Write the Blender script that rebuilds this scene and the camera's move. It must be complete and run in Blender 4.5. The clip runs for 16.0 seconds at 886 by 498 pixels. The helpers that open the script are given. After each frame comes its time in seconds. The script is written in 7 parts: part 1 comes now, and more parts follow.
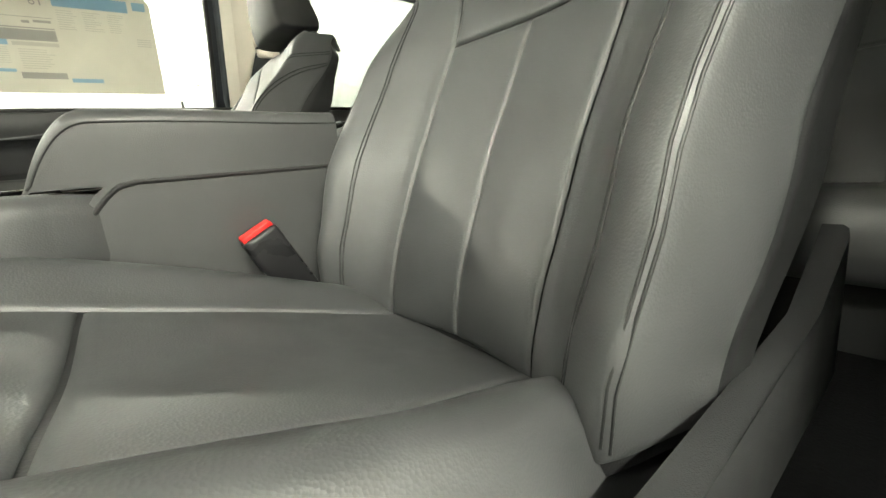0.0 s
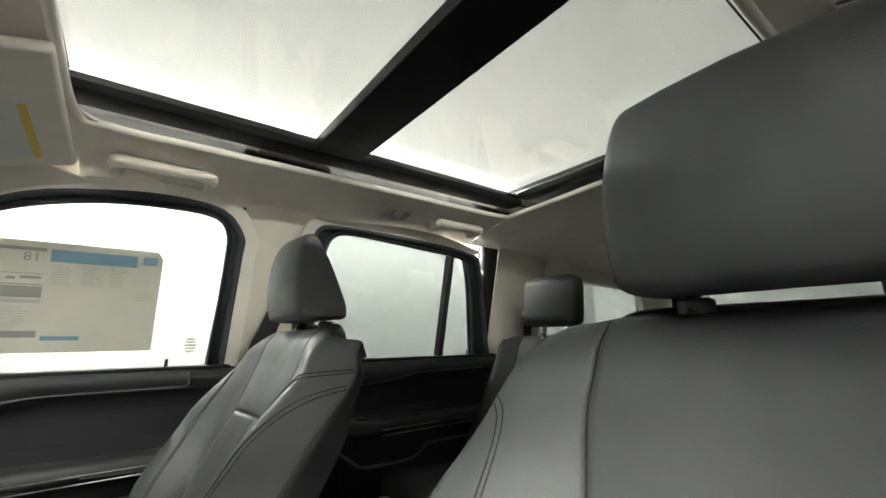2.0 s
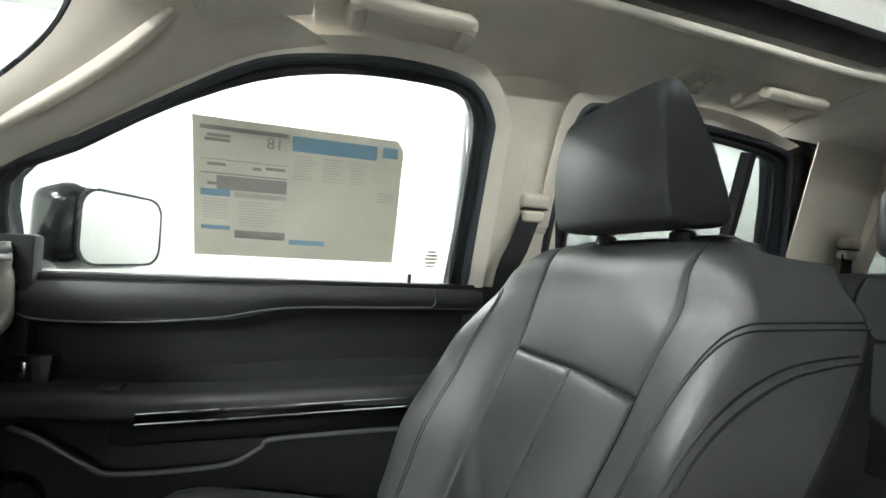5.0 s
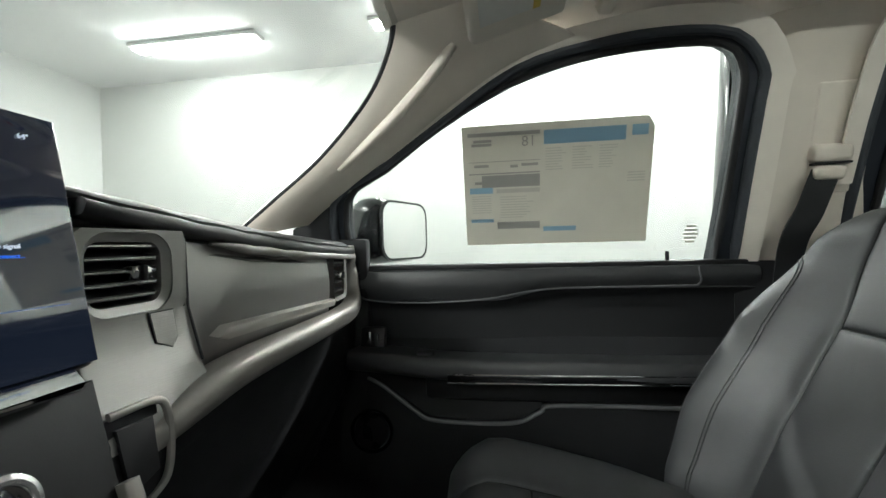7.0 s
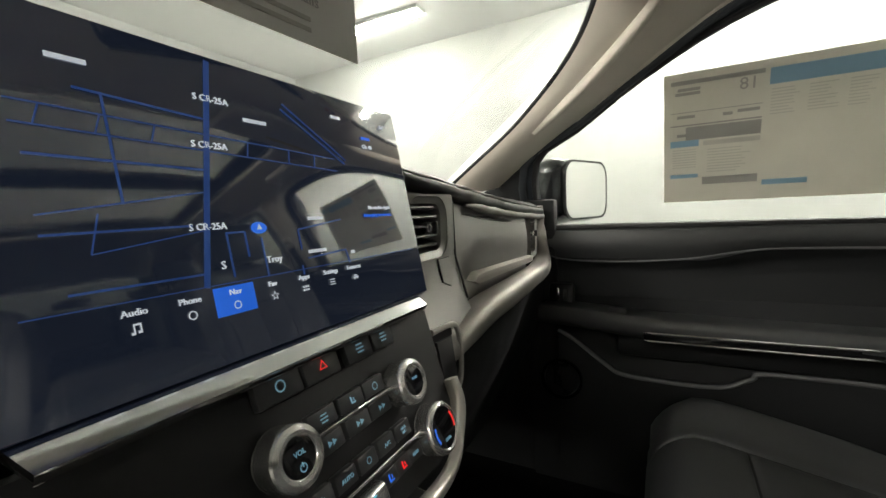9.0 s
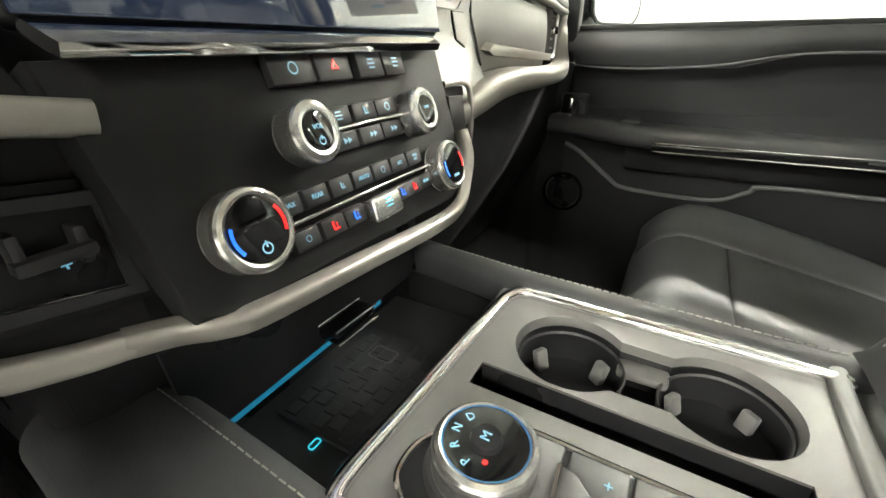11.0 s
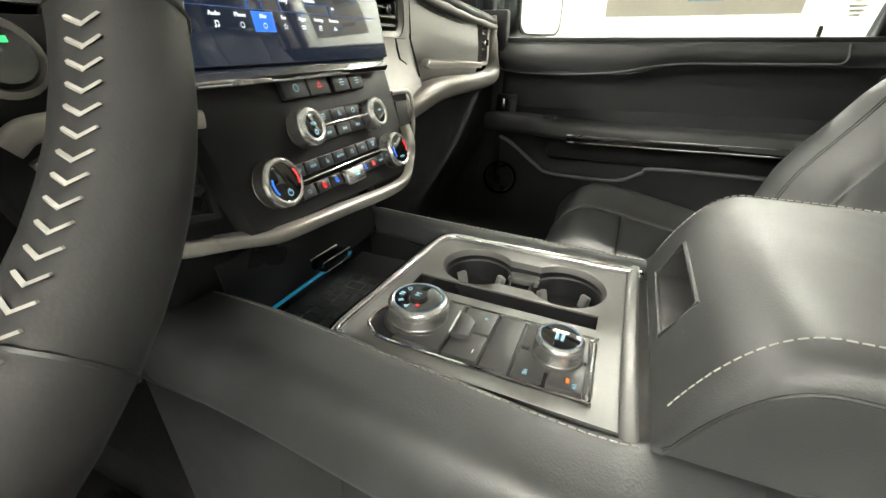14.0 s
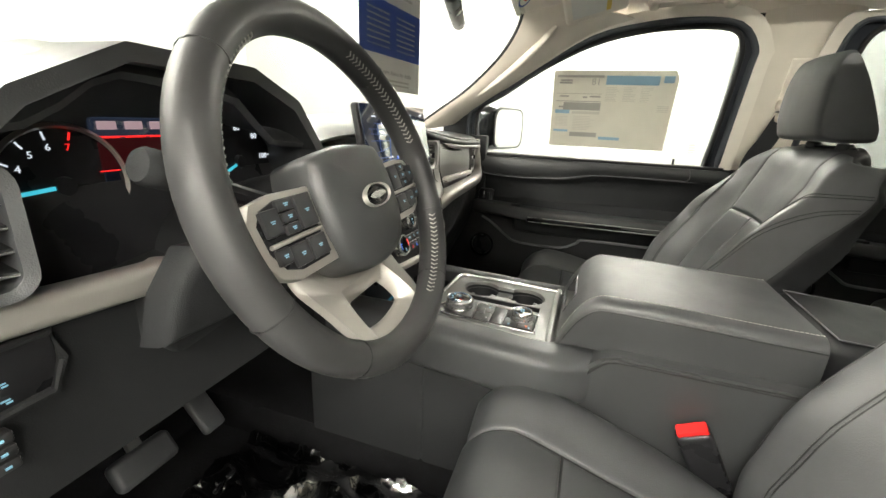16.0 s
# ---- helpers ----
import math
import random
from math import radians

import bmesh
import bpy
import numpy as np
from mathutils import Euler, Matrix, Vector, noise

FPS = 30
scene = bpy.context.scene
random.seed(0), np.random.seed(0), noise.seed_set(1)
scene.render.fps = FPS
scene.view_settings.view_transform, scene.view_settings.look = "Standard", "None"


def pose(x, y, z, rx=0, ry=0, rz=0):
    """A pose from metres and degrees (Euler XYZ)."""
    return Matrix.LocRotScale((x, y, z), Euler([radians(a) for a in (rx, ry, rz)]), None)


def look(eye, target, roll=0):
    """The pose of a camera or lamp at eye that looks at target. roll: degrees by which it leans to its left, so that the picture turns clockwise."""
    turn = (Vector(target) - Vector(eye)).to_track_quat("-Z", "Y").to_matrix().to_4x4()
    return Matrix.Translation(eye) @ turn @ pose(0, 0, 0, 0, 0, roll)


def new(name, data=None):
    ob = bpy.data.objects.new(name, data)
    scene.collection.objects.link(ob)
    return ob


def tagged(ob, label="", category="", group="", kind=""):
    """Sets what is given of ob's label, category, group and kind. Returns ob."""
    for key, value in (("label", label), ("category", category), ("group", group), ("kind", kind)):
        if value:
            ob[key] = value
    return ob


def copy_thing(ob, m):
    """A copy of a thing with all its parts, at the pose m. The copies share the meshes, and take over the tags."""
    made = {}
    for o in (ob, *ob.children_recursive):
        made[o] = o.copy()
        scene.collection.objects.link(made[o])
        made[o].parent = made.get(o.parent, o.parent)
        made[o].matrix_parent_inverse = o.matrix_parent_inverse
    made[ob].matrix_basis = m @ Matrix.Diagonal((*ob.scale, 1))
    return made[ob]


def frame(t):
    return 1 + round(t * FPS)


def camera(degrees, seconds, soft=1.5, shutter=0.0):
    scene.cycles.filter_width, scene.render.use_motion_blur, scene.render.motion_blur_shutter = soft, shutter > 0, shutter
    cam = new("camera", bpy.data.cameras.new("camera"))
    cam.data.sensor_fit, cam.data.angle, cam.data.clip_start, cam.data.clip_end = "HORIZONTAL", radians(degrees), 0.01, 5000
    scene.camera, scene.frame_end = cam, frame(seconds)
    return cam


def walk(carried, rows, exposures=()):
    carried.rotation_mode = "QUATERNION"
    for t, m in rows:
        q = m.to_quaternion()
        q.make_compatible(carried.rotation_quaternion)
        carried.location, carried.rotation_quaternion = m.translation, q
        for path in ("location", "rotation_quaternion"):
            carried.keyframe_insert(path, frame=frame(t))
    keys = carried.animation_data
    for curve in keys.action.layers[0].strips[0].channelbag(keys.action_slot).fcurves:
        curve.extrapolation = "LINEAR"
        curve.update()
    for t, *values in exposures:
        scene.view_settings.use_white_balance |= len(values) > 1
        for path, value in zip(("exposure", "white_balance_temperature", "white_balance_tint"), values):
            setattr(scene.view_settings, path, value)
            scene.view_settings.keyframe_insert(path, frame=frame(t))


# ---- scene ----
cam = camera(93.8, 16.0, soft=1.5)
PATH = [
    (0, (-0.745, 0.218, 0.566), (0.838, -0.93, 0.144), -5.5),
    (0.5, (-0.675, 0.161, 0.713), (0.813, -1.173, 0.648), -6.1),
    (1, (-0.647, 0.112, 0.821), (0.76, -1.286, 1.08), -6.3),
    (1.5, (-0.605, 0.114, 0.871), (0.856, -1.182, 1.302), -4.1),
    (2, (-0.503, 0.123, 0.862), (1.059, -1.053, 1.284), -0.6),
    (2.5, (-0.388, 0.134, 0.842), (1.238, -0.971, 1.214), 1.3),
    (3, (-0.263, 0.14, 0.843), (1.421, -0.897, 1.137), 2.2),
    (3.2, (-0.22, 0.137, 0.837), (1.481, -0.879, 1.109), 2.3),
    (5.3, (-0.058, 0.258, 0.846), (1.882, -0.225, 0.888), 2.3),
    (5.5, (-0.064, 0.275, 0.843), (1.896, -0.125, 0.874), 1.9),
    (6, (-0.073, 0.309, 0.841), (1.918, 0.122, 0.845), 0.8),
    (6.5, (-0.088, 0.335, 0.838), (1.911, 0.382, 0.833), -0.3),
    (7, (-0.1, 0.364, 0.843), (1.879, 0.656, 0.821), -1.5),
    (7.5, (-0.119, 0.393, 0.845), (1.82, 0.885, 0.814), -2.2),
    (8, (-0.142, 0.414, 0.849), (1.732, 1.111, 0.806), -2.5),
    (8.5, (-0.163, 0.438, 0.851), (1.646, 1.286, 0.764), -2.4),
    (8.7, (-0.172, 0.445, 0.85), (1.613, 1.341, 0.736), -2.4),
    (10.8, (-0.208, 0.443, 0.762), (1.376, 1.356, -0.048), -0.1),
    (11, (-0.207, 0.443, 0.76), (1.363, 1.315, -0.12), -0.4),
    (11.5, (-0.2, 0.426, 0.742), (1.35, 1.129, -0.308), -1.2),
    (12, (-0.194, 0.409, 0.723), (1.337, 1.001, -0.419), -2.5),
    (12.5, (-0.195, 0.403, 0.713), (1.328, 0.933, -0.47), -3.0),
    (13, (-0.212, 0.389, 0.72), (1.338, 0.954, -0.411), -3.2),
    (13.5, (-0.268, 0.369, 0.755), (1.329, 1.008, -0.264), -1.9),
    (14, (-0.345, 0.355, 0.787), (1.3, 1.059, -0.106), 0.1),
    (14.5, (-0.443, 0.34, 0.818), (1.239, 1.095, 0.041), 1.7),
    (15, (-0.528, 0.312, 0.848), (1.188, 1.078, 0.164), 2.5),
    (15.5, (-0.628, 0.3, 0.886), (1.121, 1.023, 0.241), 2.6),
    (16, (-0.78, 0.294, 0.915), (1.027, 0.904, 0.314), 2.5),
]
EXPOSURES = [(0, 1.70, 6900, 1), (1, 1.5, 6700, 5), (1.5, 1.25, 6550, 7), (2.5, 1.0, 6100, 6), (3, 1.08, 6050, 5), (5.5, 1.15, 6000, 5), (7, 0.58, 6000, 5), (8.5, 0.26, 6600, 8), (11, 2.0, 6700, 5), (12.5, 1.88, 6650, 4), (13.5, 1.84, 6650, 4), (14.5, 1.44, 6800, 7), (15.2, 1.42, 6800, 8), (16, 1.41, 6700, 8)]
LAMP_POWER = 130.0
walk(cam, [(t, look(eye, target, roll)) for t, eye, target, roll in PATH], EXPOSURES)

# ---------------------------------------------------------------- world and lamps
world = bpy.data.worlds.new("world")
scene.world = world
world.use_nodes = True
world.node_tree.nodes["Background"].inputs["Color"].default_value = (0.95, 0.97, 1.0, 1)
world.node_tree.nodes["Background"].inputs["Strength"].default_value = 0.3


# ---------------------------------------------------------------- materials
def material(name, color, rough=0.5, metal=0.0, grain=0.0, grain_size=0.002, bump=0.0, mottle=0.12, mottle_size=0.08,
             coat=0.0, spec=0.5, emit=None, emit_strength=0.0, cells=False, sheen=0.0, stretch=None):
    m = bpy.data.materials.new(name)
    m.use_nodes = True
    nt = m.node_tree
    b = nt.nodes["Principled BSDF"]
    b.inputs["Base Color"].default_value = (*color, 1)
    b.inputs["Roughness"].default_value = rough
    b.inputs["Metallic"].default_value = metal
    b.inputs["Specular IOR Level"].default_value = spec
    b.inputs["Coat Weight"].default_value = coat
    b.inputs["Coat Roughness"].default_value = 0.05
    b.inputs["Sheen Weight"].default_value = sheen
    if emit:
        b.inputs["Emission Color"].default_value = (*emit, 1)
        b.inputs["Emission Strength"].default_value = emit_strength
    coord = nt.nodes.new("ShaderNodeTexCoord")
    src = coord.outputs["Object"]
    if stretch:
        mp = nt.nodes.new("ShaderNodeMapping")
        mp.inputs["Scale"].default_value = stretch
        nt.links.new(src, mp.inputs["Vector"])
        src = mp.outputs["Vector"]
    if mottle:
        n = nt.nodes.new("ShaderNodeTexNoise")
        n.inputs["Scale"].default_value = 1 / mottle_size
        n.inputs["Detail"].default_value = 4
        nt.links.new(src, n.inputs["Vector"])
        ramp = nt.nodes.new("ShaderNodeMapRange")
        ramp.inputs["From Min"].default_value, ramp.inputs["From Max"].default_value = 0.3, 0.7
        ramp.inputs["To Min"].default_value, ramp.inputs["To Max"].default_value = 1 - mottle, 1 + mottle
        nt.links.new(n.outputs["Fac"], ramp.inputs["Value"])
        mul = nt.nodes.new("ShaderNodeMix")
        mul.data_type, mul.blend_type = "RGBA", "MULTIPLY"
        mul.inputs["Factor"].default_value = 1
        mul.inputs["A"].default_value = (*color, 1)
        nt.links.new(ramp.outputs["Result"], mul.inputs["B"])
        nt.links.new(mul.outputs["Result"], b.inputs["Base Color"])
        rr = nt.nodes.new("ShaderNodeMapRange")
        rr.inputs["From Min"].default_value, rr.inputs["From Max"].default_value = 0.3, 0.7
        rr.inputs["To Min"].default_value, rr.inputs["To Max"].default_value = max(0.02, rough * 0.85), min(1, rough * 1.15)
        nt.links.new(n.outputs["Fac"], rr.inputs["Value"])
        nt.links.new(rr.outputs["Result"], b.inputs["Roughness"])
    if bump:
        g = nt.nodes.new("ShaderNodeTexVoronoi" if cells else "ShaderNodeTexNoise")
        g.inputs["Scale"].default_value = 1 / grain_size
        if not cells:
            g.inputs["Detail"].default_value = 3
        nt.links.new(src, g.inputs["Vector"])
        bp = nt.nodes.new("ShaderNodeBump")
        bp.inputs["Strength"].default_value = bump
        bp.inputs["Distance"].default_value = grain_size * 0.5
        nt.links.new(g.outputs["Distance" if cells else "Fac"], bp.inputs["Height"])
        nt.links.new(bp.outputs["Normal"], b.inputs["Normal"])
    return m


def glass_material(name, tint, rough=0.0, least=0.035):
    m = bpy.data.materials.new(name)
    m.use_nodes = True
    nt = m.node_tree
    nt.nodes.remove(nt.nodes["Principled BSDF"])
    out = nt.nodes["Material Output"]
    clear = nt.nodes.new("ShaderNodeBsdfTransparent")
    clear.inputs["Color"].default_value = (*tint, 1)
    gloss = nt.nodes.new("ShaderNodeBsdfGlossy")
    gloss.inputs["Roughness"].default_value = rough
    facing = nt.nodes.new("ShaderNodeLayerWeight")
    power = nt.nodes.new("ShaderNodeMath")
    power.operation = "POWER"
    power.inputs[1].default_value = 5
    nt.links.new(facing.outputs["Facing"], power.inputs[0])
    ramp = nt.nodes.new("ShaderNodeMapRange")
    ramp.inputs["To Min"].default_value, ramp.inputs["To Max"].default_value = least, 0.9
    nt.links.new(power.outputs["Value"], ramp.inputs["Value"])
    mix = nt.nodes.new("ShaderNodeMixShader")
    nt.links.new(ramp.outputs["Result"], mix.inputs["Fac"])
    nt.links.new(clear.outputs["BSDF"], mix.inputs[1])
    nt.links.new(gloss.outputs["BSDF"], mix.inputs[2])
    nt.links.new(mix.outputs["Shader"], out.inputs["Surface"])
    return m


LEATHER = material("black_leather", (0.047, 0.049, 0.052), 0.50, grain_size=0.0018, bump=0.12, cells=True, mottle=0.16, mottle_size=0.05, spec=0.75)
# the same leather with shade put into its colour: shells, seams, rear rows
LEATHER_DARK = material("shaded_black_leather", (0.017, 0.0175, 0.019), 0.46, grain_size=0.0018, bump=0.14, cells=True, mottle=0.16)
VINYL = material("soft_black_vinyl", (0.037, 0.0385, 0.0405), 0.47, grain_size=0.0013, bump=0.15, cells=True, spec=0.7)
RIM_LEATHER = material("smooth_black_rim_leather", (0.034, 0.034, 0.035), 0.48, grain_size=0.0012, bump=0.05, cells=True, spec=0.5)
PLASTIC = material("black_grained_plastic", (0.0205, 0.0213, 0.0230), 0.58, grain_size=0.0012, bump=0.3, cells=True, spec=0.25)
FRAME_GREY = material("blue_grey_frame_plastic", (0.024, 0.028, 0.036), 0.5, grain_size=0.0012, bump=0.2, cells=True, spec=0.35)
FRAME_ROLL = material("grey_weatherstrip_rubber", (0.050, 0.056, 0.066), 0.6, bump=0.1, grain_size=0.002)
PLASTIC_GREY = material("dark_grey_plastic", (0.046, 0.048, 0.051), 0.50, grain_size=0.0012, bump=0.3, cells=True)
SMOOTH_BLACK = material("satin_black_plastic", (0.016, 0.016, 0.018), 0.30, mottle=0.08, spec=0.32)
GLOSS_BLACK = material("gloss_black_plastic", (0.006, 0.006, 0.007), 0.06, mottle=0, coat=0.6)
RUBBER = material("black_rubber", (0.014, 0.014, 0.015), 0.65, bump=0.2, grain_size=0.003)
HEADLINER = material("beige_headliner_cloth", (0.83, 0.77, 0.685), 0.95, grain_size=0.0012, bump=0.4, mottle=0.05, sheen=0.2)
BEIGE = material("beige_trim_plastic", (0.74, 0.675, 0.59), 0.6, grain_size=0.0014, bump=0.2, cells=True, mottle=0.05)
SILVER = material("satin_silver_trim", (0.47, 0.45, 0.42), 0.36, metal=0.6, mottle=0.05, bump=0.08, grain_size=0.0008)
BRUSHED = material("dark_brushed_trim", (0.30, 0.293, 0.280), 0.44, metal=0.6, mottle=0.07, bump=0.25, grain_size=0.0012, stretch=(0.06, 1, 1))
CHROME = material("chrome", (0.85, 0.85, 0.86), 0.07, metal=1.0, mottle=0)
KNURL = material("knurled_aluminium", (0.66, 0.66, 0.65), 0.26, metal=0.9, mottle=0)
CONSOLE_PANEL = material("grey_console_panel", (0.195, 0.195, 0.192), 0.40, metal=0.35, mottle=0.06, bump=0.1, grain_size=0.0006)
ROOF_FRAME = material("matt_black_roof_frame", (0.007, 0.007, 0.008), 0.75, mottle=0.1, spec=0.15)
LIT_PALE = material("lit_pale_pink", (0.10, 0.08, 0.09), 0.3, mottle=0, emit=(0.8, 0.55, 0.62), emit_strength=0.16)
MAT_RUBBER = material("grey_mat_rubber", (0.045, 0.047, 0.050), 0.5, bump=0.15, grain_size=0.003)
STACK_FACE = material("matt_black_panel", (0.020, 0.020, 0.021), 0.55, mottle=0.1, spec=0.22, bump=0.15, grain_size=0.001)
CONSOLE_KEY = material("dark_grey_key_plastic", (0.062, 0.062, 0.063), 0.42, metal=0.15, mottle=0.05, bump=0.08, grain_size=0.0006)
TAB = material("grey_rubber", (0.20, 0.20, 0.20), 0.7, mottle=0.05)
WALL_EAST = material("off_white_wall_paint", (0.58, 0.58, 0.57), 0.85, mottle=0.03, mottle_size=0.8, bump=0.1, grain_size=0.01)
WALL_GREY = material("grey_wall_paint", (0.32, 0.32, 0.317), 0.85, mottle=0.05, mottle_size=0.8)
PIPING = material("grey_piping", (0.13, 0.13, 0.135), 0.5, mottle=0.05)
BUTTON = material("dark_button_plastic", (0.036, 0.036, 0.038), 0.4, mottle=0.06, spec=0.4)
CARPET = material("black_carpet", (0.009, 0.009, 0.010), 0.97, spec=0.08, grain_size=0.004, bump=0.9, mottle=0.3, mottle_size=0.03)
BELT = material("black_belt_webbing", (0.02, 0.021, 0.023), 0.7, grain_size=0.002, bump=0.5)
RED = material("red_buckle_button", (0.75, 0.02, 0.02), 0.35, mottle=0.03)
PAPER = material("printed_paper", (0.62, 0.60, 0.53), 0.8, mottle=0.05)
PAPER_WHITE = material("white_paper", (0.75, 0.74, 0.70), 0.8, mottle=0.03)
INK = material("grey_ink", (0.34, 0.33, 0.31), 0.8, mottle=0.08)
INK_LIGHT = material("pale_grey_ink", (0.49, 0.475, 0.43), 0.8, mottle=0.08)
BLUE_INK = material("blue_ink", (0.26, 0.42, 0.55), 0.8, mottle=0.05)
NAVY_INK = material("navy_ink", (0.02, 0.06, 0.30), 0.7, mottle=0.05)
RED_INK = material("red_ink", (0.55, 0.05, 0.05), 0.7, mottle=0.05)


def let_light_through(m, color, share):
    """Thin paper: part of the light passes and scatters."""
    nt = m.node_tree
    out, b = nt.nodes["Material Output"], nt.nodes["Principled BSDF"]
    thin = nt.nodes.new("ShaderNodeBsdfTranslucent")
    thin.inputs["Color"].default_value = (*color, 1)
    mix = nt.nodes.new("ShaderNodeMixShader")
    mix.inputs["Fac"].default_value = share
    nt.links.new(b.outputs["BSDF"], mix.inputs[1])
    nt.links.new(thin.outputs["BSDF"], mix.inputs[2])
    nt.links.new(mix.outputs["Shader"], out.inputs["Surface"])


let_light_through(PAPER, (0.74, 0.72, 0.65), 0.20)
let_light_through(INK, (0.55, 0.53, 0.50), 0.20)
let_light_through(INK_LIGHT, (0.68, 0.66, 0.60), 0.20)
let_light_through(BLUE_INK, (0.45, 0.62, 0.75), 0.20)
THREAD = material("pale_grey_thread", (0.40, 0.39, 0.365), 0.8, mottle=0)
FILM = glass_material("clear_plastic_film", (0.70, 0.71, 0.72), 0.10, 0.45)
GLASS = glass_material("clear_glass", (0.76, 0.78, 0.77))
TINTED = glass_material("tinted_glass", (0.44, 0.46, 0.45))
ROOF_GLASS = glass_material("tinted_roof_glass", (0.86, 0.87, 0.86))
MIRROR = material("mirror_glass", (0.9, 0.9, 0.9), 0.02, metal=1.0, mottle=0)
# besides the backlight, the even blue emission stands in for reflected haze
SCREEN = material("black_display_glass", (0.004, 0.005, 0.008), 0.07, mottle=0, coat=1.0, spec=1.0, emit=(0.024, 0.034, 0.062), emit_strength=0.22)
SCREEN.node_tree.nodes["Principled BSDF"].inputs["Coat IOR"].default_value = 1.8
SCREEN_BLUE = material("lit_blue", (0.02, 0.1, 0.4), 0.3, mottle=0, emit=(0.02, 0.16, 0.9), emit_strength=0.40)
SCREEN_ROUTE = material("lit_dim_blue", (0.02, 0.05, 0.2), 0.3, mottle=0, emit=(0.05, 0.14, 0.5), emit_strength=0.15)
LIT_WHITE = material("lit_white", (0.5, 0.5, 0.5), 0.3, mottle=0, emit=(0.8, 0.88, 1.0), emit_strength=0.32)
LIT_ICE = material("lit_ice_blue", (0.2, 0.35, 0.45), 0.3, mottle=0, emit=(0.25, 0.62, 0.85), emit_strength=0.14)
LIT_CYAN = material("lit_cyan", (0.1, 0.4, 0.5), 0.3, mottle=0, emit=(0.05, 0.65, 0.85), emit_strength=0.25)
LIT_TRAY = material("lit_tray_blue", (0.01, 0.06, 0.12), 0.4, mottle=0, emit=(0.03, 0.40, 0.70), emit_strength=0.09)
LIT_DEEP = material("lit_deep_blue", (0.01, 0.06, 0.15), 0.3, mottle=0, emit=(0.02, 0.25, 0.6), emit_strength=0.07)
LIT_RED = material("lit_red", (0.5, 0.02, 0.02), 0.3, mottle=0, emit=(1.0, 0.02, 0.02), emit_strength=0.42)
LIT_DIMRED = material("lit_dark_red", (0.02, 0.002, 0.002), 0.3, mottle=0, emit=(0.30, 0.005, 0.02), emit_strength=0.02)
LIT_ORANGE = material("lit_orange", (0.5, 0.1, 0.02), 0.3, mottle=0, emit=(1.0, 0.16, 0.01), emit_strength=0.42)
LIT_GREEN = material("lit_green", (0.05, 0.4, 0.1), 0.3, mottle=0, emit=(0.05, 0.9, 0.25), emit_strength=0.4)
WALL = material("white_wall_paint", (0.72, 0.72, 0.71), 0.85, mottle=0.03, mottle_size=0.8, bump=0.1, grain_size=0.01)
CEIL = material("white_ceiling_paint", (0.78, 0.78, 0.77), 0.9, mottle=0.03, mottle_size=0.8)
FLOOR = material("pale_grey_floor", (0.30, 0.30, 0.295), 0.5, mottle=0.10, mottle_size=0.5)
LAMP = material("lamp_diffuser", (0.9, 0.9, 0.9), 0.5, mottle=0, emit=(1.0, 0.965, 0.88), emit_strength=LAMP_POWER)
BODY_PAINT = material("black_body_paint", (0.01, 0.01, 0.012), 0.2, mottle=0, coat=0.8)
STEEL = material("painted_pedal_metal", (0.16, 0.16, 0.16), 0.4, metal=0.6, mottle=0.1)

# ---------------------------------------------------------------- builders
BASE = {}


def thing(name, at=(0, 0, 0), label="", category="", group="", kind=""):
    ob = new(name)
    ob.location = at
    BASE[ob] = Matrix.Translation(at)
    return tagged(ob, label, category, group, kind)


def mesh_of(name, bm, mat, back, sharp=35):
    bm.transform(back)
    bmesh.ops.recalc_face_normals(bm, faces=bm.faces[:])
    me = bpy.data.meshes.new(name)
    bm.to_mesh(me)
    bm.free()
    for p in me.polygons:
        p.use_smooth = True
    me.set_sharp_from_angle(angle=radians(sharp))
    me.materials.append(mat)
    return me


def part(name, bm, mat, parent, label="", sharp=35):
    ob = new(name, mesh_of(name, bm, mat, BASE[parent].inverted(), sharp))
    ob.parent = parent
    BASE[ob] = BASE[parent]
    return tagged(ob, label)


def solid(name, bm, mat, label="", category="", kind="", group="", at=(0, 0, 0), sharp=35):
    ob = new(name, mesh_of(name, bm, mat, Matrix.Translation(at).inverted(), sharp))
    ob.location = at
    BASE[ob] = Matrix.Translation(at)
    return tagged(ob, label, category, group, kind)


def V(*a):
    return Vector(a)


def join(*bms):
    out = bms[0]
    for other in bms[1:]:
        me = bpy.data.meshes.new("tmp")
        other.to_mesh(me)
        other.free()
        out.from_mesh(me)
        bpy.data.meshes.remove(me)
    return out


def box(c, s, r=0.0, seg=2, m=None):
    bm = bmesh.new()
    bmesh.ops.create_cube(bm, size=1)
    bmesh.ops.scale(bm, vec=s, verts=bm.verts)
    if r:
        bmesh.ops.bevel(bm, geom=bm.edges[:], offset=r, segments=seg, profile=0.5, affect="EDGES")
    if m:
        bm.transform(m)
    bmesh.ops.translate(bm, vec=c, verts=bm.verts)
    return bm


def plate(pts, vec, r=0.0, seg=2):
    bm = bmesh.new()
    vec = Vector(vec)
    a = [bm.verts.new(p) for p in pts]
    b = [bm.verts.new(Vector(p) + vec) for p in pts]
    n = len(a)
    bm.faces.new(a)
    bm.faces.new(b[::-1])
    for i in range(n):
        bm.faces.new((a[i], b[i], b[(i + 1) % n], a[(i + 1) % n]))
    if r:
        bm.edges.ensure_lookup_table()
        top = [e for e in bm.edges if e.verts[0] in b and e.verts[1] in b]
        bmesh.ops.bevel(bm, geom=top, offset=r, segments=seg, profile=0.5, affect="EDGES")
    return bm


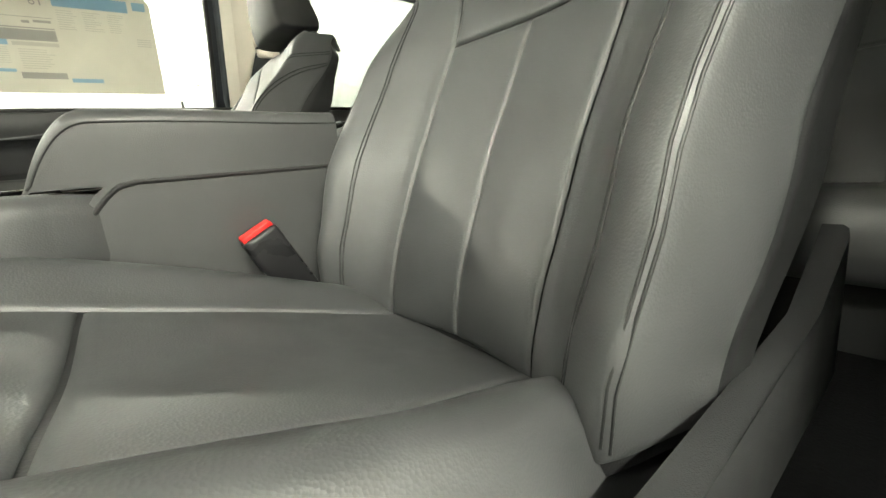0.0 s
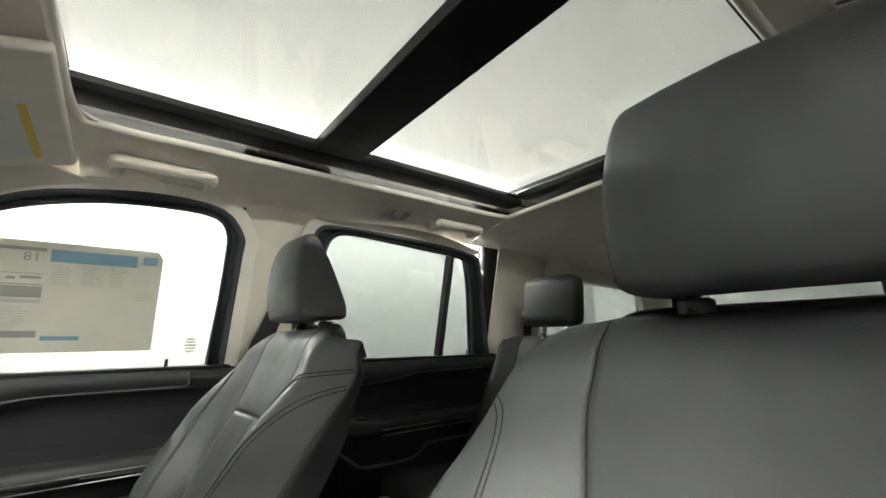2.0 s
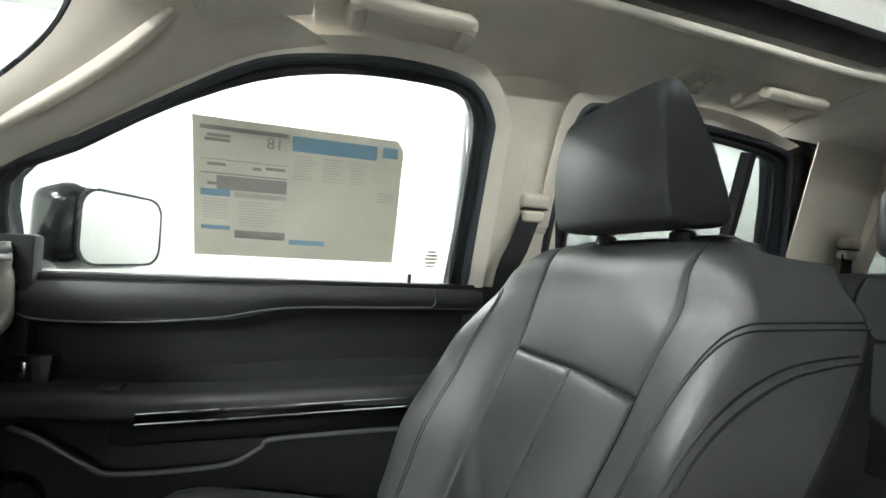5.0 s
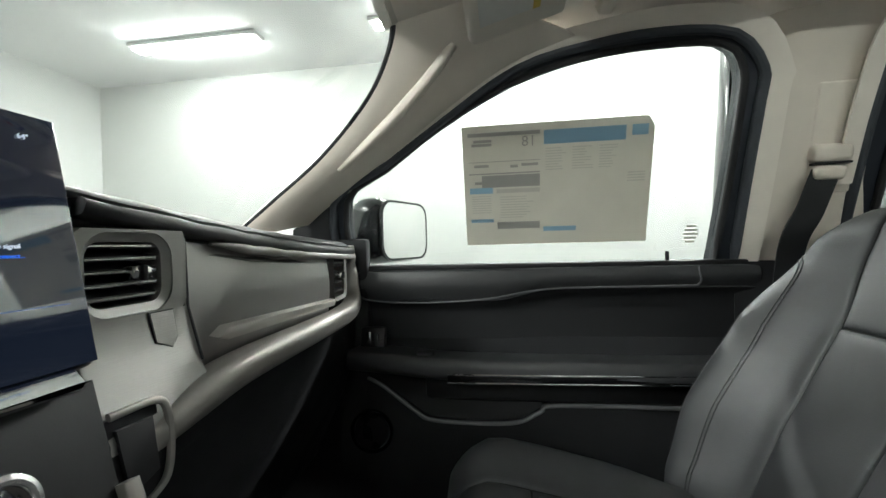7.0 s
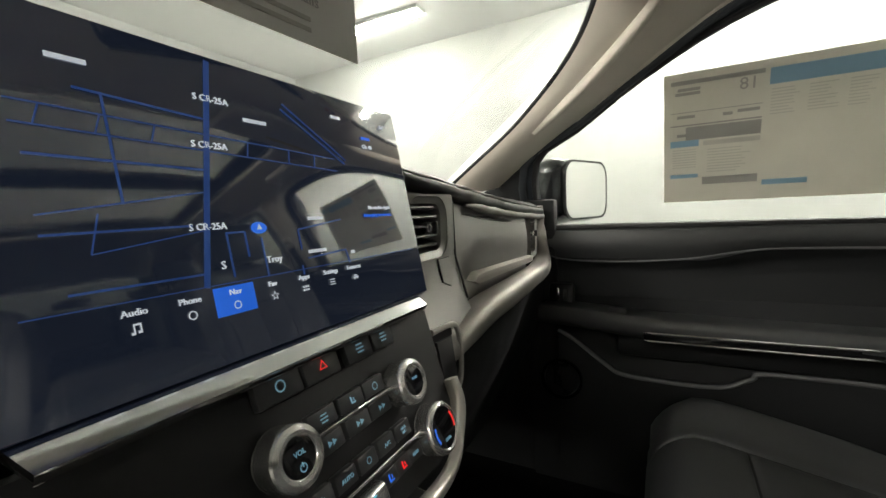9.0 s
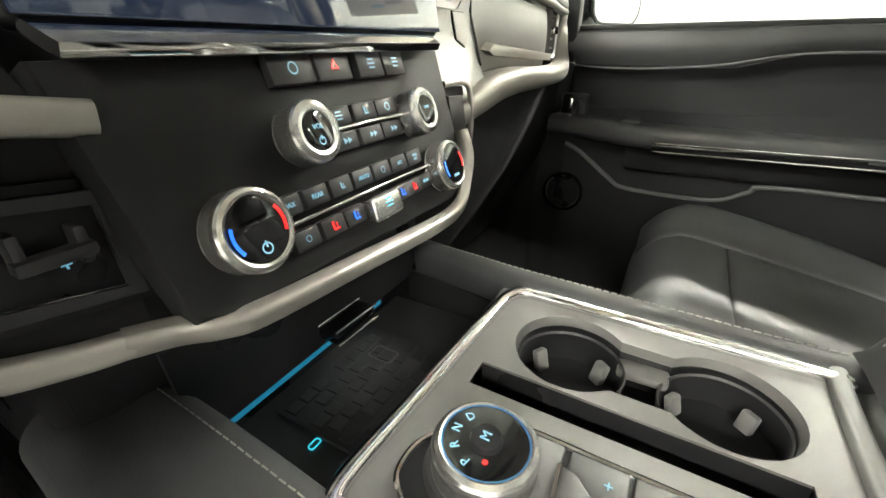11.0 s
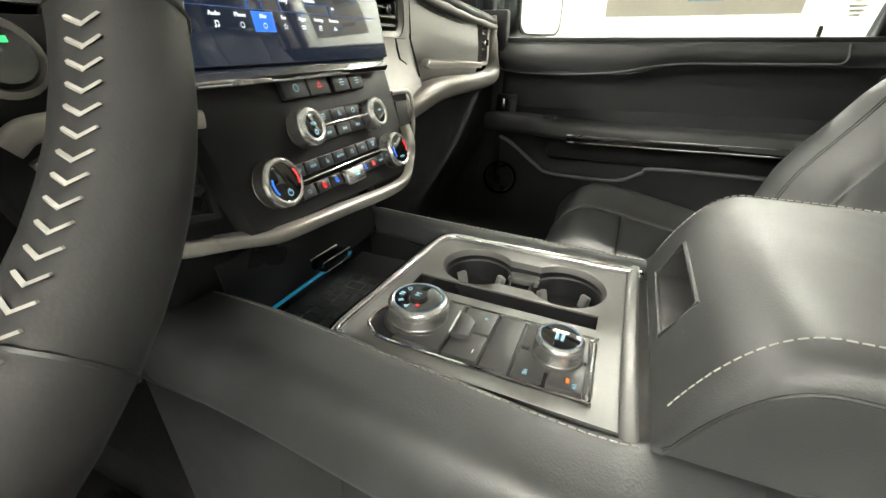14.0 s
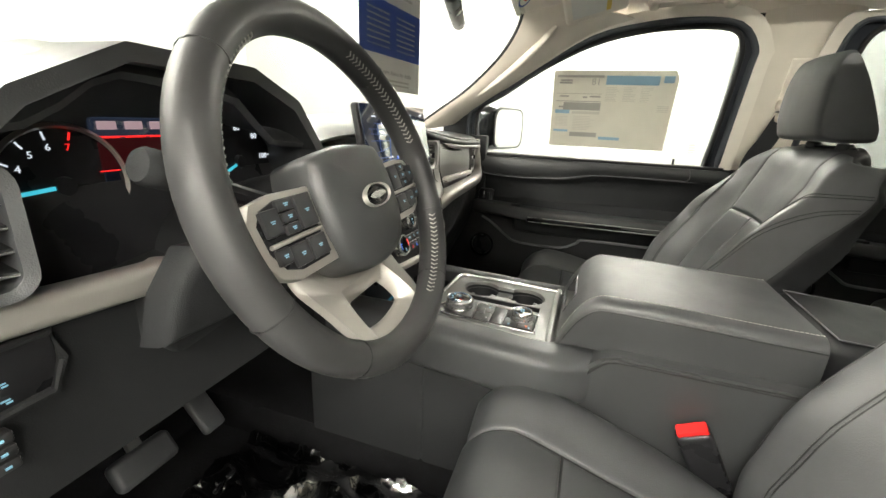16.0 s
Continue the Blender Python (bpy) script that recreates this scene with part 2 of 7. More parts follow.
def ring(outer, inner, vec):
    bm = bmesh.new()
    vec = Vector(vec)
    o = [bm.verts.new(p) for p in outer]
    i = [bm.verts.new(p) for p in inner]
    o2 = [bm.verts.new(Vector(p) + vec) for p in outer]
    i2 = [bm.verts.new(Vector(p) + vec) for p in inner]
    n = len(o)
    for k in range(n):
        j = (k + 1) % n
        bm.faces.new((o[k], o[j], i[j], i[k]))
        bm.faces.new((o2[k], i2[k], i2[j], o2[j]))
        bm.faces.new((o[k], o2[k], o2[j], o[j]))
        bm.faces.new((i[k], i[j], i2[j], i2[k]))
    return bm


def cr(pts, n=8, closed=False):
    pts = [Vector(p) for p in pts]
    out = []
    m = len(pts)
    for i in range(m if closed else m - 1):
        p0 = pts[i - 1] if (i or closed) else pts[0] * 2 - pts[1]
        p1, p2 = pts[i], pts[(i + 1) % m]
        p3 = pts[(i + 2) % m] if (closed or i + 2 < m) else pts[-1] * 2 - pts[-2]
        for k in range(n):
            t = k / n
            out.append(0.5 * ((2 * p1) + (p2 - p0) * t + (2 * p0 - 5 * p1 + 4 * p2 - p3) * t * t + (3 * p1 - p0 - 3 * p2 + p3) * t ** 3))
    if not closed:
        out.append(pts[-1])
    return out


def sweep(pts, prof, up=(0, 0, 1), closed=False, open_profile=False, scale=None):
    """A profile of (side, up) pairs along a line of points."""
    bm = bmesh.new()
    pts = [Vector(p) for p in pts]
    up = Vector(up)
    rows = []
    n = len(pts)
    for i, p in enumerate(pts):
        a = pts[(i - 1) % n] if (closed or i) else pts[0]
        b = pts[(i + 1) % n] if (closed or i < n - 1) else pts[-1]
        t = (b - a).normalized()
        side = t.cross(up).normalized()
        u = side.cross(t)
        k = scale(i / (n - 1)) if scale else 1
        rows.append([bm.verts.new(p + side * x * k + u * y * k) for x, y in prof])
    m = len(prof)
    for i in range(n if closed else n - 1):
        j = (i + 1) % n
        for k in range(m - 1 if open_profile else m):
            l = (k + 1) % m
            bm.faces.new((rows[i][k], rows[i][l], rows[j][l], rows[j][k]))
    if not closed and not open_profile:
        bm.faces.new(rows[0])
        bm.faces.new(rows[-1][::-1])
    return bm


def tube(pts, r, n=10, closed=False, up=(0, 0, 1), flat=1.0):
    prof = [(r * math.cos(2 * math.pi * k / n), r * flat * math.sin(2 * math.pi * k / n)) for k in range(n)]
    return sweep(pts, prof, up, closed)


def strap_profile(w, h):
    return [(-w / 2, -h / 2), (w / 2, -h / 2), (w / 2, h / 2), (-w / 2, h / 2)]


def round_profile(w, h, r, k=3):
    out = []
    for cx, cy, a0 in ((w / 2 - r, h / 2 - r, 0), (-w / 2 + r, h / 2 - r, 90), (-w / 2 + r, -h / 2 + r, 180), (w / 2 - r, -h / 2 + r, 270)):
        for i in range(k + 1):
            a = radians(a0 + 90 * i / k)
            out.append((cx + r * math.cos(a), cy + r * math.sin(a)))
    return out


def frame_of(c, axis, up=(0, 0, 1)):
    """A pose at c whose z goes along axis and whose y goes up."""
    z = Vector(axis).normalized()
    x = Vector(up).cross(z).normalized()
    y = z.cross(x)
    return Matrix((( x.x, y.x, z.x, c[0]), (x.y, y.y, z.y, c[1]), (x.z, y.z, z.z, c[2]), (0, 0, 0, 1)))


def lathe(prof, m, n=32):
    bm = bmesh.new()
    rows = []
    for r, h in prof:
        if r < 1e-6:
            rows.append([bm.verts.new((0, 0, h))] * n)
        else:
            rows.append([bm.verts.new((r * math.cos(2 * math.pi * k / n), r * math.sin(2 * math.pi * k / n), h)) for k in range(n)])
    for a, b in zip(rows, rows[1:]):
        for k in range(n):
            l = (k + 1) % n
            vs = []
            for v in (a[k], a[l], b[l], b[k]):
                if v not in vs:
                    vs.append(v)
            if len(vs) > 2:
                bm.faces.new(vs)
    bm.transform(m)
    return bm


def surf(fn, us, vs, thick=0.0, wrap=False):
    bm = bmesh.new()
    g = [[bm.verts.new(fn(u, v)) for v in vs] for u in us]
    for i in range(len(us) - (0 if wrap else 1)):
        a, b = g[i], g[(i + 1) % len(us)]
        for j in range(len(vs) - 1):
            bm.faces.new((a[j], b[j], b[j + 1], a[j + 1]))
    if thick:
        bmesh.ops.recalc_face_normals(bm, faces=bm.faces[:])
        bmesh.ops.solidify(bm, geom=bm.faces[:], thickness=thick)
    return bm


def lin(a, b, n):
    return [a + (b - a) * i / (n - 1) for i in range(n)]


def sstep(x, a=0.0, b=1.0):
    t = min(1, max(0, (x - a) / (b - a)))
    return t * t * (3 - 2 * t)


def interp(x, table):
    if x <= table[0][0]:
        return table[0][1]
    for (a, va), (b, vb) in zip(table, table[1:]):
        if x <= b:
            return va + (vb - va) * sstep(x, a, b)
    return table[-1][1]


def writing(text, size, m, depth=0.0004, align="CENTER"):
    cu = bpy.data.curves.new("writing", "FONT")
    cu.body, cu.size, cu.align_x, cu.align_y, cu.extrude = text, size, align, "CENTER", depth
    cu.resolution_u = 2
    ob = bpy.data.objects.new("writing", cu)
    me = ob.to_mesh()
    bm = bmesh.new()
    bm.from_mesh(me)
    ob.to_mesh_clear()
    bpy.data.objects.remove(ob)
    bpy.data.curves.remove(cu)
    bm.transform(m)
    return bm


def rounded(w, h, r, k=5):
    return round_profile(w, h, r, k)

# ---------------------------------------------------------------- the room round the car
GROUND = -0.55
RX0, RX1, RY0, RY1, RZ = -4.0, 3.5, -6.0, 4.3, 2.48
solid("floor", box((-0.25, -0.85, GROUND - 0.05), (7.7, 10.5, 0.1)), FLOOR, "grey smooth workshop floor", "floor", "structure")
solid("ceiling", box((-0.25, -0.85, RZ + 0.05), (7.7, 10.5, 0.1)), CEIL, "plain white painted ceiling", "ceiling", "structure")
HW = (RZ + GROUND) / 2
HH = RZ - GROUND
solid("wall_east", box((RX1 + 0.05, -0.85, HW), (0.1, 10.3, HH)), WALL_EAST, "plain off-white painted wall", "wall", "structure")
# unseen west wall, its grey set to hold down light from that side
solid("wall_west", box((RX0 - 0.05, -0.85, HW), (0.1, 10.3, HH)), WALL_GREY, "plain grey wall out of view, dark to limit west light", "wall", "structure")
solid("wall_north", box((-0.25, RY1 + 0.05, HW), (7.5, 0.1, HH)), WALL, "plain white painted wall", "wall", "structure")
solid("wall_south", box((-0.25, RY0 - 0.05, HW), (7.5, 0.1, HH)), WALL, "plain white painted wall", "wall", "structure")


def ceiling_lamp():
    t = thing("ceiling_light", (0, 0, RZ), "long white linear ceiling light, in view or added unseen for light", "ceiling light", "ceiling lights")
    part("housing", box((0, 0, RZ - 0.015), (0.14, 1.08, 0.03), 0.006), WALL, t)
    part("diffuser", box((0, 0, RZ - 0.04), (0.10, 1.02, 0.02), 0.006), LAMP, t, "glowing white diffuser")
    return t


first = ceiling_lamp()
# Only the north-east fixtures are in view; the others are added unseen for light.
LAMPS = [(2.83, 2.7), (2.83, 0.75), (2.83, -0.50), (2.83, -1.75), (2.83, -3.0), (-2.83, 1.45), (-2.83, 0.2), (-2.83, -1.05), (-2.83, -2.3), (-1.3, 2.7), (-0.35, 2.7), (2.83, -4.4)]
first.location = (LAMPS[0][0], LAMPS[0][1], RZ)
for lx, ly in LAMPS[1:]:
    copy_thing(first, pose(lx, ly, RZ))

# ---------------------------------------------------------------- car shell and roof
def head_z(x, y):
    """The height of the roof lining."""
    z = 1.305 - 0.075 * abs(x / 0.74) ** 3.2
    z -= 0.055 * sstep(y, 0.22, 0.62)
    z -= 0.12 * sstep(-y, 0.95, 2.7)
    return z


def side_x(y):
    return interp(y, [(-2.7, 0.66), (-2.0, 0.71), (-1.0, 0.735), (0.1, 0.735), (0.30, 0.725), (0.56, 0.60)])


OPEN_X, OPEN_D, OPEN_Y0, OPEN_Y1 = 0.505, 0.372, -0.935, 0.252


def roof_patch(x0, x1, ys, to_side=0):
    def fn(u, v):
        a = x0(v) if callable(x0) else x0
        b = x1(v) if callable(x1) else x1
        x = a + (b - a) * u
        return (x, v, head_z(x, v))
    return surf(fn, lin(0, 1, 13), ys)


roof = join(
    roof_patch(OPEN_X, side_x, lin(OPEN_Y0, OPEN_Y1, 30)),
    roof_patch(lambda y: -side_x(y), -OPEN_D, lin(OPEN_Y0, OPEN_Y1, 30)),
    roof_patch(lambda y: -side_x(y), side_x, lin(OPEN_Y1, 0.56, 10)),
    roof_patch(lambda y: -side_x(y), side_x, lin(-2.7, OPEN_Y0, 24)))
bmesh.ops.remove_doubles(roof, verts=roof.verts[:], dist=0.001)
lip = tube(cr([(OPEN_X, OPEN_Y0 + 0.05, head_z(0.5, OPEN_Y0)), (OPEN_X, -0.5, head_z(0.5, -0.5)), (OPEN_X, 0, head_z(0.5, 0)), (OPEN_X, OPEN_Y1 - 0.06, head_z(0.5, 0.2)), (OPEN_X - 0.06, OPEN_Y1, head_z(0.45, 0.28)),
                (0, OPEN_Y1, head_z(0, 0.28)), (-OPEN_D + 0.06, OPEN_Y1, head_z(0.45, 0.28)), (-OPEN_D, OPEN_Y1 - 0.06, head_z(0.5, 0.2)), (-OPEN_D, 0, head_z(0.5, 0)), (-OPEN_D, -0.5, head_z(0.5, -0.5)),
                (-OPEN_D, OPEN_Y0 + 0.05, head_z(0.5, OPEN_Y0)), (-OPEN_D + 0.05, OPEN_Y0, head_z(0.45, OPEN_Y0)), (0, OPEN_Y0, head_z(0, OPEN_Y0)), (OPEN_X - 0.05, OPEN_Y0, head_z(0.45, OPEN_Y0))], 6, True), 0.009, 8, True)
# rounded front corners of the opening
for cx, sx in ((OPEN_X, -1), (-OPEN_D, 1)):
    arc = [(cx + sx * 0.075 * (1 - math.cos(a)), OPEN_Y1 - 0.075 * (1 - math.sin(a))) for a in lin(0, math.pi / 2, 8)]
    roof = join(roof, plate([(x, y, head_z(x, y)) for x, y in [(cx, OPEN_Y1)] + arc[::-1]], (0, 0, 0.006)))
solid("headliner", join(roof, lip), HEADLINER, "beige woven cloth roof lining with a wide sunroof opening", "headliner", "structure", sharp=60)

# outer roof skin and body sides that close the car
skin = join(box((0.66, -1.1, 1.37), (0.30, 3.4, 0.05), 0.02), box((-0.66, -1.1, 1.37), (0.30, 3.4, 0.05), 0.02),
            box((0, 0.46, 1.36), (1.05, 0.28, 0.05), 0.015), box((0, -1.87, 1.37), (1.05, 1.85, 0.05), 0.015))
solid("roof_skin", skin, BODY_PAINT, "black painted steel roof of the car", "car roof", "structure")

sun = thing("sunroof", (0, -0.3, 1.33), "two-panel panoramic glass sunroof in a black frame", "sunroof")
SZ = 1.335
part("front_pane", box((0, 0.032, SZ + 0.02), (0.98, 0.494, 0.006)), ROOF_GLASS, sun, "tinted glass front panel")
part("rear_pane", box((0, -0.605, SZ + 0.02), (0.98, 0.62, 0.006)), ROOF_GLASS, sun, "tinted glass rear panel")
part("cross_member", box((0, -0.257, SZ), (0.90, 0.125, 0.03), 0.006), ROOF_FRAME, sun, "black bar between the panes")
for s in (1, -1):
    wide = 0.07 if s > 0 else 0.18
    part("side_rail", box((s * (0.525 - wide / 2), -0.335, SZ), (wide, 1.24, 0.022), 0.004), ROOF_FRAME, sun)
part("front_rail", box((0, 0.277, SZ), (0.83, 0.036, 0.022), 0.004), ROOF_FRAME, sun)
part("rear_rail", box((0, -0.912, SZ), (0.83, 0.045, 0.022), 0.004), ROOF_FRAME, sun)

# floor pan and carpet
solid("car_floor", join(box((0, -0.6, 0.17), (1.56, 4.2, 0.05), 0.01), box((0, 0.6, 0.22), (0.34, 1.2, 0.12), 0.03)), CARPET, "black carpet floor of the car", "car floor", "structure")
solid("firewall", join(box((0, 1.34, 0.55), (1.5, 0.05, 0.7), 0.01), box((0, 1.20, 0.30), (1.5, 0.03, 0.35), 0.01, m=pose(0, 0, 0, -40))), CARPET, "black carpeted bulkhead below the dash", "bulkhead", "structure")
solid("load_floor", box((0, -2.55, 0.40), (1.5, 0.5, 0.4), 0.02), CARPET, "black carpet load floor behind the rear seats", "load floor", "structure")

GN = Vector((1, 0, 0.31)).normalized()


def on_glass(y, z, off=0.0, side=1):
    x = 0.85 - 0.31 * (z - 0.845)
    p = Vector((x, y, z)) + GN * off
    return Vector((side * p.x, p.y, p.z))


FRONT_OPEN = [(0.716, 0.79), (-0.064, 0.79), (-0.072, 0.95), (-0.075, 1.09), (-0.070, 1.155), (-0.032, 1.197), (0.085, 1.204), (0.215, 1.193), (0.345, 1.160), (0.485, 1.094), (0.61, 1.016), (0.708, 0.952)]
FRONT_FRAME = [(0.742, 0.775), (-0.098, 0.775), (-0.100, 0.95), (-0.103, 1.10), (-0.100, 1.155), (-0.045, 1.212), (0.075, 1.225), (0.205, 1.214), (0.335, 1.185), (0.475, 1.109), (0.61, 1.025), (0.735, 0.952)]
REAR_OPEN = [(-0.335, 0.787), (-1.040, 0.787), (-1.010, 0.90), (-0.968, 1.05), (-0.935, 1.135), (-0.895, 1.174), (-0.70, 1.190), (-0.50, 1.201), (-0.40, 1.203), (-0.352, 1.178), (-0.338, 1.10), (-0.335, 0.95)]
REAR_FRAME = [(-0.285, 0.772), (-1.112, 0.772), (-1.065, 0.90), (-1.010, 1.05), (-0.975, 1.140), (-0.925, 1.190), (-0.70, 1.210), (-0.48, 1.217), (-0.37, 1.217), (-0.308, 1.20), (-0.29, 1.10), (-0.285, 0.95)]


def smooth_loop(pts, off, side):
    """The lower two corners stay sharp, the rest is rounded."""
    pp = [on_glass(y, z, off, side) for y, z in pts]
    return [pp[0]] + cr(pp[1:] + [pp[0]], 3)[:-1]


def door_frame(parent, opening, outline, side, glass, div=None):
    part("window_frame", ring(smooth_loop(outline, -0.035, side), smooth_loop(opening, -0.03, side), Vector((side * GN.x, 0, GN.z)) * 0.04), FRAME_GREY, parent, "dark blue-grey window frame")
    part("weatherstrip", tube(smooth_loop(outline, -0.040, side), 0.0095, 10, True, (1, 0, 0)), FRAME_ROLL, parent, "rolled grey rubber weatherstrip")
    seal = smooth_loop(opening, -0.034, side)
    part("seal", tube(seal, 0.007, 8, True, (1, 0, 0)), RUBBER, parent, "black rubber window seal")
    pane = plate(smooth_loop(opening, -0.012, side), Vector((side * GN.x, 0, GN.z)) * 0.004)
    ob = part("window_pane", pane, glass, parent, "clear side window glass" if glass is GLASS else "grey tinted side window glass")
    ob.visible_shadow = glass is not GLASS


def door(side, y0, y1, opening, outline, glass, name, label):
    """A door lining: belt, insert, armrest, pull strip, pocket and lower panel."""
    d = thing(name, (side * 0.82, (y0 + y1) / 2, 0.3), label, "car door", "car doors")
    ys = lin(y0, y1, 28)
    front = max(y0, y1)

    def skin(prof, name, mat, lab="", a=0.0, b=0.0):
        def fn(u, v):
            x, z = prof(u, v)
            return (side * x, u, z)
        part(name, surf(fn, [y for y in ys], lin(0, 1, 9), 0.006), mat, d, lab)

    dip = lambda y: 0.722 + 0.024 * sstep(y, front - 0.33, front - 0.46)
    skin(lambda y, v: (0.806 + 0.010 * math.sin(v * math.pi) * -1 + (0.012 * sstep(v, 0.86, 1)), dip(y) + v * (0.792 - dip(y))), "belt_panel", VINYL, "padded grey-black belt panel")
    skin(lambda y, v: (0.825 - 0.045 * (1 - sstep(v, 0.0, 0.25)) + 0.0 - 0.018 * sstep(v, 0.8, 1), 0.598 + v * (dip(y) - 0.598)), "insert_panel", PLASTIC)
    skin(lambda y, v: (0.748 + 0.05 * sstep(v, 0.55, 0.85) + 0.012 * math.cos(v * 3), 0.20 + v * 0.40), "lower_panel", PLASTIC)
    # belt outline bead
    a, b = y1 + 0.115, front - 0.02
    bead = cr([(side * 0.797, b - 0.01, 0.785), (side * 0.795, b, 0.755), (side * 0.793, b - 0.03, 0.723), (side * 0.792, b - 0.16, 0.716), (side * 0.791, b - 0.30, 0.724), (side * 0.791, b - 0.43, 0.744), (side * 0.791, a + 0.05, 0.748), (side * 0.792, a, 0.752), (side * 0.794, a, 0.785)], 6)
    part("bead", tube(bead, 0.0020, 6), PIPING, d, "thin grey piping round the belt panel")
    # sill strip along the glass
    part("glass_strip", box((side * 0.833, (y0 + y1) / 2, 0.792), (0.05, abs(y1 - y0) - 0.03, 0.012), 0.004), RUBBER, d)
    # armrest
    arm = cr([(side * 0.768, front - 0.03, 0.603), (side * 0.752, front - 0.14, 0.600), (side * 0.742, front - 0.26, 0.594), (side * 0.738, y1 + 0.25, 0.592), (side * 0.738, y1 + 0.085, 0.594)], 8)
    part("armrest", sweep(arm, round_profile(0.085, 0.042, 0.014, 4)), VINYL, d, "padded black armrest")
    part("pull_recess", box((side * 0.775, (y0 + y1) / 2 - 0.06, 0.545), (0.06, abs(y1 - y0) - 0.25, 0.05), 0.012), PLASTIC, d)
    strip = [(side * 0.703, front - 0.24, 0.580), (side * 0.701, (front + y1) / 2, 0.582), (side * 0.701, y1 + 0.105, 0.586)]
    st = part("pull_strip", sweep(cr(strip, 8), round_profile(0.010, 0.018, 0.004, 3)), GLOSS_BLACK, d, "gloss black strip with chrome lines")
    for dz in (0.0080, -0.0080):
        part("chrome_line", tube([Vector(p) + Vector((side * -0.004, 0, dz)) for p in cr(strip, 6)], 0.0021, 6), CHROME, st)
    # pocket
    edge = [(front - 0.065, 0.566), (front - 0.10, 0.548), (front - 0.165, 0.500), (front - 0.20, 0.482), (front - 0.30, 0.478), (front - 0.375, 0.483), (front - 0.42, 0.505), (front - 0.46, 0.519), (y1 + 0.09, 0.520)]
    line = cr([(side * 0.738, y, z) for y, z in edge], 5)
    low = [(side * 0.732, y1 + 0.09, 0.24), (side * 0.732, front - 0.065, 0.24)]
    part("pocket_panel", plate([Vector((side * 0.738, p.y, p.z)) for p in line] + [Vector(p) for p in low], (side * 0.02, 0, 0)), PLASTIC, d, "map pocket front panel")
    part("pocket_rim", tube(line, 0.0045, 8), PIPING, d, "grey rim of the map pocket")
    # lock pin
    part("lock_pin", lathe([(0, 0.022), (0.004, 0.022), (0.0045, 0), (0, 0)], pose(side * 0.818, y1 + 0.165, 0.795), 12), SMOOTH_BLACK, d)
    # window switches and door pull at the front
    sw = part("switch_plate", box((side * 0.785, front - 0.065, 0.640), (0.02, 0.058, 0.050), 0.008, m=pose(0, 0, 0, 0, side * 12)), SMOOTH_BLACK, d)
    for k in range(2):
        part("switch", box((side * 0.7735, front - 0.058 - 0.018 * k, 0.642 - 0.004 * k), (0.006, 0.010, 0.028), 0.003), CHROME if k == 0 else BUTTON, sw)
    part("armrest_switch", box((side * 0.742, front - 0.19, 0.619), (0.03, 0.035, 0.010), 0.004), BUTTON, d)
    # loudspeaker
    m = frame_of((side * 0.733, front - 0.072, 0.455), (-side, 0, 0))
    sp = part("speaker_grille", lathe([(0, 0.004), (0.036, 0.003), (0.040, -0.006), (0.040, -0.02), (0, -0.02)], m, 32), SMOOTH_BLACK, d)
    part("speaker_ring", lathe([(0.040, 0.0), (0.042, 0.004), (0.045, 0.004), (0.046, -0.006)], m, 40), GLOSS_BLACK, sp, "thin glossy ring")
    door_frame(d, opening, outline, side, glass)
    # outer skin
    part("outer_panel", box((side * 0.905, (y0 + y1) / 2, 0.36), (0.02, abs(y1 - y0) + 0.02, 0.82), 0.006), BODY_PAINT, d)
    return d


door(1, 0.72, -0.135, FRONT_OPEN, FRONT_FRAME, GLASS, "front_door", "closed front passenger door with black lining and beige-free belt panel".replace("beige-free ", "padded "))
rear_r = door(1, -0.30, -1.15, REAR_OPEN, REAR_FRAME, TINTED, "rear_door", "closed rear door with black lining and tinted window")
part("window_divider", sweep([on_glass(-0.862, 0.787, -0.02), on_glass(-0.838, 1.175, -0.02)], strap_profile(0.02, 0.03), (1, 0, 0)), RUBBER, rear_r, "black bar between the panes")
rear_l = door(-1, -0.30, -1.15, REAR_OPEN, REAR_FRAME, TINTED, "rear_door", "closed rear door with black lining and tinted window")
part("window_divider", sweep([on_glass(-0.862, 0.787, -0.02, -1), on_glass(-0.838, 1.175, -0.02, -1)], strap_profile(0.02, 0.03), (1, 0, 0)), RUBBER, rear_l, "black bar between the panes")


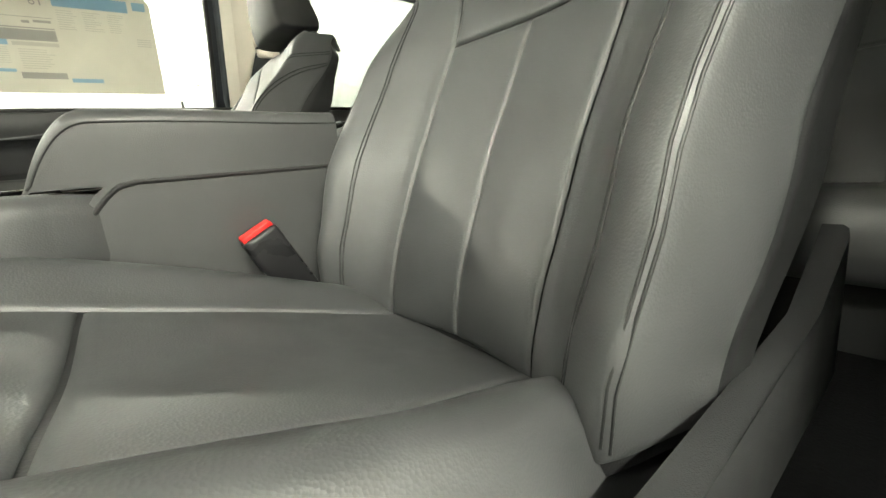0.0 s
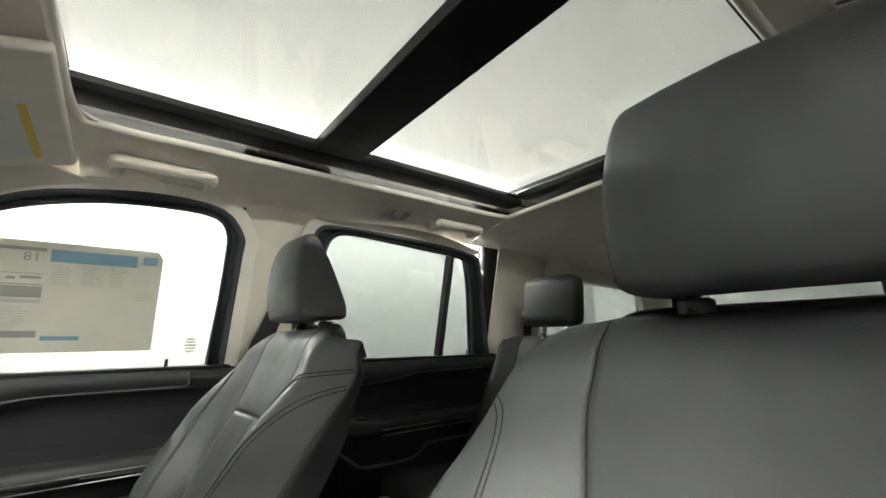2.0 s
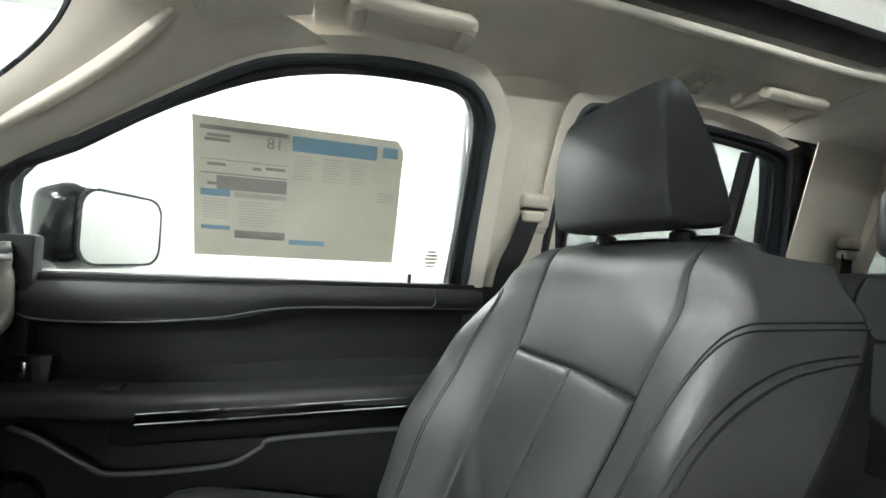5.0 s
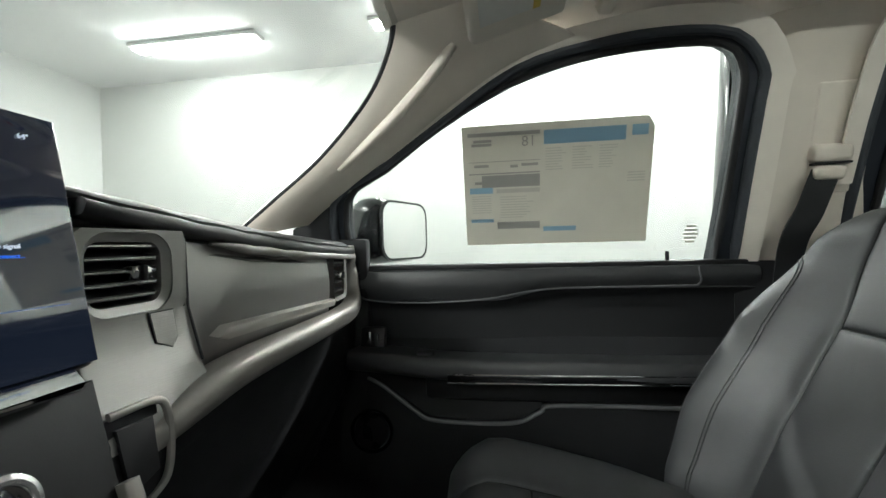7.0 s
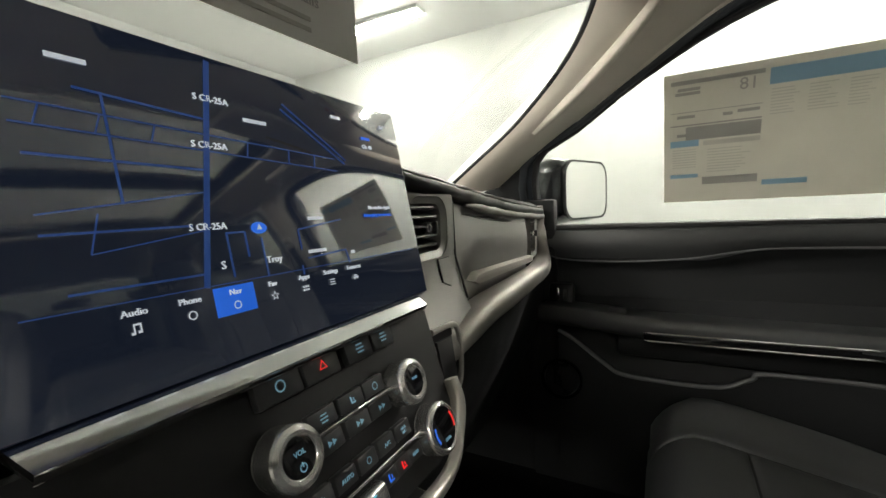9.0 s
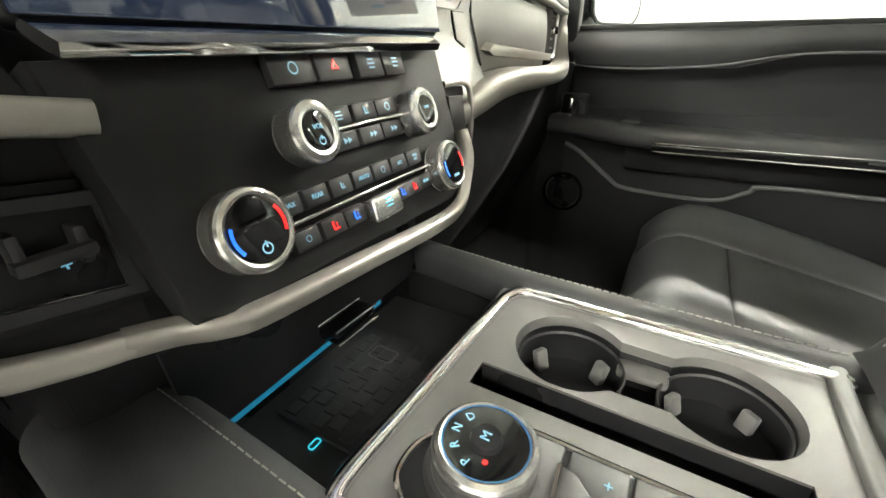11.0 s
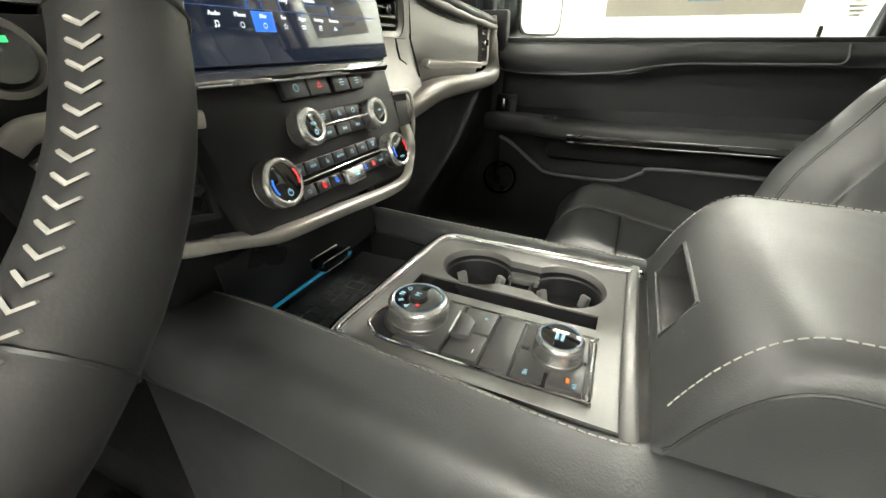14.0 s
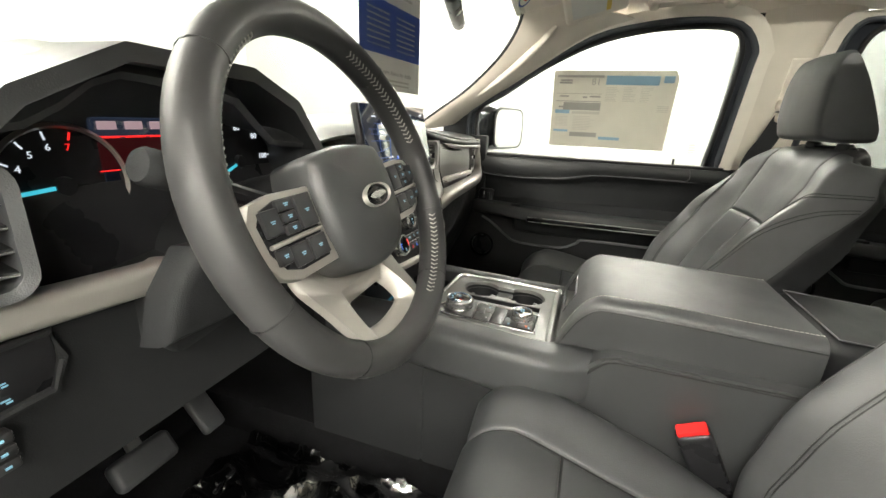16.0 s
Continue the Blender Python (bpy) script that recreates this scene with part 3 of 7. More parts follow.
# pillars
def pillar_a(side):
    inner = cr([(0.735, 0.955, 0.865), (0.70, 0.83, 0.940), (0.672, 0.709, 1.018), (0.640, 0.60, 1.115), (0.605, 0.545, 1.195), (0.575, 0.53, 1.252)], 5)
    outer = cr([(0.800, 0.80, 0.900), (0.784, 0.70, 0.968), (0.757, 0.565, 1.050), (0.732, 0.45, 1.120), (0.711, 0.33, 1.184), (0.700, 0.21, 1.216)], 5)
    n = len(inner)

    def fn(u, v):
        i = int(round(u))
        a, b = inner[i], outer[i]
        p = a + (b - a) * v
        bulge = math.sin(v * math.pi) ** 0.8 * 0.028
        return (side * (p.x - bulge), p.y - bulge * 0.6, p.z)
    ob = thing("a_pillar", (side * 0.8, 0.8, 0.9), "beige plastic windscreen pillar trim with a grab handle", "pillar trim", "windscreen pillars", "structure")
    part("trim", surf(fn, range(n), lin(0, 1, 9), 0.004), BEIGE, ob, sharp=60)
    pts = [Vector(fn(u, 0.40)) + Vector((side * -0.010, -0.012, 0.004)) for u in (9, 11, 14, 17, 19)]
    pts[0] = Vector(fn(8.0, 0.40))
    pts[-1] = Vector(fn(20.0, 0.40))
    part("handle", sweep(cr(pts, 6), round_profile(0.018, 0.022, 0.007, 3), scale=lambda s: 0.75 + 0.25 * math.sin(s * math.pi)), BEIGE, ob)
    black = [on_glass(0.735, 0.775, -0.03, side), on_glass(0.735, 0.975, -0.03, side), Vector((side * 0.815, 0.85, 0.885)), Vector((side * 0.815, 0.85, 0.78))]
    part("corner_cover", plate(black, (side * -0.012, 0, 0), 0.004), PLASTIC, ob, "black triangular mirror cover")
    part("windscreen_rail", tube([Vector((side * (p.x + 0.006), p.y + 0.006, p.z)) for p in inner], 0.007, 8), SMOOTH_BLACK, ob)
    return ob


pillar_a(1)
pillar_a(-1)


def pillar(side, y0, y1, name, label, belt=True):
    ob = thing(name, (side * 0.8, (y0 + y1) / 2, 0.2), label, "pillar trim", "side pillars", "structure")

    def fn(u, v):
        z = 0.795 + v * 0.47
        a = y0 + (y1 - y0) * (0.06 + 0.88 * u) if v > 0.05 else y0 + (y1 - y0) * u
        x = 0.835 - 0.245 * (z - 0.795) - 0.018 * math.sin(u * math.pi) ** 0.6
        return (side * x, a, z)
    part("upper_trim", surf(fn, lin(0, 1, 9), lin(0, 1, 12), 0.004), BEIGE, ob, "beige plastic upper trim", 60)
    part("lower_trim", surf(lambda u, v: (side * (0.815 - 0.02 * math.sin(u * math.pi)), y0 + (y1 - y0) * u, 0.2 + v * 0.593), lin(0, 1, 7), lin(0, 1, 6), 0.004), PLASTIC, ob, "black plastic lower trim")
    part("outer_post", box((side * 0.87, (y0 + y1) / 2, 0.75), (0.05, abs(y1 - y0) + 0.03, 1.15), 0.01, m=pose(0, 0, 0, 0, side * -8)), BODY_PAINT, ob)
    ym = y0 + (y1 - y0) * 0.62
    if belt:
        part("adjuster_slot", box((side * 0.7625, ym, 1.02), (0.012, 0.100, 0.200), 0.005, 3, m=pose(0, 0, 0, 0, side * -14)), BEIGE, ob, "raised beige adjuster panel")
    return ob


pillar(1, -0.094, -0.345, "b_pillar", "beige and black centre pillar trim beside the front seat")
pillar(-1, -0.094, -0.345, "b_pillar", "beige and black centre pillar trim beside the front seat")
pillar(1, -1.08, -1.42, "c_pillar", "beige and black rear pillar trim behind the rear door", False)
pillar(-1, -1.08, -1.42, "c_pillar", "beige and black rear pillar trim behind the rear door", False)


def seat_belt(side, y, foot, z0=0.96, label="black seat belt hanging from its beige guide"):
    b = thing("seat_belt", (side * 0.78, y, z0), label, "seat belt", "seat belts")
    x = side * 0.770
    g = part("guide", box((x - side * 0.010, y, z0), (0.034, 0.066, 0.034), 0.012, 4, pose(0, 0, 0, 0, side * -15)), BEIGE, b, "beige belt guide")
    part("guide_lip", box((x - side * 0.005, y + 0.002, z0 - 0.034), (0.028, 0.056, 0.028), 0.010, 4, pose(0, 0, 0, 0, side * -15)), BEIGE, g)
    part("slot", box((x - side * 0.009, y, z0 - 0.0185), (0.028, 0.058, 0.004), 0.0015), SMOOTH_BLACK, g)
    pts = cr([(x - side * 0.010, y + 0.008, z0 - 0.036), (x - side * 0.008, y + foot * 0.5, z0 - 0.10), (x + side * 0.004, y + foot, z0 - 0.20), (x + side * 0.004, y + foot * 1.3, 0.50), (x, y + foot * 1.3, 0.25)], 8)
    part("webbing", sweep(pts, strap_profile(0.047, 0.003), (1, 0, 0)), BELT, b)
    return b


seat_belt(1, -0.232, 0.062, 0.992)
seat_belt(-1, -0.232, 0.062, 0.992)
seat_belt(1, -1.30, 0.03, label="black rear seat belt hanging from the rear pillar")


def quarter(side):
    ob = thing("quarter_panel", (side * 0.8, -1.9, 0.3), "rear side wall with a tinted quarter window", "side panel", "", "structure")
    o = [(-1.40, 0.74), (-2.74, 0.74), (-2.72, 1.0), (-2.66, 1.24), (-1.40, 1.24)]
    i = [(-1.46, 0.86), (-2.36, 0.88), (-2.32, 1.0), (-2.22, 1.13), (-1.46, 1.15)]
    part("upper_trim", ring([on_glass(y, z, -0.04, side) for y, z in o], [on_glass(y, z, -0.04, side) for y, z in i], (side * 0.05, 0, 0)), BEIGE, ob)
    p = part("window_pane", plate([on_glass(y, z, -0.01, side) for y, z in i], (side * 0.004, 0, 0)), TINTED, ob)
    part("lower_trim", box((side * 0.81, -2.0, 0.46), (0.05, 1.25, 0.56), 0.02), PLASTIC, ob)
    part("outer_skin", box((side * 0.91, -1.95, 0.36), (0.02, 1.6, 0.82), 0.006), BODY_PAINT, ob)


quarter(1)
quarter(-1)


def edge_strip(opening, outline, i0, i1, share, name, label):
    """The cloth edge that laps over a window frame."""
    p = cr([on_glass(y, z, -0.039, 1) for y, z in outline[i0:i1]], 4)
    q = cr([on_glass(y, z, -0.036, 1) for y, z in opening[i0:i1]], 4)
    n = len(p) - 1

    def fn(u, v):
        k = share * (sstep(u, n, n - 5) if i1 < len(outline) else 1)
        w = (q[u] - p[u]).normalized() * 0.042
        return p[u] - w * (1 - v) + (q[u] - p[u]) * k * v - GN * 0.006 * (1 - v * v)
    solid(name, surf(fn, range(n + 1), lin(0, 1, 5), 0.004), HEADLINER, label, "trim", "structure")


edge_strip(FRONT_OPEN, FRONT_FRAME, 1, 11, 0.06, "trim_front_window", "beige cloth edge round the front window")
edge_strip(REAR_OPEN, REAR_FRAME, 5, 12, 0.06, "trim_rear_window", "beige cloth edge round the rear window")
jamb = thing("door_opening", (-0.82, 0.3, 0.8), "black rubber seal round the open driver doorway", "door seal", "", "structure")
part("seal", sweep([on_glass(y, z, -0.01, -1) for y, z in FRONT_FRAME[1:]], round_profile(0.05, 0.03, 0.010, 3), (1, 0, 0)), RUBBER, jamb)
tail = thing("liftgate", (0, -2.66, 0.3), "closed tailgate with a wide tinted rear window", "tailgate")
part("frame", ring([(-0.78, -2.62, 0.3), (0.78, -2.62, 0.3), (0.70, -2.56, 1.24), (-0.70, -2.56, 1.24)], [(-0.63, -2.62, 0.86), (0.63, -2.62, 0.86), (0.57, -2.58, 1.15), (-0.57, -2.58, 1.15)], (0, -0.05, 0)), PLASTIC, tail)
p = part("window_pane", plate([(-0.65, -2.64, 0.83), (0.65, -2.64, 0.83), (0.61, -2.60, 1.14), (-0.61, -2.60, 1.14)], (0, -0.004, 0)), TINTED, tail)
p.visible_shadow = False

# windscreen, bonnet
ws = thing("windscreen", (0, 1.0, 1.0), "curved clear windscreen with a small round sticker", "windscreen")


def screen_pt(u, v):
    x = u * (0.78 - 0.17 * v)
    return (x, 1.18 - 0.63 * v - 0.10 * u * u, 0.865 + 0.405 * v)


p = part("pane", surf(screen_pt, lin(-1.09, 1.09, 23), lin(0, 1, 9), 0.004), GLASS, ws, "clear windscreen glass", 80)
p.visible_shadow = False
part("top_rail", tube([screen_pt(u, 1.0) for u in lin(-1, 1, 15)], 0.022, 8), GLOSS_BLACK, ws)
solid("bonnet", surf(lambda u, v: (u * 0.86, 1.16 + v * 1.05, 0.80 - 0.10 * v ** 2 - 0.06 * u * u), lin(-1, 1, 13), lin(0, 1, 9), 0.01), BODY_PAINT, "black painted bonnet of the car", "bonnet", "structure")
for s, nm in ((1, "kick_panel_east"), (-1, "kick_panel_west")):
    solid(nm, box((s * 0.812, 1.0, 0.46), (0.03, 0.66, 0.80), 0.008), PLASTIC, "black plastic panel beside the footwell", "side panel", "structure")
side_l = thing("front_body", (0, 1.4, 0.2), "black painted front body sides of the car", "car body", "", "structure")
for s in (1, -1):
    part("wing", box((s * 0.88, 1.45, 0.35), (0.05, 1.3, 0.75), 0.02), BODY_PAINT, side_l)
part("sill", box((-0.86, 0.25, 0.12), (0.12, 1.0, 0.12), 0.02), PLASTIC, side_l)
part("nose", box((0, 2.2, 0.3), (1.7, 0.06, 0.7), 0.02), BODY_PAINT, side_l)

# ---------------------------------------------------------------- seats
def ease_edges(n, e=0.10):
    """Parameters from 0 to 1, close together near both ends."""
    return [0, e * 0.12, e * 0.3, e * 0.6, e] + lin(e, 1 - e, n)[1:-1] + [1 - e, 1 - e * 0.6, 1 - e * 0.3, 1 - e * 0.12, 1]


def patch(fn, normal, u0, u1, v0, v1, r=0.008, depth=0.0045, nu=8, nv=14, cu=None, cv=None, puff=0.0):
    """A padded panel of a surface whose borders roll in at the seams."""
    su = lambda t: u0 + (u1 - u0) * t
    sv = lambda t: v0 + (v1 - v0) * t

    def at(a, b):
        p = Vector(fn(su(a), sv(b)))
        wu = (Vector(fn(u1, sv(b))) - Vector(fn(u0, sv(b)))).length
        wv = (Vector(fn(su(a), v1)) - Vector(fn(su(a), v0))).length
        d = min(min(a, 1 - a) * wu, min(b, 1 - b) * wv)
        k = max(0.0, 1 - d / r)
        q = p - normal(su(a), sv(b)) * depth * (1 - math.sqrt(max(0, 1 - k * k)))
        return q + normal(su(a), sv(b)) * puff * math.sin(a * math.pi) * math.sin(b * math.pi)
    return surf(at, ease_edges(nu), ease_edges(nv, 0.07))


def numeric_normal(fn, flip):
    def raw(u, v):
        e = 0.004
        a = Vector(fn(u + e, v)) - Vector(fn(u - e, v))
        b = Vector(fn(u, v + e)) - Vector(fn(u, v - e))
        return a.cross(b).normalized()
    sign = 1 if raw(0.0, 0.5).dot(flip) > 0 else -1
    return lambda u, v: raw(u, v) * sign


Z0, Z1 = 0.36, 0.885


def back_w(v):
    return interp(v, [(0, 0.232), (0.35, 0.255), (0.65, 0.264), (0.82, 0.255), (1.0, 0.222)])


def BACK(z):
    """The lean of the backrest: forward of the waist seam below it, behind it above."""
    pts = [(0.30, 0.155), (0.40, 0.145), (0.45, 0.130), (0.56, 0.080), (0.705, 0.0), (0.80, -0.045), (0.90, -0.078)]
    for (a, va), (b, vb) in zip(pts, pts[1:]):
        if z <= b:
            return va + (vb - va) * (z - a) / (b - a)
    return pts[-1][1]


def back_line(v):
    z = Z0 + v * (Z1 - Z0)
    return BACK(z)


def back_front(u, v):
    w = back_w(v)
    a = abs(u)
    y = back_line(v)
    b = interp(v, [(0, 0.048), (0.2, 0.066), (0.4, 0.078), (0.62, 0.066), (0.87, 0.020), (1, 0.0)])
    y += b * sstep(a, 0.48, 0.90) - 0.012 * (1 - sstep(a, 0.0, 0.5))
    y -= (0.088 - 0.030 * sstep(v, 0.72, 1.0)) * sstep(a, 0.895, 1.045) ** 1.2
    z = Z0 + v * (Z1 - Z0)
    edge = sstep(a, 0.80, 1.04)
    if v > 0.90:
        k = (v - 0.90) / 0.10
        y -= 0.040 * (1 - 0.9 * edge) * (1 - math.sqrt(max(0, 1 - k * k)))
        z -= 0.004 * k
    if v > 0.70:
        k = (v - 0.70) / 0.30
        z -= (0.026 * edge + 0.008 * sstep(a, 0.55, 0.9)) * (1 - math.sqrt(max(0, 1 - k * k)))
        w -= 0.014 * (1 - math.sqrt(max(0, 1 - k * k)))
    return (u * w, y, z)


def back_rear(u, v):
    x, y, z = back_front(u, v)
    d = interp(v, [(0, 0.098), (0.3, 0.108), (0.6, 0.104), (0.75, 0.092), (0.9, 0.082), (1, 0.078)])
    if v > 0.84:
        k = (v - 0.84) / 0.16
        d -= 0.045 * (1 - math.sqrt(max(0, 1 - k * k)))
    return (x * (1 - 0.03 * v), min(back_line(v) - d * (1 - 0.12 * abs(u) ** 4), y - 0.012), z - 0.030 * sstep(v, 0.75, 1) * sstep(abs(u), 0.6, 1.04))


C0, C1, HGT = -0.10, [0.575], [0.365, 0.474]


def cush_front(u, s):
    """The top of the seat cushion; s runs from the backrest to the front."""
    a = abs(u)
    w = interp(s, [(0, 0.205), (0.35, 0.215), (0.6, 0.250), (0.85, 0.258), (1, 0.235)])
    y = C0 + s * (C1[0] - C0)
    z = HGT[0] + (HGT[1] - HGT[0]) * max(0.0, s)
    z += interp(s, [(0, 0.006), (0.3, 0.020), (0.8, 0.034), (1, 0.02)]) * sstep(a, 0.50, 0.80) - 0.008 * (1 - sstep(a, 0, 0.5))
    z -= 0.10 * sstep(a, 0.82, 1.04) ** 1.6
    if s > 0.84:
        k = (s - 0.84) / 0.16
        z -= 0.11 * (1 - math.sqrt(max(0, 1 - k * k)))
        y -= 0.012 * k
    return (u * w, y, z)


def under(fn, n, flip, drop):
    nn = numeric_normal(fn, flip)
    return lambda u, v: Vector(fn(u, v)) - nn(u, v) * drop


def headrest(parent, y, z0=0.890, z1=1.056, w=0.111):
    """A wedge: upright in front, slanting back behind."""
    prof = [(0.050, 0.0), (0.068, 0.02), (0.074, 0.07), (0.070, 0.13), (0.058, 0.165), (0.044, 0.175), (0.030, 0.170), (0.006, 0.13), (-0.022, 0.07), (-0.040, 0.03), (-0.044, 0.012), (-0.034, 0.0)]
    prof = [(a * 0.9, b) for a, b in prof]
    prof = [(p.x, p.y) for p in cr([(a, b, 0) for a, b in prof], 4, True)]
    k = (z1 - z0) / 0.175
    cx, cz = 0.015, 0.085
    rows = []
    bm = bmesh.new()
    xs = [-1, -0.996, -0.98, -0.95, -0.91, -0.86, -0.5, 0, 0.5, 0.86, 0.91, 0.95, 0.98, 0.996, 1]
    for x in xs:
        e = max(0, (abs(x) - 0.86) / 0.14)
        s = 1 - 0.11 * (1 - math.sqrt(max(0, 1 - e * e)))
        wid = w * x
        rows.append([bm.verts.new((wid * (1 - 0.10 * max(0, b - 0.09) / 0.08), y + cx + (a - cx) * s - 0.012 * (x * x), z0 + (cz + (b - cz) * s) * k)) for a, b in prof])
    m = len(prof)
    for r0, r1 in zip(rows, rows[1:]):
        for i in range(m):
            j = (i + 1) % m
            bm.faces.new((r0[i], r0[j], r1[j], r1[i]))
    bm.faces.new(rows[0])
    bm.faces.new(rows[-1][::-1])
    h = part("headrest", bm, LEATHER, parent, "wedge-shaped black leather headrest")
    for s in (1, -1):
        part("headrest_post", lathe([(0.0065, -0.05), (0.0065, 0.03)], pose(s * 0.07, y - 0.016, z0 - 0.004), 12), GLOSS_BLACK, h)
        part("post_collar", lathe([(0, 0.006), (0.012, 0.006), (0.015, 0.003), (0.017, -0.02), (0, -0.02)], pose(s * 0.07, y - 0.020, Z1 - 0.004), 20), SMOOTH_BLACK, h)
    return h


def back_skin(u, v):
    """The backrest with its middle panels narrowing towards the waist."""
    a, h = abs(u), interp(v, [(0, 0.49), (0.35, 0.47), (0.655, 0.475), (0.86, 0.555), (1.0, 0.64)])
    b = a * h / 0.525 if a < 0.525 else h + (a - 0.525) * (1.04 - h) / 0.515
    return back_front(math.copysign(b, u), v)


def front_seat(label):
    s = thing("front_seat", (0, 0, 0), label, "car seat", "front seats")
    fwd, up = Vector((0, 1, 0.3)), Vector((0, 0.1, 1))
    nb, nc = numeric_normal(back_front, fwd), numeric_normal(cush_front, up)
    # backrest body: front and rear skins closed at the rim
    us, vs = [-q for q in lin(0.87, 1.04, 11)[::-1]] + lin(-0.84, 0.84, 29) + lin(0.87, 1.04, 11), lin(0, 0.84, 18) + [0.87, 0.90, 0.92, 0.94, 0.955, 0.97, 0.98, 0.988, 0.995, 1.0]
    f = under(back_front, nb, fwd, 0.006)
    shell = join(surf(lambda u, v: f(u, v), us, vs), surf(back_rear, us, vs))
    for side in (-1.04, 1.04):
        shell = join(shell, surf(lambda t, v: Vector(f(side, v)).lerp(Vector(back_rear(side, v)), t), [0, 0.33, 0.66, 1], vs))
    for v in (0, 1):
        shell = join(shell, surf(lambda t, u: Vector(f(u, v)).lerp(Vector(back_rear(u, v)), t), [0, 0.33, 0.66, 1], us))
    bmesh.ops.remove_doubles(shell, verts=shell.verts[:], dist=0.0005)
    back = part("backrest", shell, LEATHER_DARK, s, "black leather backrest with a hard rear shell", 60)
    T = 0.655
    g = 0.0026
    ns = numeric_normal(back_skin, fwd)
    part("upper_panel", patch(back_skin, ns, -0.52, 0.52, T + g, 0.985, nu=12, nv=12, puff=0.004), LEATHER, back, "smooth upper leather panel", 60)
    for a, b in ((-0.52, -g), (g, 0.52)):
        part("lower_panel", patch(back_skin, ns, a, b, 0.02, T - g, nu=8, nv=14, puff=0.006), LEATHER, back, sharp=60)
    def flank(u, v):
        return Vector(back_skin(u, v)) + ns(u, v) * 0.0004

    for k in (1, -1):
        part("bolster", patch(back_skin, ns, k * 0.53, k * 1.038, 0.02, 0.985, nu=46, nv=34), LEATHER, back, "padded side bolster", 60)
        # a double seam climbs the crest and turns back below the shoulder; a single one follows lower down
        crest = [(0.765, 0.05, 0), (0.765, 0.45, 0), (0.768, 0.62, 0), (0.785, 0.74, 0), (0.82, 0.80, 0), (0.88, 0.83, 0), (0.96, 0.843, 0), (1.032, 0.85, 0)]
        low = [(0.92, 0.05, 0), (0.92, 0.50, 0), (0.925, 0.64, 0), (0.94, 0.72, 0), (0.965, 0.77, 0), (1.0, 0.79, 0), (1.032, 0.797, 0)]
        for line, dv in ((crest, 0.0), (crest, -0.010), (low, 0.0), (low, -0.010)):
            part("stitching", tube([flank(k * (q.x - 1.3 * dv), q.y + dv) for q in cr(line, 6)], 0.0011, 6, up=(0.3, 0.2, 1)), LEATHER_DARK, back)
    headrest(s, back_line(1) - 0.026, 0.890, 1.064)
    # cushion
    us, vs = lin(-1.04, 1.04, 27), lin(0, 1, 23)
    f2 = under(cush_front, nc, up, 0.006)
    base = lambda u, v: (cush_front(u, v)[0] * 0.96, cush_front(u, v)[1] - 0.02 * v, 0.315)
    shell = join(surf(lambda u, v: f2(u, v), us, vs), surf(base, us, vs))
    for side in (-1.04, 1.04):
        shell = join(shell, surf(lambda t, v: Vector(f2(side, v)).lerp(Vector(base(side, v)), t), [0, 0.5, 1], vs))
    for v in (0, 1):
        shell = join(shell, surf(lambda t, u: Vector(f2(u, v)).lerp(Vector(base(u, v)), t), [0, 0.5, 1], us))
    bmesh.ops.remove_doubles(shell, verts=shell.verts[:], dist=0.0005)
    cu = part("cushion", shell, LEATHER_DARK, s, "black leather seat cushion", 60)
    F = 0.767
    part("cushion_panel", patch(cush_front, nc, -0.53, 0.53, 0.03, F - g, nu=14, puff=0.004), LEATHER, cu, sharp=60)
    part("cushion_nose", patch(cush_front, nc, -0.53, 0.53, F + g, 0.995, nu=12, nv=12), LEATHER, cu, sharp=60)
    for k in (1, -1):
        part("cushion_bolster", patch(cush_front, nc, k * 0.54, k * 1.02, 0.03, 0.99, nu=12, nv=18, puff=0.003), LEATHER, cu, "padded cushion bolster", 60)
    # base
    part("side_cover", plate([(0.232, -0.16, 0.46), (0.236, -0.05, 0.40), (0.250, 0.30, 0.39), (0.252, 0.40, 0.36), (0.252, 0.36, 0.30), (0.232, -0.16, 0.30)], (0.022, 0, 0), 0.006), PLASTIC, s, "black plastic side cover")
    part("side_cover", plate([(-0.232, -0.16, 0.46), (-0.236, -0.05, 0.40), (-0.250, 0.30, 0.39), (-0.252, 0.40, 0.36), (-0.252, 0.36, 0.30), (-0.232, -0.16, 0.30)], (-0.022, 0, 0), 0.006), PLASTIC, s, "black plastic side cover")
    part("seat_frame", box((0, 0.16, 0.300), (0.40, 0.52, 0.05), 0.01), SMOOTH_BLACK, s)
    for k in (1, -1):
        part("rail", join(box((k * 0.19, 0.15, 0.215), (0.05, 0.62, 0.04), 0.008), box((k * 0.19, 0.30, 0.28), (0.03, 0.06, 0.10), 0.006), box((k * 0.19, -0.05, 0.28), (0.03, 0.06, 0.10), 0.006)), SMOOTH_BLACK, s)
    return s


pass_seat = front_seat("black leather front passenger seat with stitched panels")
pass_seat.location = (0.413, -0.087, 0.012)
C1[0], HGT[0], HGT[1] = 0.60, 0.298, 0.508
driver_seat = front_seat("black leather driver seat with stitched panels, set back")
driver_seat.location = (-0.410, -0.165, 0.008)


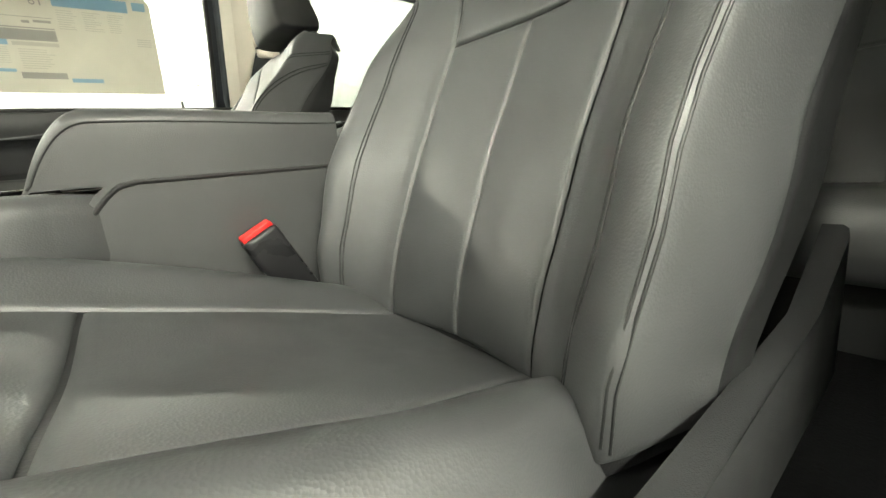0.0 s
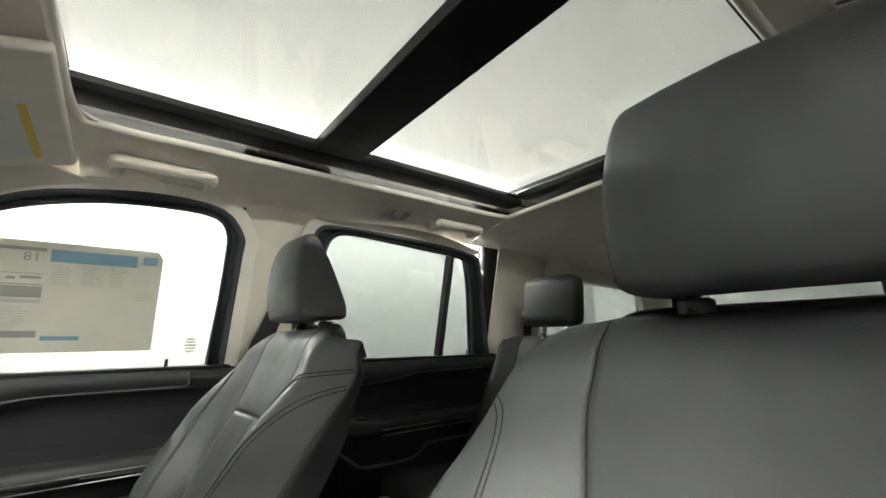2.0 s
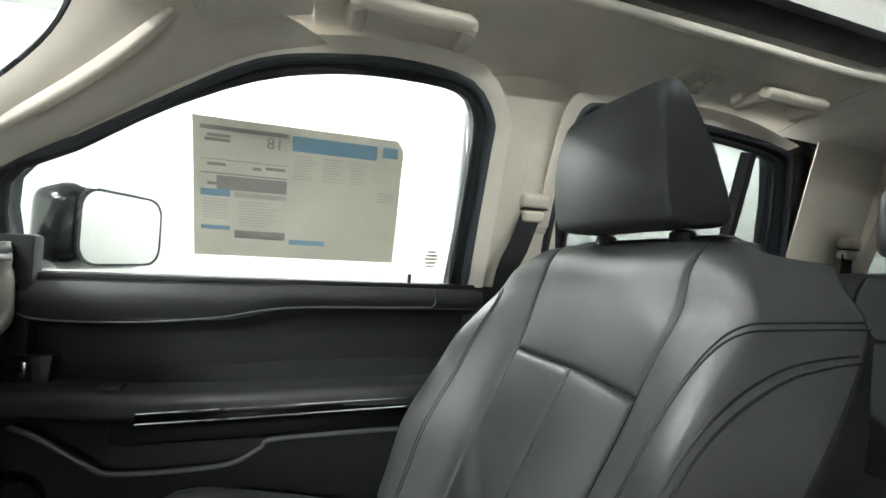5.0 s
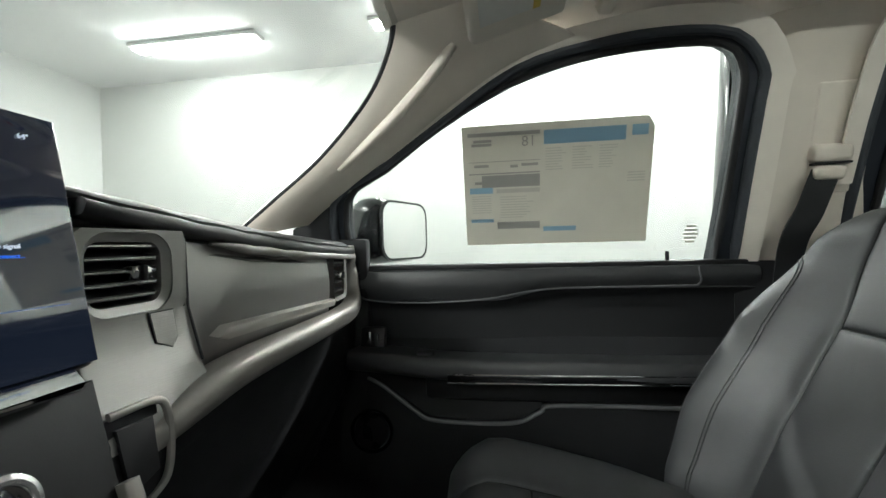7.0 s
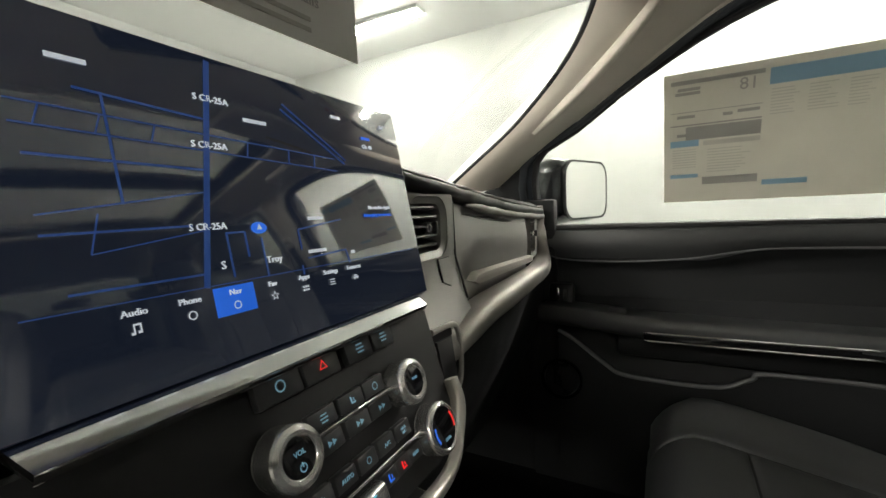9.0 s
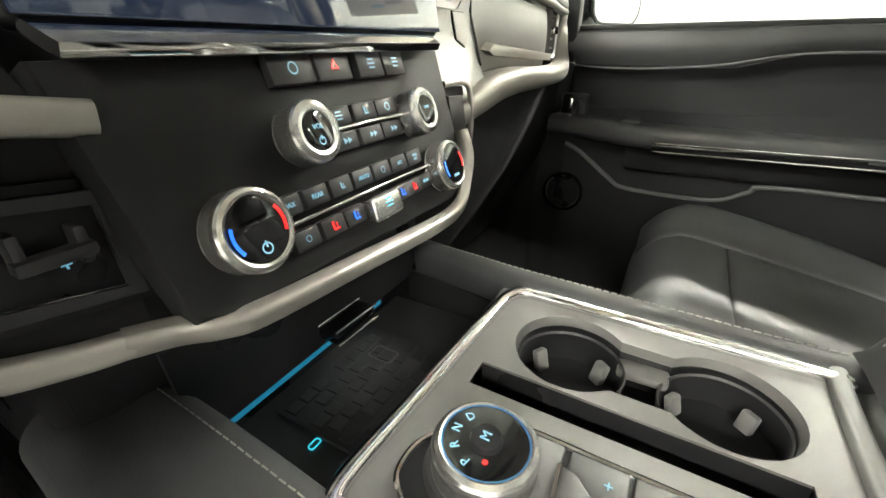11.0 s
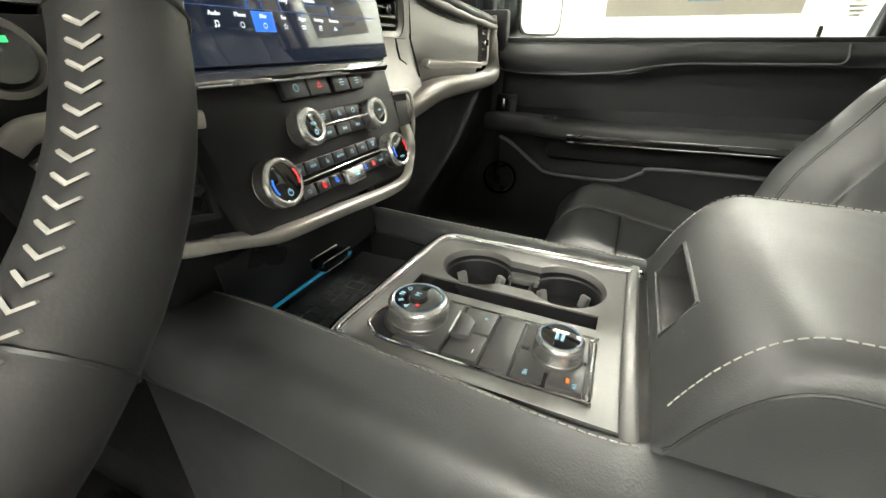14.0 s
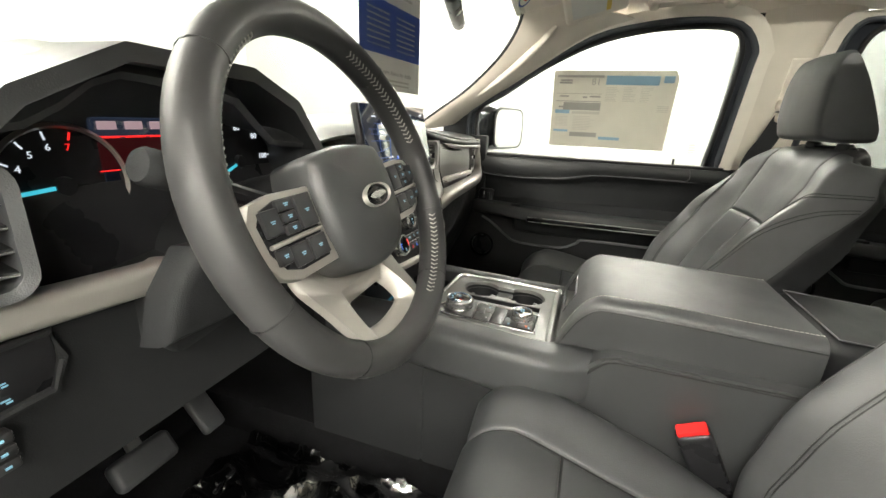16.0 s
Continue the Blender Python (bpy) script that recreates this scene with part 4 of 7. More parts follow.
# second row captain chairs and third row, seen over the front seats
def rear_front(u, v):
    """A squarer backrest than the front seats have."""
    a = abs(u)
    y = back_line(v) + (0.040 - 0.022 * v) * sstep(a, 0.55, 0.82) - 0.066 * sstep(a, 0.88, 1.04) ** 1.4
    z = Z0 + v * (Z1 - Z0)
    if v > 0.90:
        k = 1 - math.sqrt(max(0, 1 - ((v - 0.90) / 0.10) ** 2))
        y -= 0.034 * (1 - sstep(a, 0.85, 1.04)) * k
        z -= 0.016 * sstep(a, 0.85, 1.04) * k
    return (u * interp(v, [(0, 0.245), (0.5, 0.256), (0.9, 0.252), (1, 0.240)]), y, z)


def rear_back(u, v):
    x, y, z = rear_front(u, v)
    return (x * 0.985, min(back_line(v) - 0.098, y - 0.014), z)


def rear_seat(label):
    s = thing("rear_seat", (0, 0, 0), label, "car seat", "rear seats")
    fwd = Vector((0, 1, 0.3))
    nb = numeric_normal(rear_front, fwd)
    us, vs = lin(-1.04, 1.04, 25), lin(0, 1, 19)
    f = under(rear_front, nb, fwd, 0.006)
    shell = join(surf(lambda u, v: f(u, v), us, vs), surf(rear_back, us, vs))
    for side in (-1.04, 1.04):
        shell = join(shell, surf(lambda t, v: Vector(f(side, v)).lerp(Vector(rear_back(side, v)), t), [0, 0.5, 1], vs))
    for v in (0, 1):
        shell = join(shell, surf(lambda t, u: Vector(f(u, v)).lerp(Vector(rear_back(u, v)), t), [0, 0.5, 1], us))
    bmesh.ops.remove_doubles(shell, verts=shell.verts[:], dist=0.0005)
    back = part("backrest", shell, LEATHER_DARK, s, "black leather backrest", 60)
    part("upper_panel", patch(rear_front, nb, -0.55, 0.55, 0.70, 0.985, nu=8, nv=8), LEATHER_DARK, back, sharp=60)
    for a, b in ((-0.55, -0.004), (0.004, 0.55)):
        part("lower_panel", patch(rear_front, nb, a, b, 0.02, 0.69, nu=6, nv=8), LEATHER_DARK, back, sharp=60)
    for k in (1, -1):
        part("bolster", patch(rear_front, nb, k * 0.56, k * 1.036, 0.02, 0.985, nu=8, nv=12), LEATHER_DARK, back, sharp=60)
    # softly squared headrest
    hr = box((0, back_line(1) - 0.035, 1.006), (0.232, 0.095, 0.182), 0.034, 4, pose(0, 0, 0, 5))
    h = part("headrest", hr, LEATHER_DARK, s, "squared black leather headrest")
    for k in (1, -1):
        part("headrest_post", lathe([(0.006, -0.06), (0.006, 0.03)], pose(k * 0.055, back_line(1) - 0.035, 0.905), 10), CHROME, h)
        part("post_collar", lathe([(0, 0.006), (0.012, 0.005), (0.013, -0.01), (0, -0.01)], pose(k * 0.055, back_line(1) - 0.035, 0.888), 14), SMOOTH_BLACK, h)
    # the lighter leather here stands for light falling on the cushion
    part("cushion", box((0, 0.20, 0.40), (0.50, 0.56, 0.14), 0.05, 4, pose(0, 0, 0, 5)), LEATHER, s, "black leather cushion")
    part("base", box((0, 0.15, 0.26), (0.40, 0.40, 0.16), 0.02), PLASTIC, s)
    for k in (1, -1):
        arm = part("armrest", box((k * 0.285, 0.05, 0.58), (0.06, 0.30, 0.065), 0.022, 3, pose(0, 0, 0, 6)), LEATHER_DARK, s, "folding padded armrest")
    return s


r1 = rear_seat("black leather second-row seat with armrests")
copy_thing(r1, pose(-0.482, -1.015, -0.015))
r1.location = (0.482, -1.015, -0.015)


def third_seat():
    s = thing("third_row_seat", (0, 0, 0), "black leather third-row seat back with a low headrest", "car seat", "third row")
    part("backrest", box((0, 0, 0.62), (0.44, 0.14, 0.46), 0.05, 4, pose(0, 0, 0, 14)), LEATHER_DARK, s)
    h = part("headrest", box((0, -0.045, 0.924), (0.25, 0.085, 0.085), 0.032, 4), LEATHER_DARK, s)
    for k in (1, -1):
        part("headrest_post", lathe([(0.006, -0.05), (0.006, 0.02)], pose(k * 0.05, -0.045, 0.865), 10), CHROME, h)
    part("cushion", box((0, 0.25, 0.42), (0.44, 0.46, 0.13), 0.045, 4), LEATHER_DARK, s)
    part("base", box((0, 0.22, 0.28), (0.40, 0.40, 0.18), 0.02), PLASTIC, s)
    return s


t1 = third_seat()
copy_thing(t1, pose(0.0, -2.08, 0))
copy_thing(t1, pose(-0.50, -2.08, 0))
t1.location = (0.50, -2.08, 0)


# belt buckle between driver seat and console
def buckle(x, y, side):
    b = thing("belt_buckle", (x, y, 0.36), "black seat belt buckle with a red button", "seat belt", "belt buckles")
    m = Matrix.Translation((x, y, 0.450)) @ pose(0, 0, 0, -27, side * -4, 0)
    body = box((0, 0, 0), (0.030, 0.048, 0.11), 0.008, 3)
    body.transform(m)
    part("body", body, SMOOTH_BLACK, b)
    red = box((0, 0, 0.054), (0.022, 0.042, 0.012), 0.003)
    red.transform(m)
    part("button", red, RED, b, "red release button")
    stalk = box((0, 0, -0.09), (0.016, 0.032, 0.09), 0.004)
    stalk.transform(m)
    part("stalk", stalk, PLASTIC, b)


buckle(-0.184, 0.076, 1)

# ---------------------------------------------------------------- dashboard
dash = thing("dashboard", (0, 0.8, 0.6), "black soft-touch dashboard with silver trim and vents", "dashboard")


def dash_edge(x):
    """The rear edge of the dash top: y and z along x."""
    y = interp(x, [(-0.80, 0.72), (-0.62, 0.67), (-0.30, 0.67), (-0.16, 0.70), (0.16, 0.684), (0.22, 0.675), (0.30, 0.671), (0.38, 0.674), (0.46, 0.680), (0.60, 0.692), (0.80, 0.705)])
    z = interp(x, [(-0.80, 0.85), (-0.70, 0.868), (-0.60, 0.912), (-0.52, 0.953), (-0.41, 0.943), (-0.335, 0.89), (-0.27, 0.885), (-0.10, 0.893), (0.15, 0.899), (0.22, 0.889), (0.30, 0.879), (0.38, 0.8715), (0.46, 0.8655), (0.54, 0.861), (0.62, 0.8575), (0.72, 0.853), (0.80, 0.850)])
    return y, z


def top_pt(x, v):
    y, z = dash_edge(x)
    yy = y + v * (1.17 - 0.09 * (x / 0.8) ** 2 - y)
    zz = z + (0.872 - z) * sstep(v, 0.25, 1.0) + 0.018 * math.sin(min(1, v * 2.5) * math.pi / 2)
    if v < 0.06:
        zz -= 0.012 * (1 - v / 0.06) ** 2
    return (x, yy, zz)


xs = sorted(set(lin(-0.79, 0.79, 65)))
part("top_pad", surf(top_pt, xs, [0, 0.01, 0.03, 0.06, 0.1, 0.16, 0.25, 0.4, 0.55, 0.7, 0.85, 1], 0.008), VINYL, dash, "grained black upper pad", 60)
# passenger side: recessed ledge, panel, trim line
part("under_pad", sweep([(x, dash_edge(x)[0] + 0.003, dash_edge(x)[1] - 0.018) for x in lin(0.17, 0.785, 24)], round_profile(0.030, 0.014, 0.006, 3)), VINYL, dash, "second padded layer")
part("upper_band", surf(lambda x, v: (x, dash_edge(x)[0] + 0.004 + 0.012 * math.sin(v * math.pi), dash_edge(x)[1] - 0.004 - 0.040 * v), lin(0.16, 0.79, 26), lin(0, 1, 6), 0.004), VINYL, dash)
line = [(x, dash_edge(x)[0] - 0.006, dash_edge(x)[1] - 0.030) for x in lin(0.29, 0.782, 20)]
part("trim_strip", sweep(line, round_profile(0.017, 0.010, 0.004, 3), scale=lambda s: 0.25 + 0.75 * sstep(s, 0, 0.12)), BRUSHED, dash, "grey strip under the pad")


def passenger_panel(u, v):
    x = 0.252 + u * 0.388
    y = 0.683 + 0.026 * u - 0.006 * math.sin(v * math.pi)
    z0 = 0.716 + 0.012 * (1 - u)
    return (x, y, z0 + v * (0.826 + 0.026 * (1 - u) ** 1.5 - z0))


part("fascia", surf(passenger_panel, lin(0, 1, 14), lin(0, 1, 8), 0.012), BRUSHED, dash, "satin grey metal-look fascia panel")
blade = plate([(0.282, 0.664, 0.756), (0.298, 0.664, 0.764), (0.640, 0.690, 0.747), (0.634, 0.690, 0.736), (0.30, 0.664, 0.750)], (0.0, -0.012, -0.002), 0.003)
# lighter than the fascia: the blade's reflection is put into its colour
part("fascia_blade", blade, SILVER, dash, "raised metal-look blade")


def vent(x0, x1, z0, z1, y0, y1, name="air_vent", rim=BRUSHED):
    """An outlet with slats; x0..x1 across, y0 at x0 and y1 at x1."""
    k = lambda x: y0 + (y1 - y0) * (x - x0) / (x1 - x0)
    mid, zc = (x0 + x1) / 2, (z0 + z1) / 2
    mouth = lambda w, h, r, dy: [Vector((mid + p, k(mid + p) + dy, zc + q)) for p, q in rounded(w, h, r)]
    a = part(name, plate(mouth(x1 - x0 + 0.004, z1 - z0 + 0.004, 0.014, 0.05), (0, 0.01, 0)), SMOOTH_BLACK, dash, "air outlet with black slats")
    part("rim", ring(mouth(x1 - x0 + 0.014, z1 - z0 + 0.014, 0.019, -0.003), mouth(x1 - x0, z1 - z0, 0.013, 0.001), (0, 0.055, 0)), rim, a, "rounded metal-look surround")
    n = 5
    for i in range(n):
        z = z0 + (z1 - z0) * (i + 0.5) / n
        sl = part("slat", plate([(x0, k(x0) + 0.006, z), (x1, k(x1) + 0.006, z), (x1, k(x1) + 0.034, z + 0.006), (x0, k(x0) + 0.034, z + 0.006)], (0, 0, 0.0036)), PLASTIC, a)
        part("slat_edge", box(((x0 + x1) / 2, (k(x0) + k(x1)) / 2 + 0.0045, z + 0.0018), (x1 - x0, 0.0016, 0.0016), 0.0, 2, pose(0, 0, 0, 0, 0, math.degrees(math.atan2(k(x1) - k(x0), x1 - x0)))), KNURL, sl, "thin bright edge")
    xm = x0 + (x1 - x0) * 0.66
    part("knob", box((xm, k(xm) + 0.002, (z0 + z1) / 2), (0.020, 0.014, 0.012), 0.004), CHROME, a, "small chrome vent knob")
    part("knob_grip", box((xm - 0.002, k(xm) - 0.006, (z0 + z1) / 2), (0.005, 0.006, 0.014), 0.002), SMOOTH_BLACK, a)


vent(0.662, 0.748, 0.744, 0.828, 0.692, 0.704)
vent(0.162, 0.231, 0.800, 0.852, 0.668, 0.668)
vent(-0.238, -0.178, 0.800, 0.852, 0.668, 0.668)
# left rim darkened by material to offset the strong west light on it
vent(-0.715, -0.622, 0.790, 0.872, 0.665, 0.650, rim=PLASTIC_GREY)

# silver rail under the fascia, from the door round the stack
rail = cr([(0.782, 0.706, 0.845), (0.788, 0.703, 0.80), (0.780, 0.698, 0.750), (0.745, 0.688, 0.722), (0.66, 0.676, 0.712), (0.50, 0.662, 0.714), (0.37, 0.648, 0.719), (0.30, 0.646, 0.718), (0.25, 0.647, 0.712), (0.20, 0.650, 0.700), (0.155, 0.655, 0.686)], 7)
part("rail", sweep(rail, round_profile(0.044, 0.031, 0.013, 5), scale=lambda s: 0.52 + 0.48 * sstep(s, 0.08, 0.42) - 0.22 * sstep(s, 0.80, 1.0)), SILVER, dash, "satin silver rail")
railL = cr([(-0.80, 0.675, 0.770), (-0.66, 0.672, 0.768), (-0.53, 0.668, 0.762), (-0.507, 0.680, 0.760)], 7)
part("rail", sweep(railL, round_profile(0.030, 0.028, 0.010, 4)), SILVER, dash, "satin silver rail")
bezel_y = lambda z: 0.664 - 0.022 * min(1.15, max(0.0, (0.7915 - z) / 0.07)) ** 1.6
mouth = [Vector((0.1965 + p, 0.664, 0.826 + q)) for p, q in rounded(0.083, 0.067, 0.022)]
edge = []
for p in mouth:
    dx, dz = p.x - 0.1965, p.z - 0.826
    k = min((0.058 if dx > 0 else 0.047) / max(1e-6, abs(dx)), (0.036 if dz > 0 else 0.0345) / max(1e-6, abs(dz)))
    edge.append(Vector((0.1965 + dx * k, 0.664, 0.826 + dz * k)))


def lower_bezel(x, w):
    """The curl below the outlet, front side for w up to 1 and back side beyond."""
    t = w if w <= 1 else 2 - w
    z = 0.7915 - t * (0.7915 - interp(x, [(0.148, 0.684), (0.21, 0.704), (0.2545, 0.714)]))
    return (x, bezel_y(z) + (0.0 if w <= 1 else 0.012), z)


part("side_bezel", join(ring(edge, mouth, (0, 0.012, 0)), surf(lower_bezel, lin(0.148, 0.2545, 12), lin(0, 1, 14) + lin(1.0001, 2, 4))), BRUSHED, dash, "metal-look bezel beside the screen")
part("bezel_seam", tube([(0.2552, 0.664, 0.862), (0.2552, 0.664, 0.790), (0.2552, 0.650, 0.740)], 0.0014, 6), SMOOTH_BLACK, dash)
knee = [(0.211, 0.7905), (0.2355, 0.7905), (0.2355, 0.767), (0.227, 0.7595), (0.2125, 0.766)]
gap_ = [(0.2100, 0.7915), (0.2365, 0.7915), (0.2365, 0.7665), (0.2272, 0.7583), (0.2115, 0.7652)]
part("button_gap", plate([(x, bezel_y(z) - 0.0008, z) for x, z in gap_], (0, 0.006, 0)), SMOOTH_BLACK, dash)
part("glovebox_button", plate([(x, bezel_y(z) - 0.0016, z) for x, z in knee], (0, 0.006, 0), 0.0008), BRUSHED, dash, "metal-look push button")
# lower dash
part("glovebox", surf(lambda x, v: (x, 0.690 + 0.03 * (x - 0.2) + 0.10 * sstep(v, 0, 1) * v, 0.705 - 0.33 * v), lin(0.17, 0.79, 20), lin(0, 1, 12), 0.01), PLASTIC, dash, "black glovebox and lower panel")
part("glovebox_grip", box((0.30, 0.70, 0.655), (0.16, 0.03, 0.022), 0.006, m=pose(0, 0, 0, 0, 0, 6)), PLASTIC, dash)
part("lower_cover", surf(lambda x, v: (x, 0.690 + 0.015 * math.sin(v * 3) + 0.03 * v * v, 0.755 - 0.18 * v), lin(-0.80, -0.23, 20), lin(0, 1, 12), 0.01), PLASTIC, dash, "black knee panel")
part("dash_core", join(box((0.0, 0.90, 0.72), (1.50, 0.34, 0.26), 0.03), box((0, 0.86, 0.66), (0.34, 0.36, 0.40), 0.02)), SMOOTH_BLACK, dash)

# instrument cluster
cl = thing("instrument_cluster", (-0.44, 0.75, 0.86), "lit instrument cluster with two dials and a red display", "instrument cluster")
# backing colour raised to grey to stand for the haze under the hood
part("backing", plate([(-0.635, 0.745, 0.775), (-0.265, 0.745, 0.775), (-0.265, 0.745, 0.87), (-0.30, 0.745, 0.93), (-0.36, 0.745, 0.945), (-0.54, 0.745, 0.945), (-0.635, 0.745, 0.885)], (0, 0.02, 0)), PLASTIC_GREY, cl)
part("shroud", sweep([(-0.645, 0.70, 0.78), (-0.645, 0.70, 0.875), (-0.60, 0.70, 0.918), (-0.52, 0.70, 0.956), (-0.385, 0.70, 0.952), (-0.315, 0.70, 0.922), (-0.272, 0.70, 0.868), (-0.267, 0.70, 0.78)], strap_profile(0.015, 0.09), (0, 1, 0)), VINYL, cl, "black hood lining")


def dial(x, z, r, needle, marks, red_from, start, span):
    m = frame_of((x, 0.742, z), (0, -1, 0))
    d = part("dial", lathe([(0, 0.002), (r, 0.002), (r + 0.002, 0.006), (r + 0.005, 0.006), (r + 0.006, 0)], m, 48), SMOOTH_BLACK, cl, "round black dial")
    part("dial_ring", lathe([(r + 0.001, 0.006), (r + 0.003, 0.009), (r + 0.006, 0.006)], m, 48), SILVER, d, "silver dial ring")
    for i, t in enumerate(marks):
        a = radians(start - span * i / (len(marks) - 1))
        mat = LIT_RED if i >= red_from else LIT_WHITE
        tick = box((0, 0, 0), (0.0014, 0.007, 0.0008))
        tick.transform(m @ Matrix.Translation((math.cos(a) * r * 0.90, math.sin(a) * r * 0.90, 0.0028)) @ Matrix.Rotation(a - math.pi / 2, 4, "Z"))
        part("tick", tick, mat, d)
        part("numeral", writing(t, r * 0.17, m @ Matrix.Translation((math.cos(a) * r * 0.70, math.sin(a) * r * 0.70, 0.003))), mat, d)
    nd = box((r * 0.40, 0, 0), (r * 0.62, 0.0035, 0.001))
    nd.transform(m @ Matrix.Translation((0, 0, 0.005)) @ Matrix.Rotation(radians(needle), 4, "Z"))
    part("needle", nd, LIT_CYAN, d, "lit cyan needle")
    part("needle_hub", lathe([(0, 0.008), (0.008, 0.007), (0.009, 0.002)], m, 20), SMOOTH_BLACK, d)
    return m, d


m1, d1 = dial(-0.539, 0.842, 0.050, 185, ["0", "1", "2", "3", "4", "5", "6", "7"], 7, 250, 175)
dial(-0.334, 0.848, 0.062, 205, ["0", "20", "40", "60", "80", "100", "120"], 99, 215, 250)
part("warning_light", lathe([(0, 0.004), (0.004, 0.004), (0.004, 0)], m1 @ Matrix.Translation((0.018, -0.036, 0)), 16), LIT_RED, d1)
disp = part("display", box((-0.455, 0.742, 0.860), (0.105, 0.004, 0.085), 0.004), SCREEN, cl, "colour display between the dials")
part("display_band", box((-0.455, 0.7385, 0.868), (0.100, 0.002, 0.030)), LIT_DIMRED, disp, "dark red message band")
fm = lambda x, z: frame_of((x, 0.7365, z), (0, -1, 0))
part("readout", writing("0", 0.017, fm(-0.455, 0.863)), LIT_RED, disp)
part("readout", writing("0", 0.013, fm(-0.455, 0.842)), LIT_WHITE, disp)
for k in range(4):
    part("icon", box((-0.494 + 0.026 * k, 0.7385, 0.895), (0.018, 0.002, 0.008), 0.0009), LIT_PALE, disp)
    part("icon", box((-0.494 + 0.026 * k, 0.7385, 0.884), (0.020, 0.002, 0.002)), LIT_RED, disp)
part("line", box((-0.455, 0.7385, 0.8845), (0.104, 0.0022, 0.0009)), LIT_RED, disp)
part("line", box((-0.455, 0.7385, 0.852), (0.104, 0.0022, 0.0009)), LIT_RED, disp)

# ---------------------------------------------------------------- centre screen
SN = Vector((0, -1, 0.18)).normalized()
SU = Vector((0, 0.18, 1)).normalized()
SC = Vector((0.002, 0.656, 0.852))


def on_screen(a, b, off=0.0):
    """A pose on the display: a across, b up, in metres from its middle."""
    c = SC + Vector((1, 0, 0)) * a + SU * b + SN * off
    return frame_of(c, SN)


scr = thing("touch_screen", (0, 0.65, 0.76), "wide black touch screen showing a blue navigation map", "touch screen")
SW, SH = 0.290, 0.172
body = box((0, 0, 0), (SW, SH, 0.016), 0.006, 3)
body.transform(on_screen(0, 0, -0.008))
part("housing", body, SMOOTH_BLACK, scr)
face = box((0, 0, 0), (SW - 0.006, SH - 0.006, 0.002), 0.0008)
face.transform(on_screen(0, 0, 0.0012))
disp = part("display", face, SCREEN, scr, "dark blue glowing map display")


def lit_line(a, b, w, mat, off=0.0026):
    a, b = Vector((*a, 0)), Vector((*b, 0))
    d = b - a
    bx = box((0, 0, 0), (d.length, w, 0.0004))
    mid = (a + b) / 2
    bx.transform(on_screen(mid.x, mid.y, off) @ Matrix.Rotation(math.atan2(d.y, d.x), 4, "Z"))
    part("map_line", bx, mat, disp)


def lit_text(t, a, b, size, mat=LIT_WHITE):
    part("caption", writing(t, size, on_screen(a, b, 0.0026)), mat, disp)


lit_line((-0.036, 0.080), (-0.061, -0.043), 0.0030, SCREEN_ROUTE)
# side streets of the map
for p, q in (((-0.122, 0.041), (0.052, 0.033)), ((-0.122, 0.032), (0.052, 0.024)), ((-0.112, 0.0405), (-0.115, 0.0317)), ((-0.092, 0.0396), (-0.095, 0.0308)), ((-0.070, 0.0386), (-0.073, 0.0298)),
             ((-0.020, 0.0363), (-0.022, 0.0274)), ((0.010, 0.0349), (0.008, 0.026)), ((0.032, 0.0339), (0.030, 0.025)), ((-0.120, -0.004), (-0.053, 0.006)), ((-0.105, -0.021), (-0.057, -0.014)), ((-0.105, -0.021), (-0.100, -0.004))):
    lit_line(p, q, 0.0006, SCREEN_ROUTE)
for a, b in (((-0.12, 0.020), (-0.05, 0.018)), ((-0.12, -0.012), (-0.062, -0.0112)), ((-0.115, -0.036), (-0.06, -0.036)), ((-0.045, -0.016), (-0.045, -0.040)), ((-0.045, -0.016), (-0.034, -0.016)), ((-0.034, -0.016), (-0.034, -0.030)), ((0.004, -0.017), (0.045, -0.012)), ((0.004, -0.017), (0.004, -0.030)), ((0.008, -0.036), (0.044, -0.034)), ((-0.024, -0.020), (-0.024, -0.043)), ((0.044, -0.034), (0.046, -0.044)), ((0.002, -0.040), (0.002, -0.046)), ((-0.10, 0.050), (-0.045, 0.046)), ((-0.09, 0.050), (-0.09, 0.0)), ((0.01, 0.062), (0.062, 0.030)), ((0.012, 0.066), (0.064, 0.033))):
    lit_line(a, b, 0.0010, SCREEN_ROUTE)
for a, b in ((-0.038, 0.0579), (-0.044, 0.0316), (-0.054, -0.0122)):
    lit_text("S CR-25A", a, b, 0.0050)
lit_text("64°", 0.121, 0.0671, 0.0048)
lit_text("Ch. 48", 0.094, 0.0467, 0.0046)
lit_text("No satellite signal", 0.094, -0.0040, 0.0040)
lit_text("Attempting to connect...", 0.091, -0.0100, 0.0038, SCREEN_BLUE)
lit_text("Troy", -0.018, -0.0335, 0.0055)
lit_text("S", -0.050, -0.0330, 0.0060)
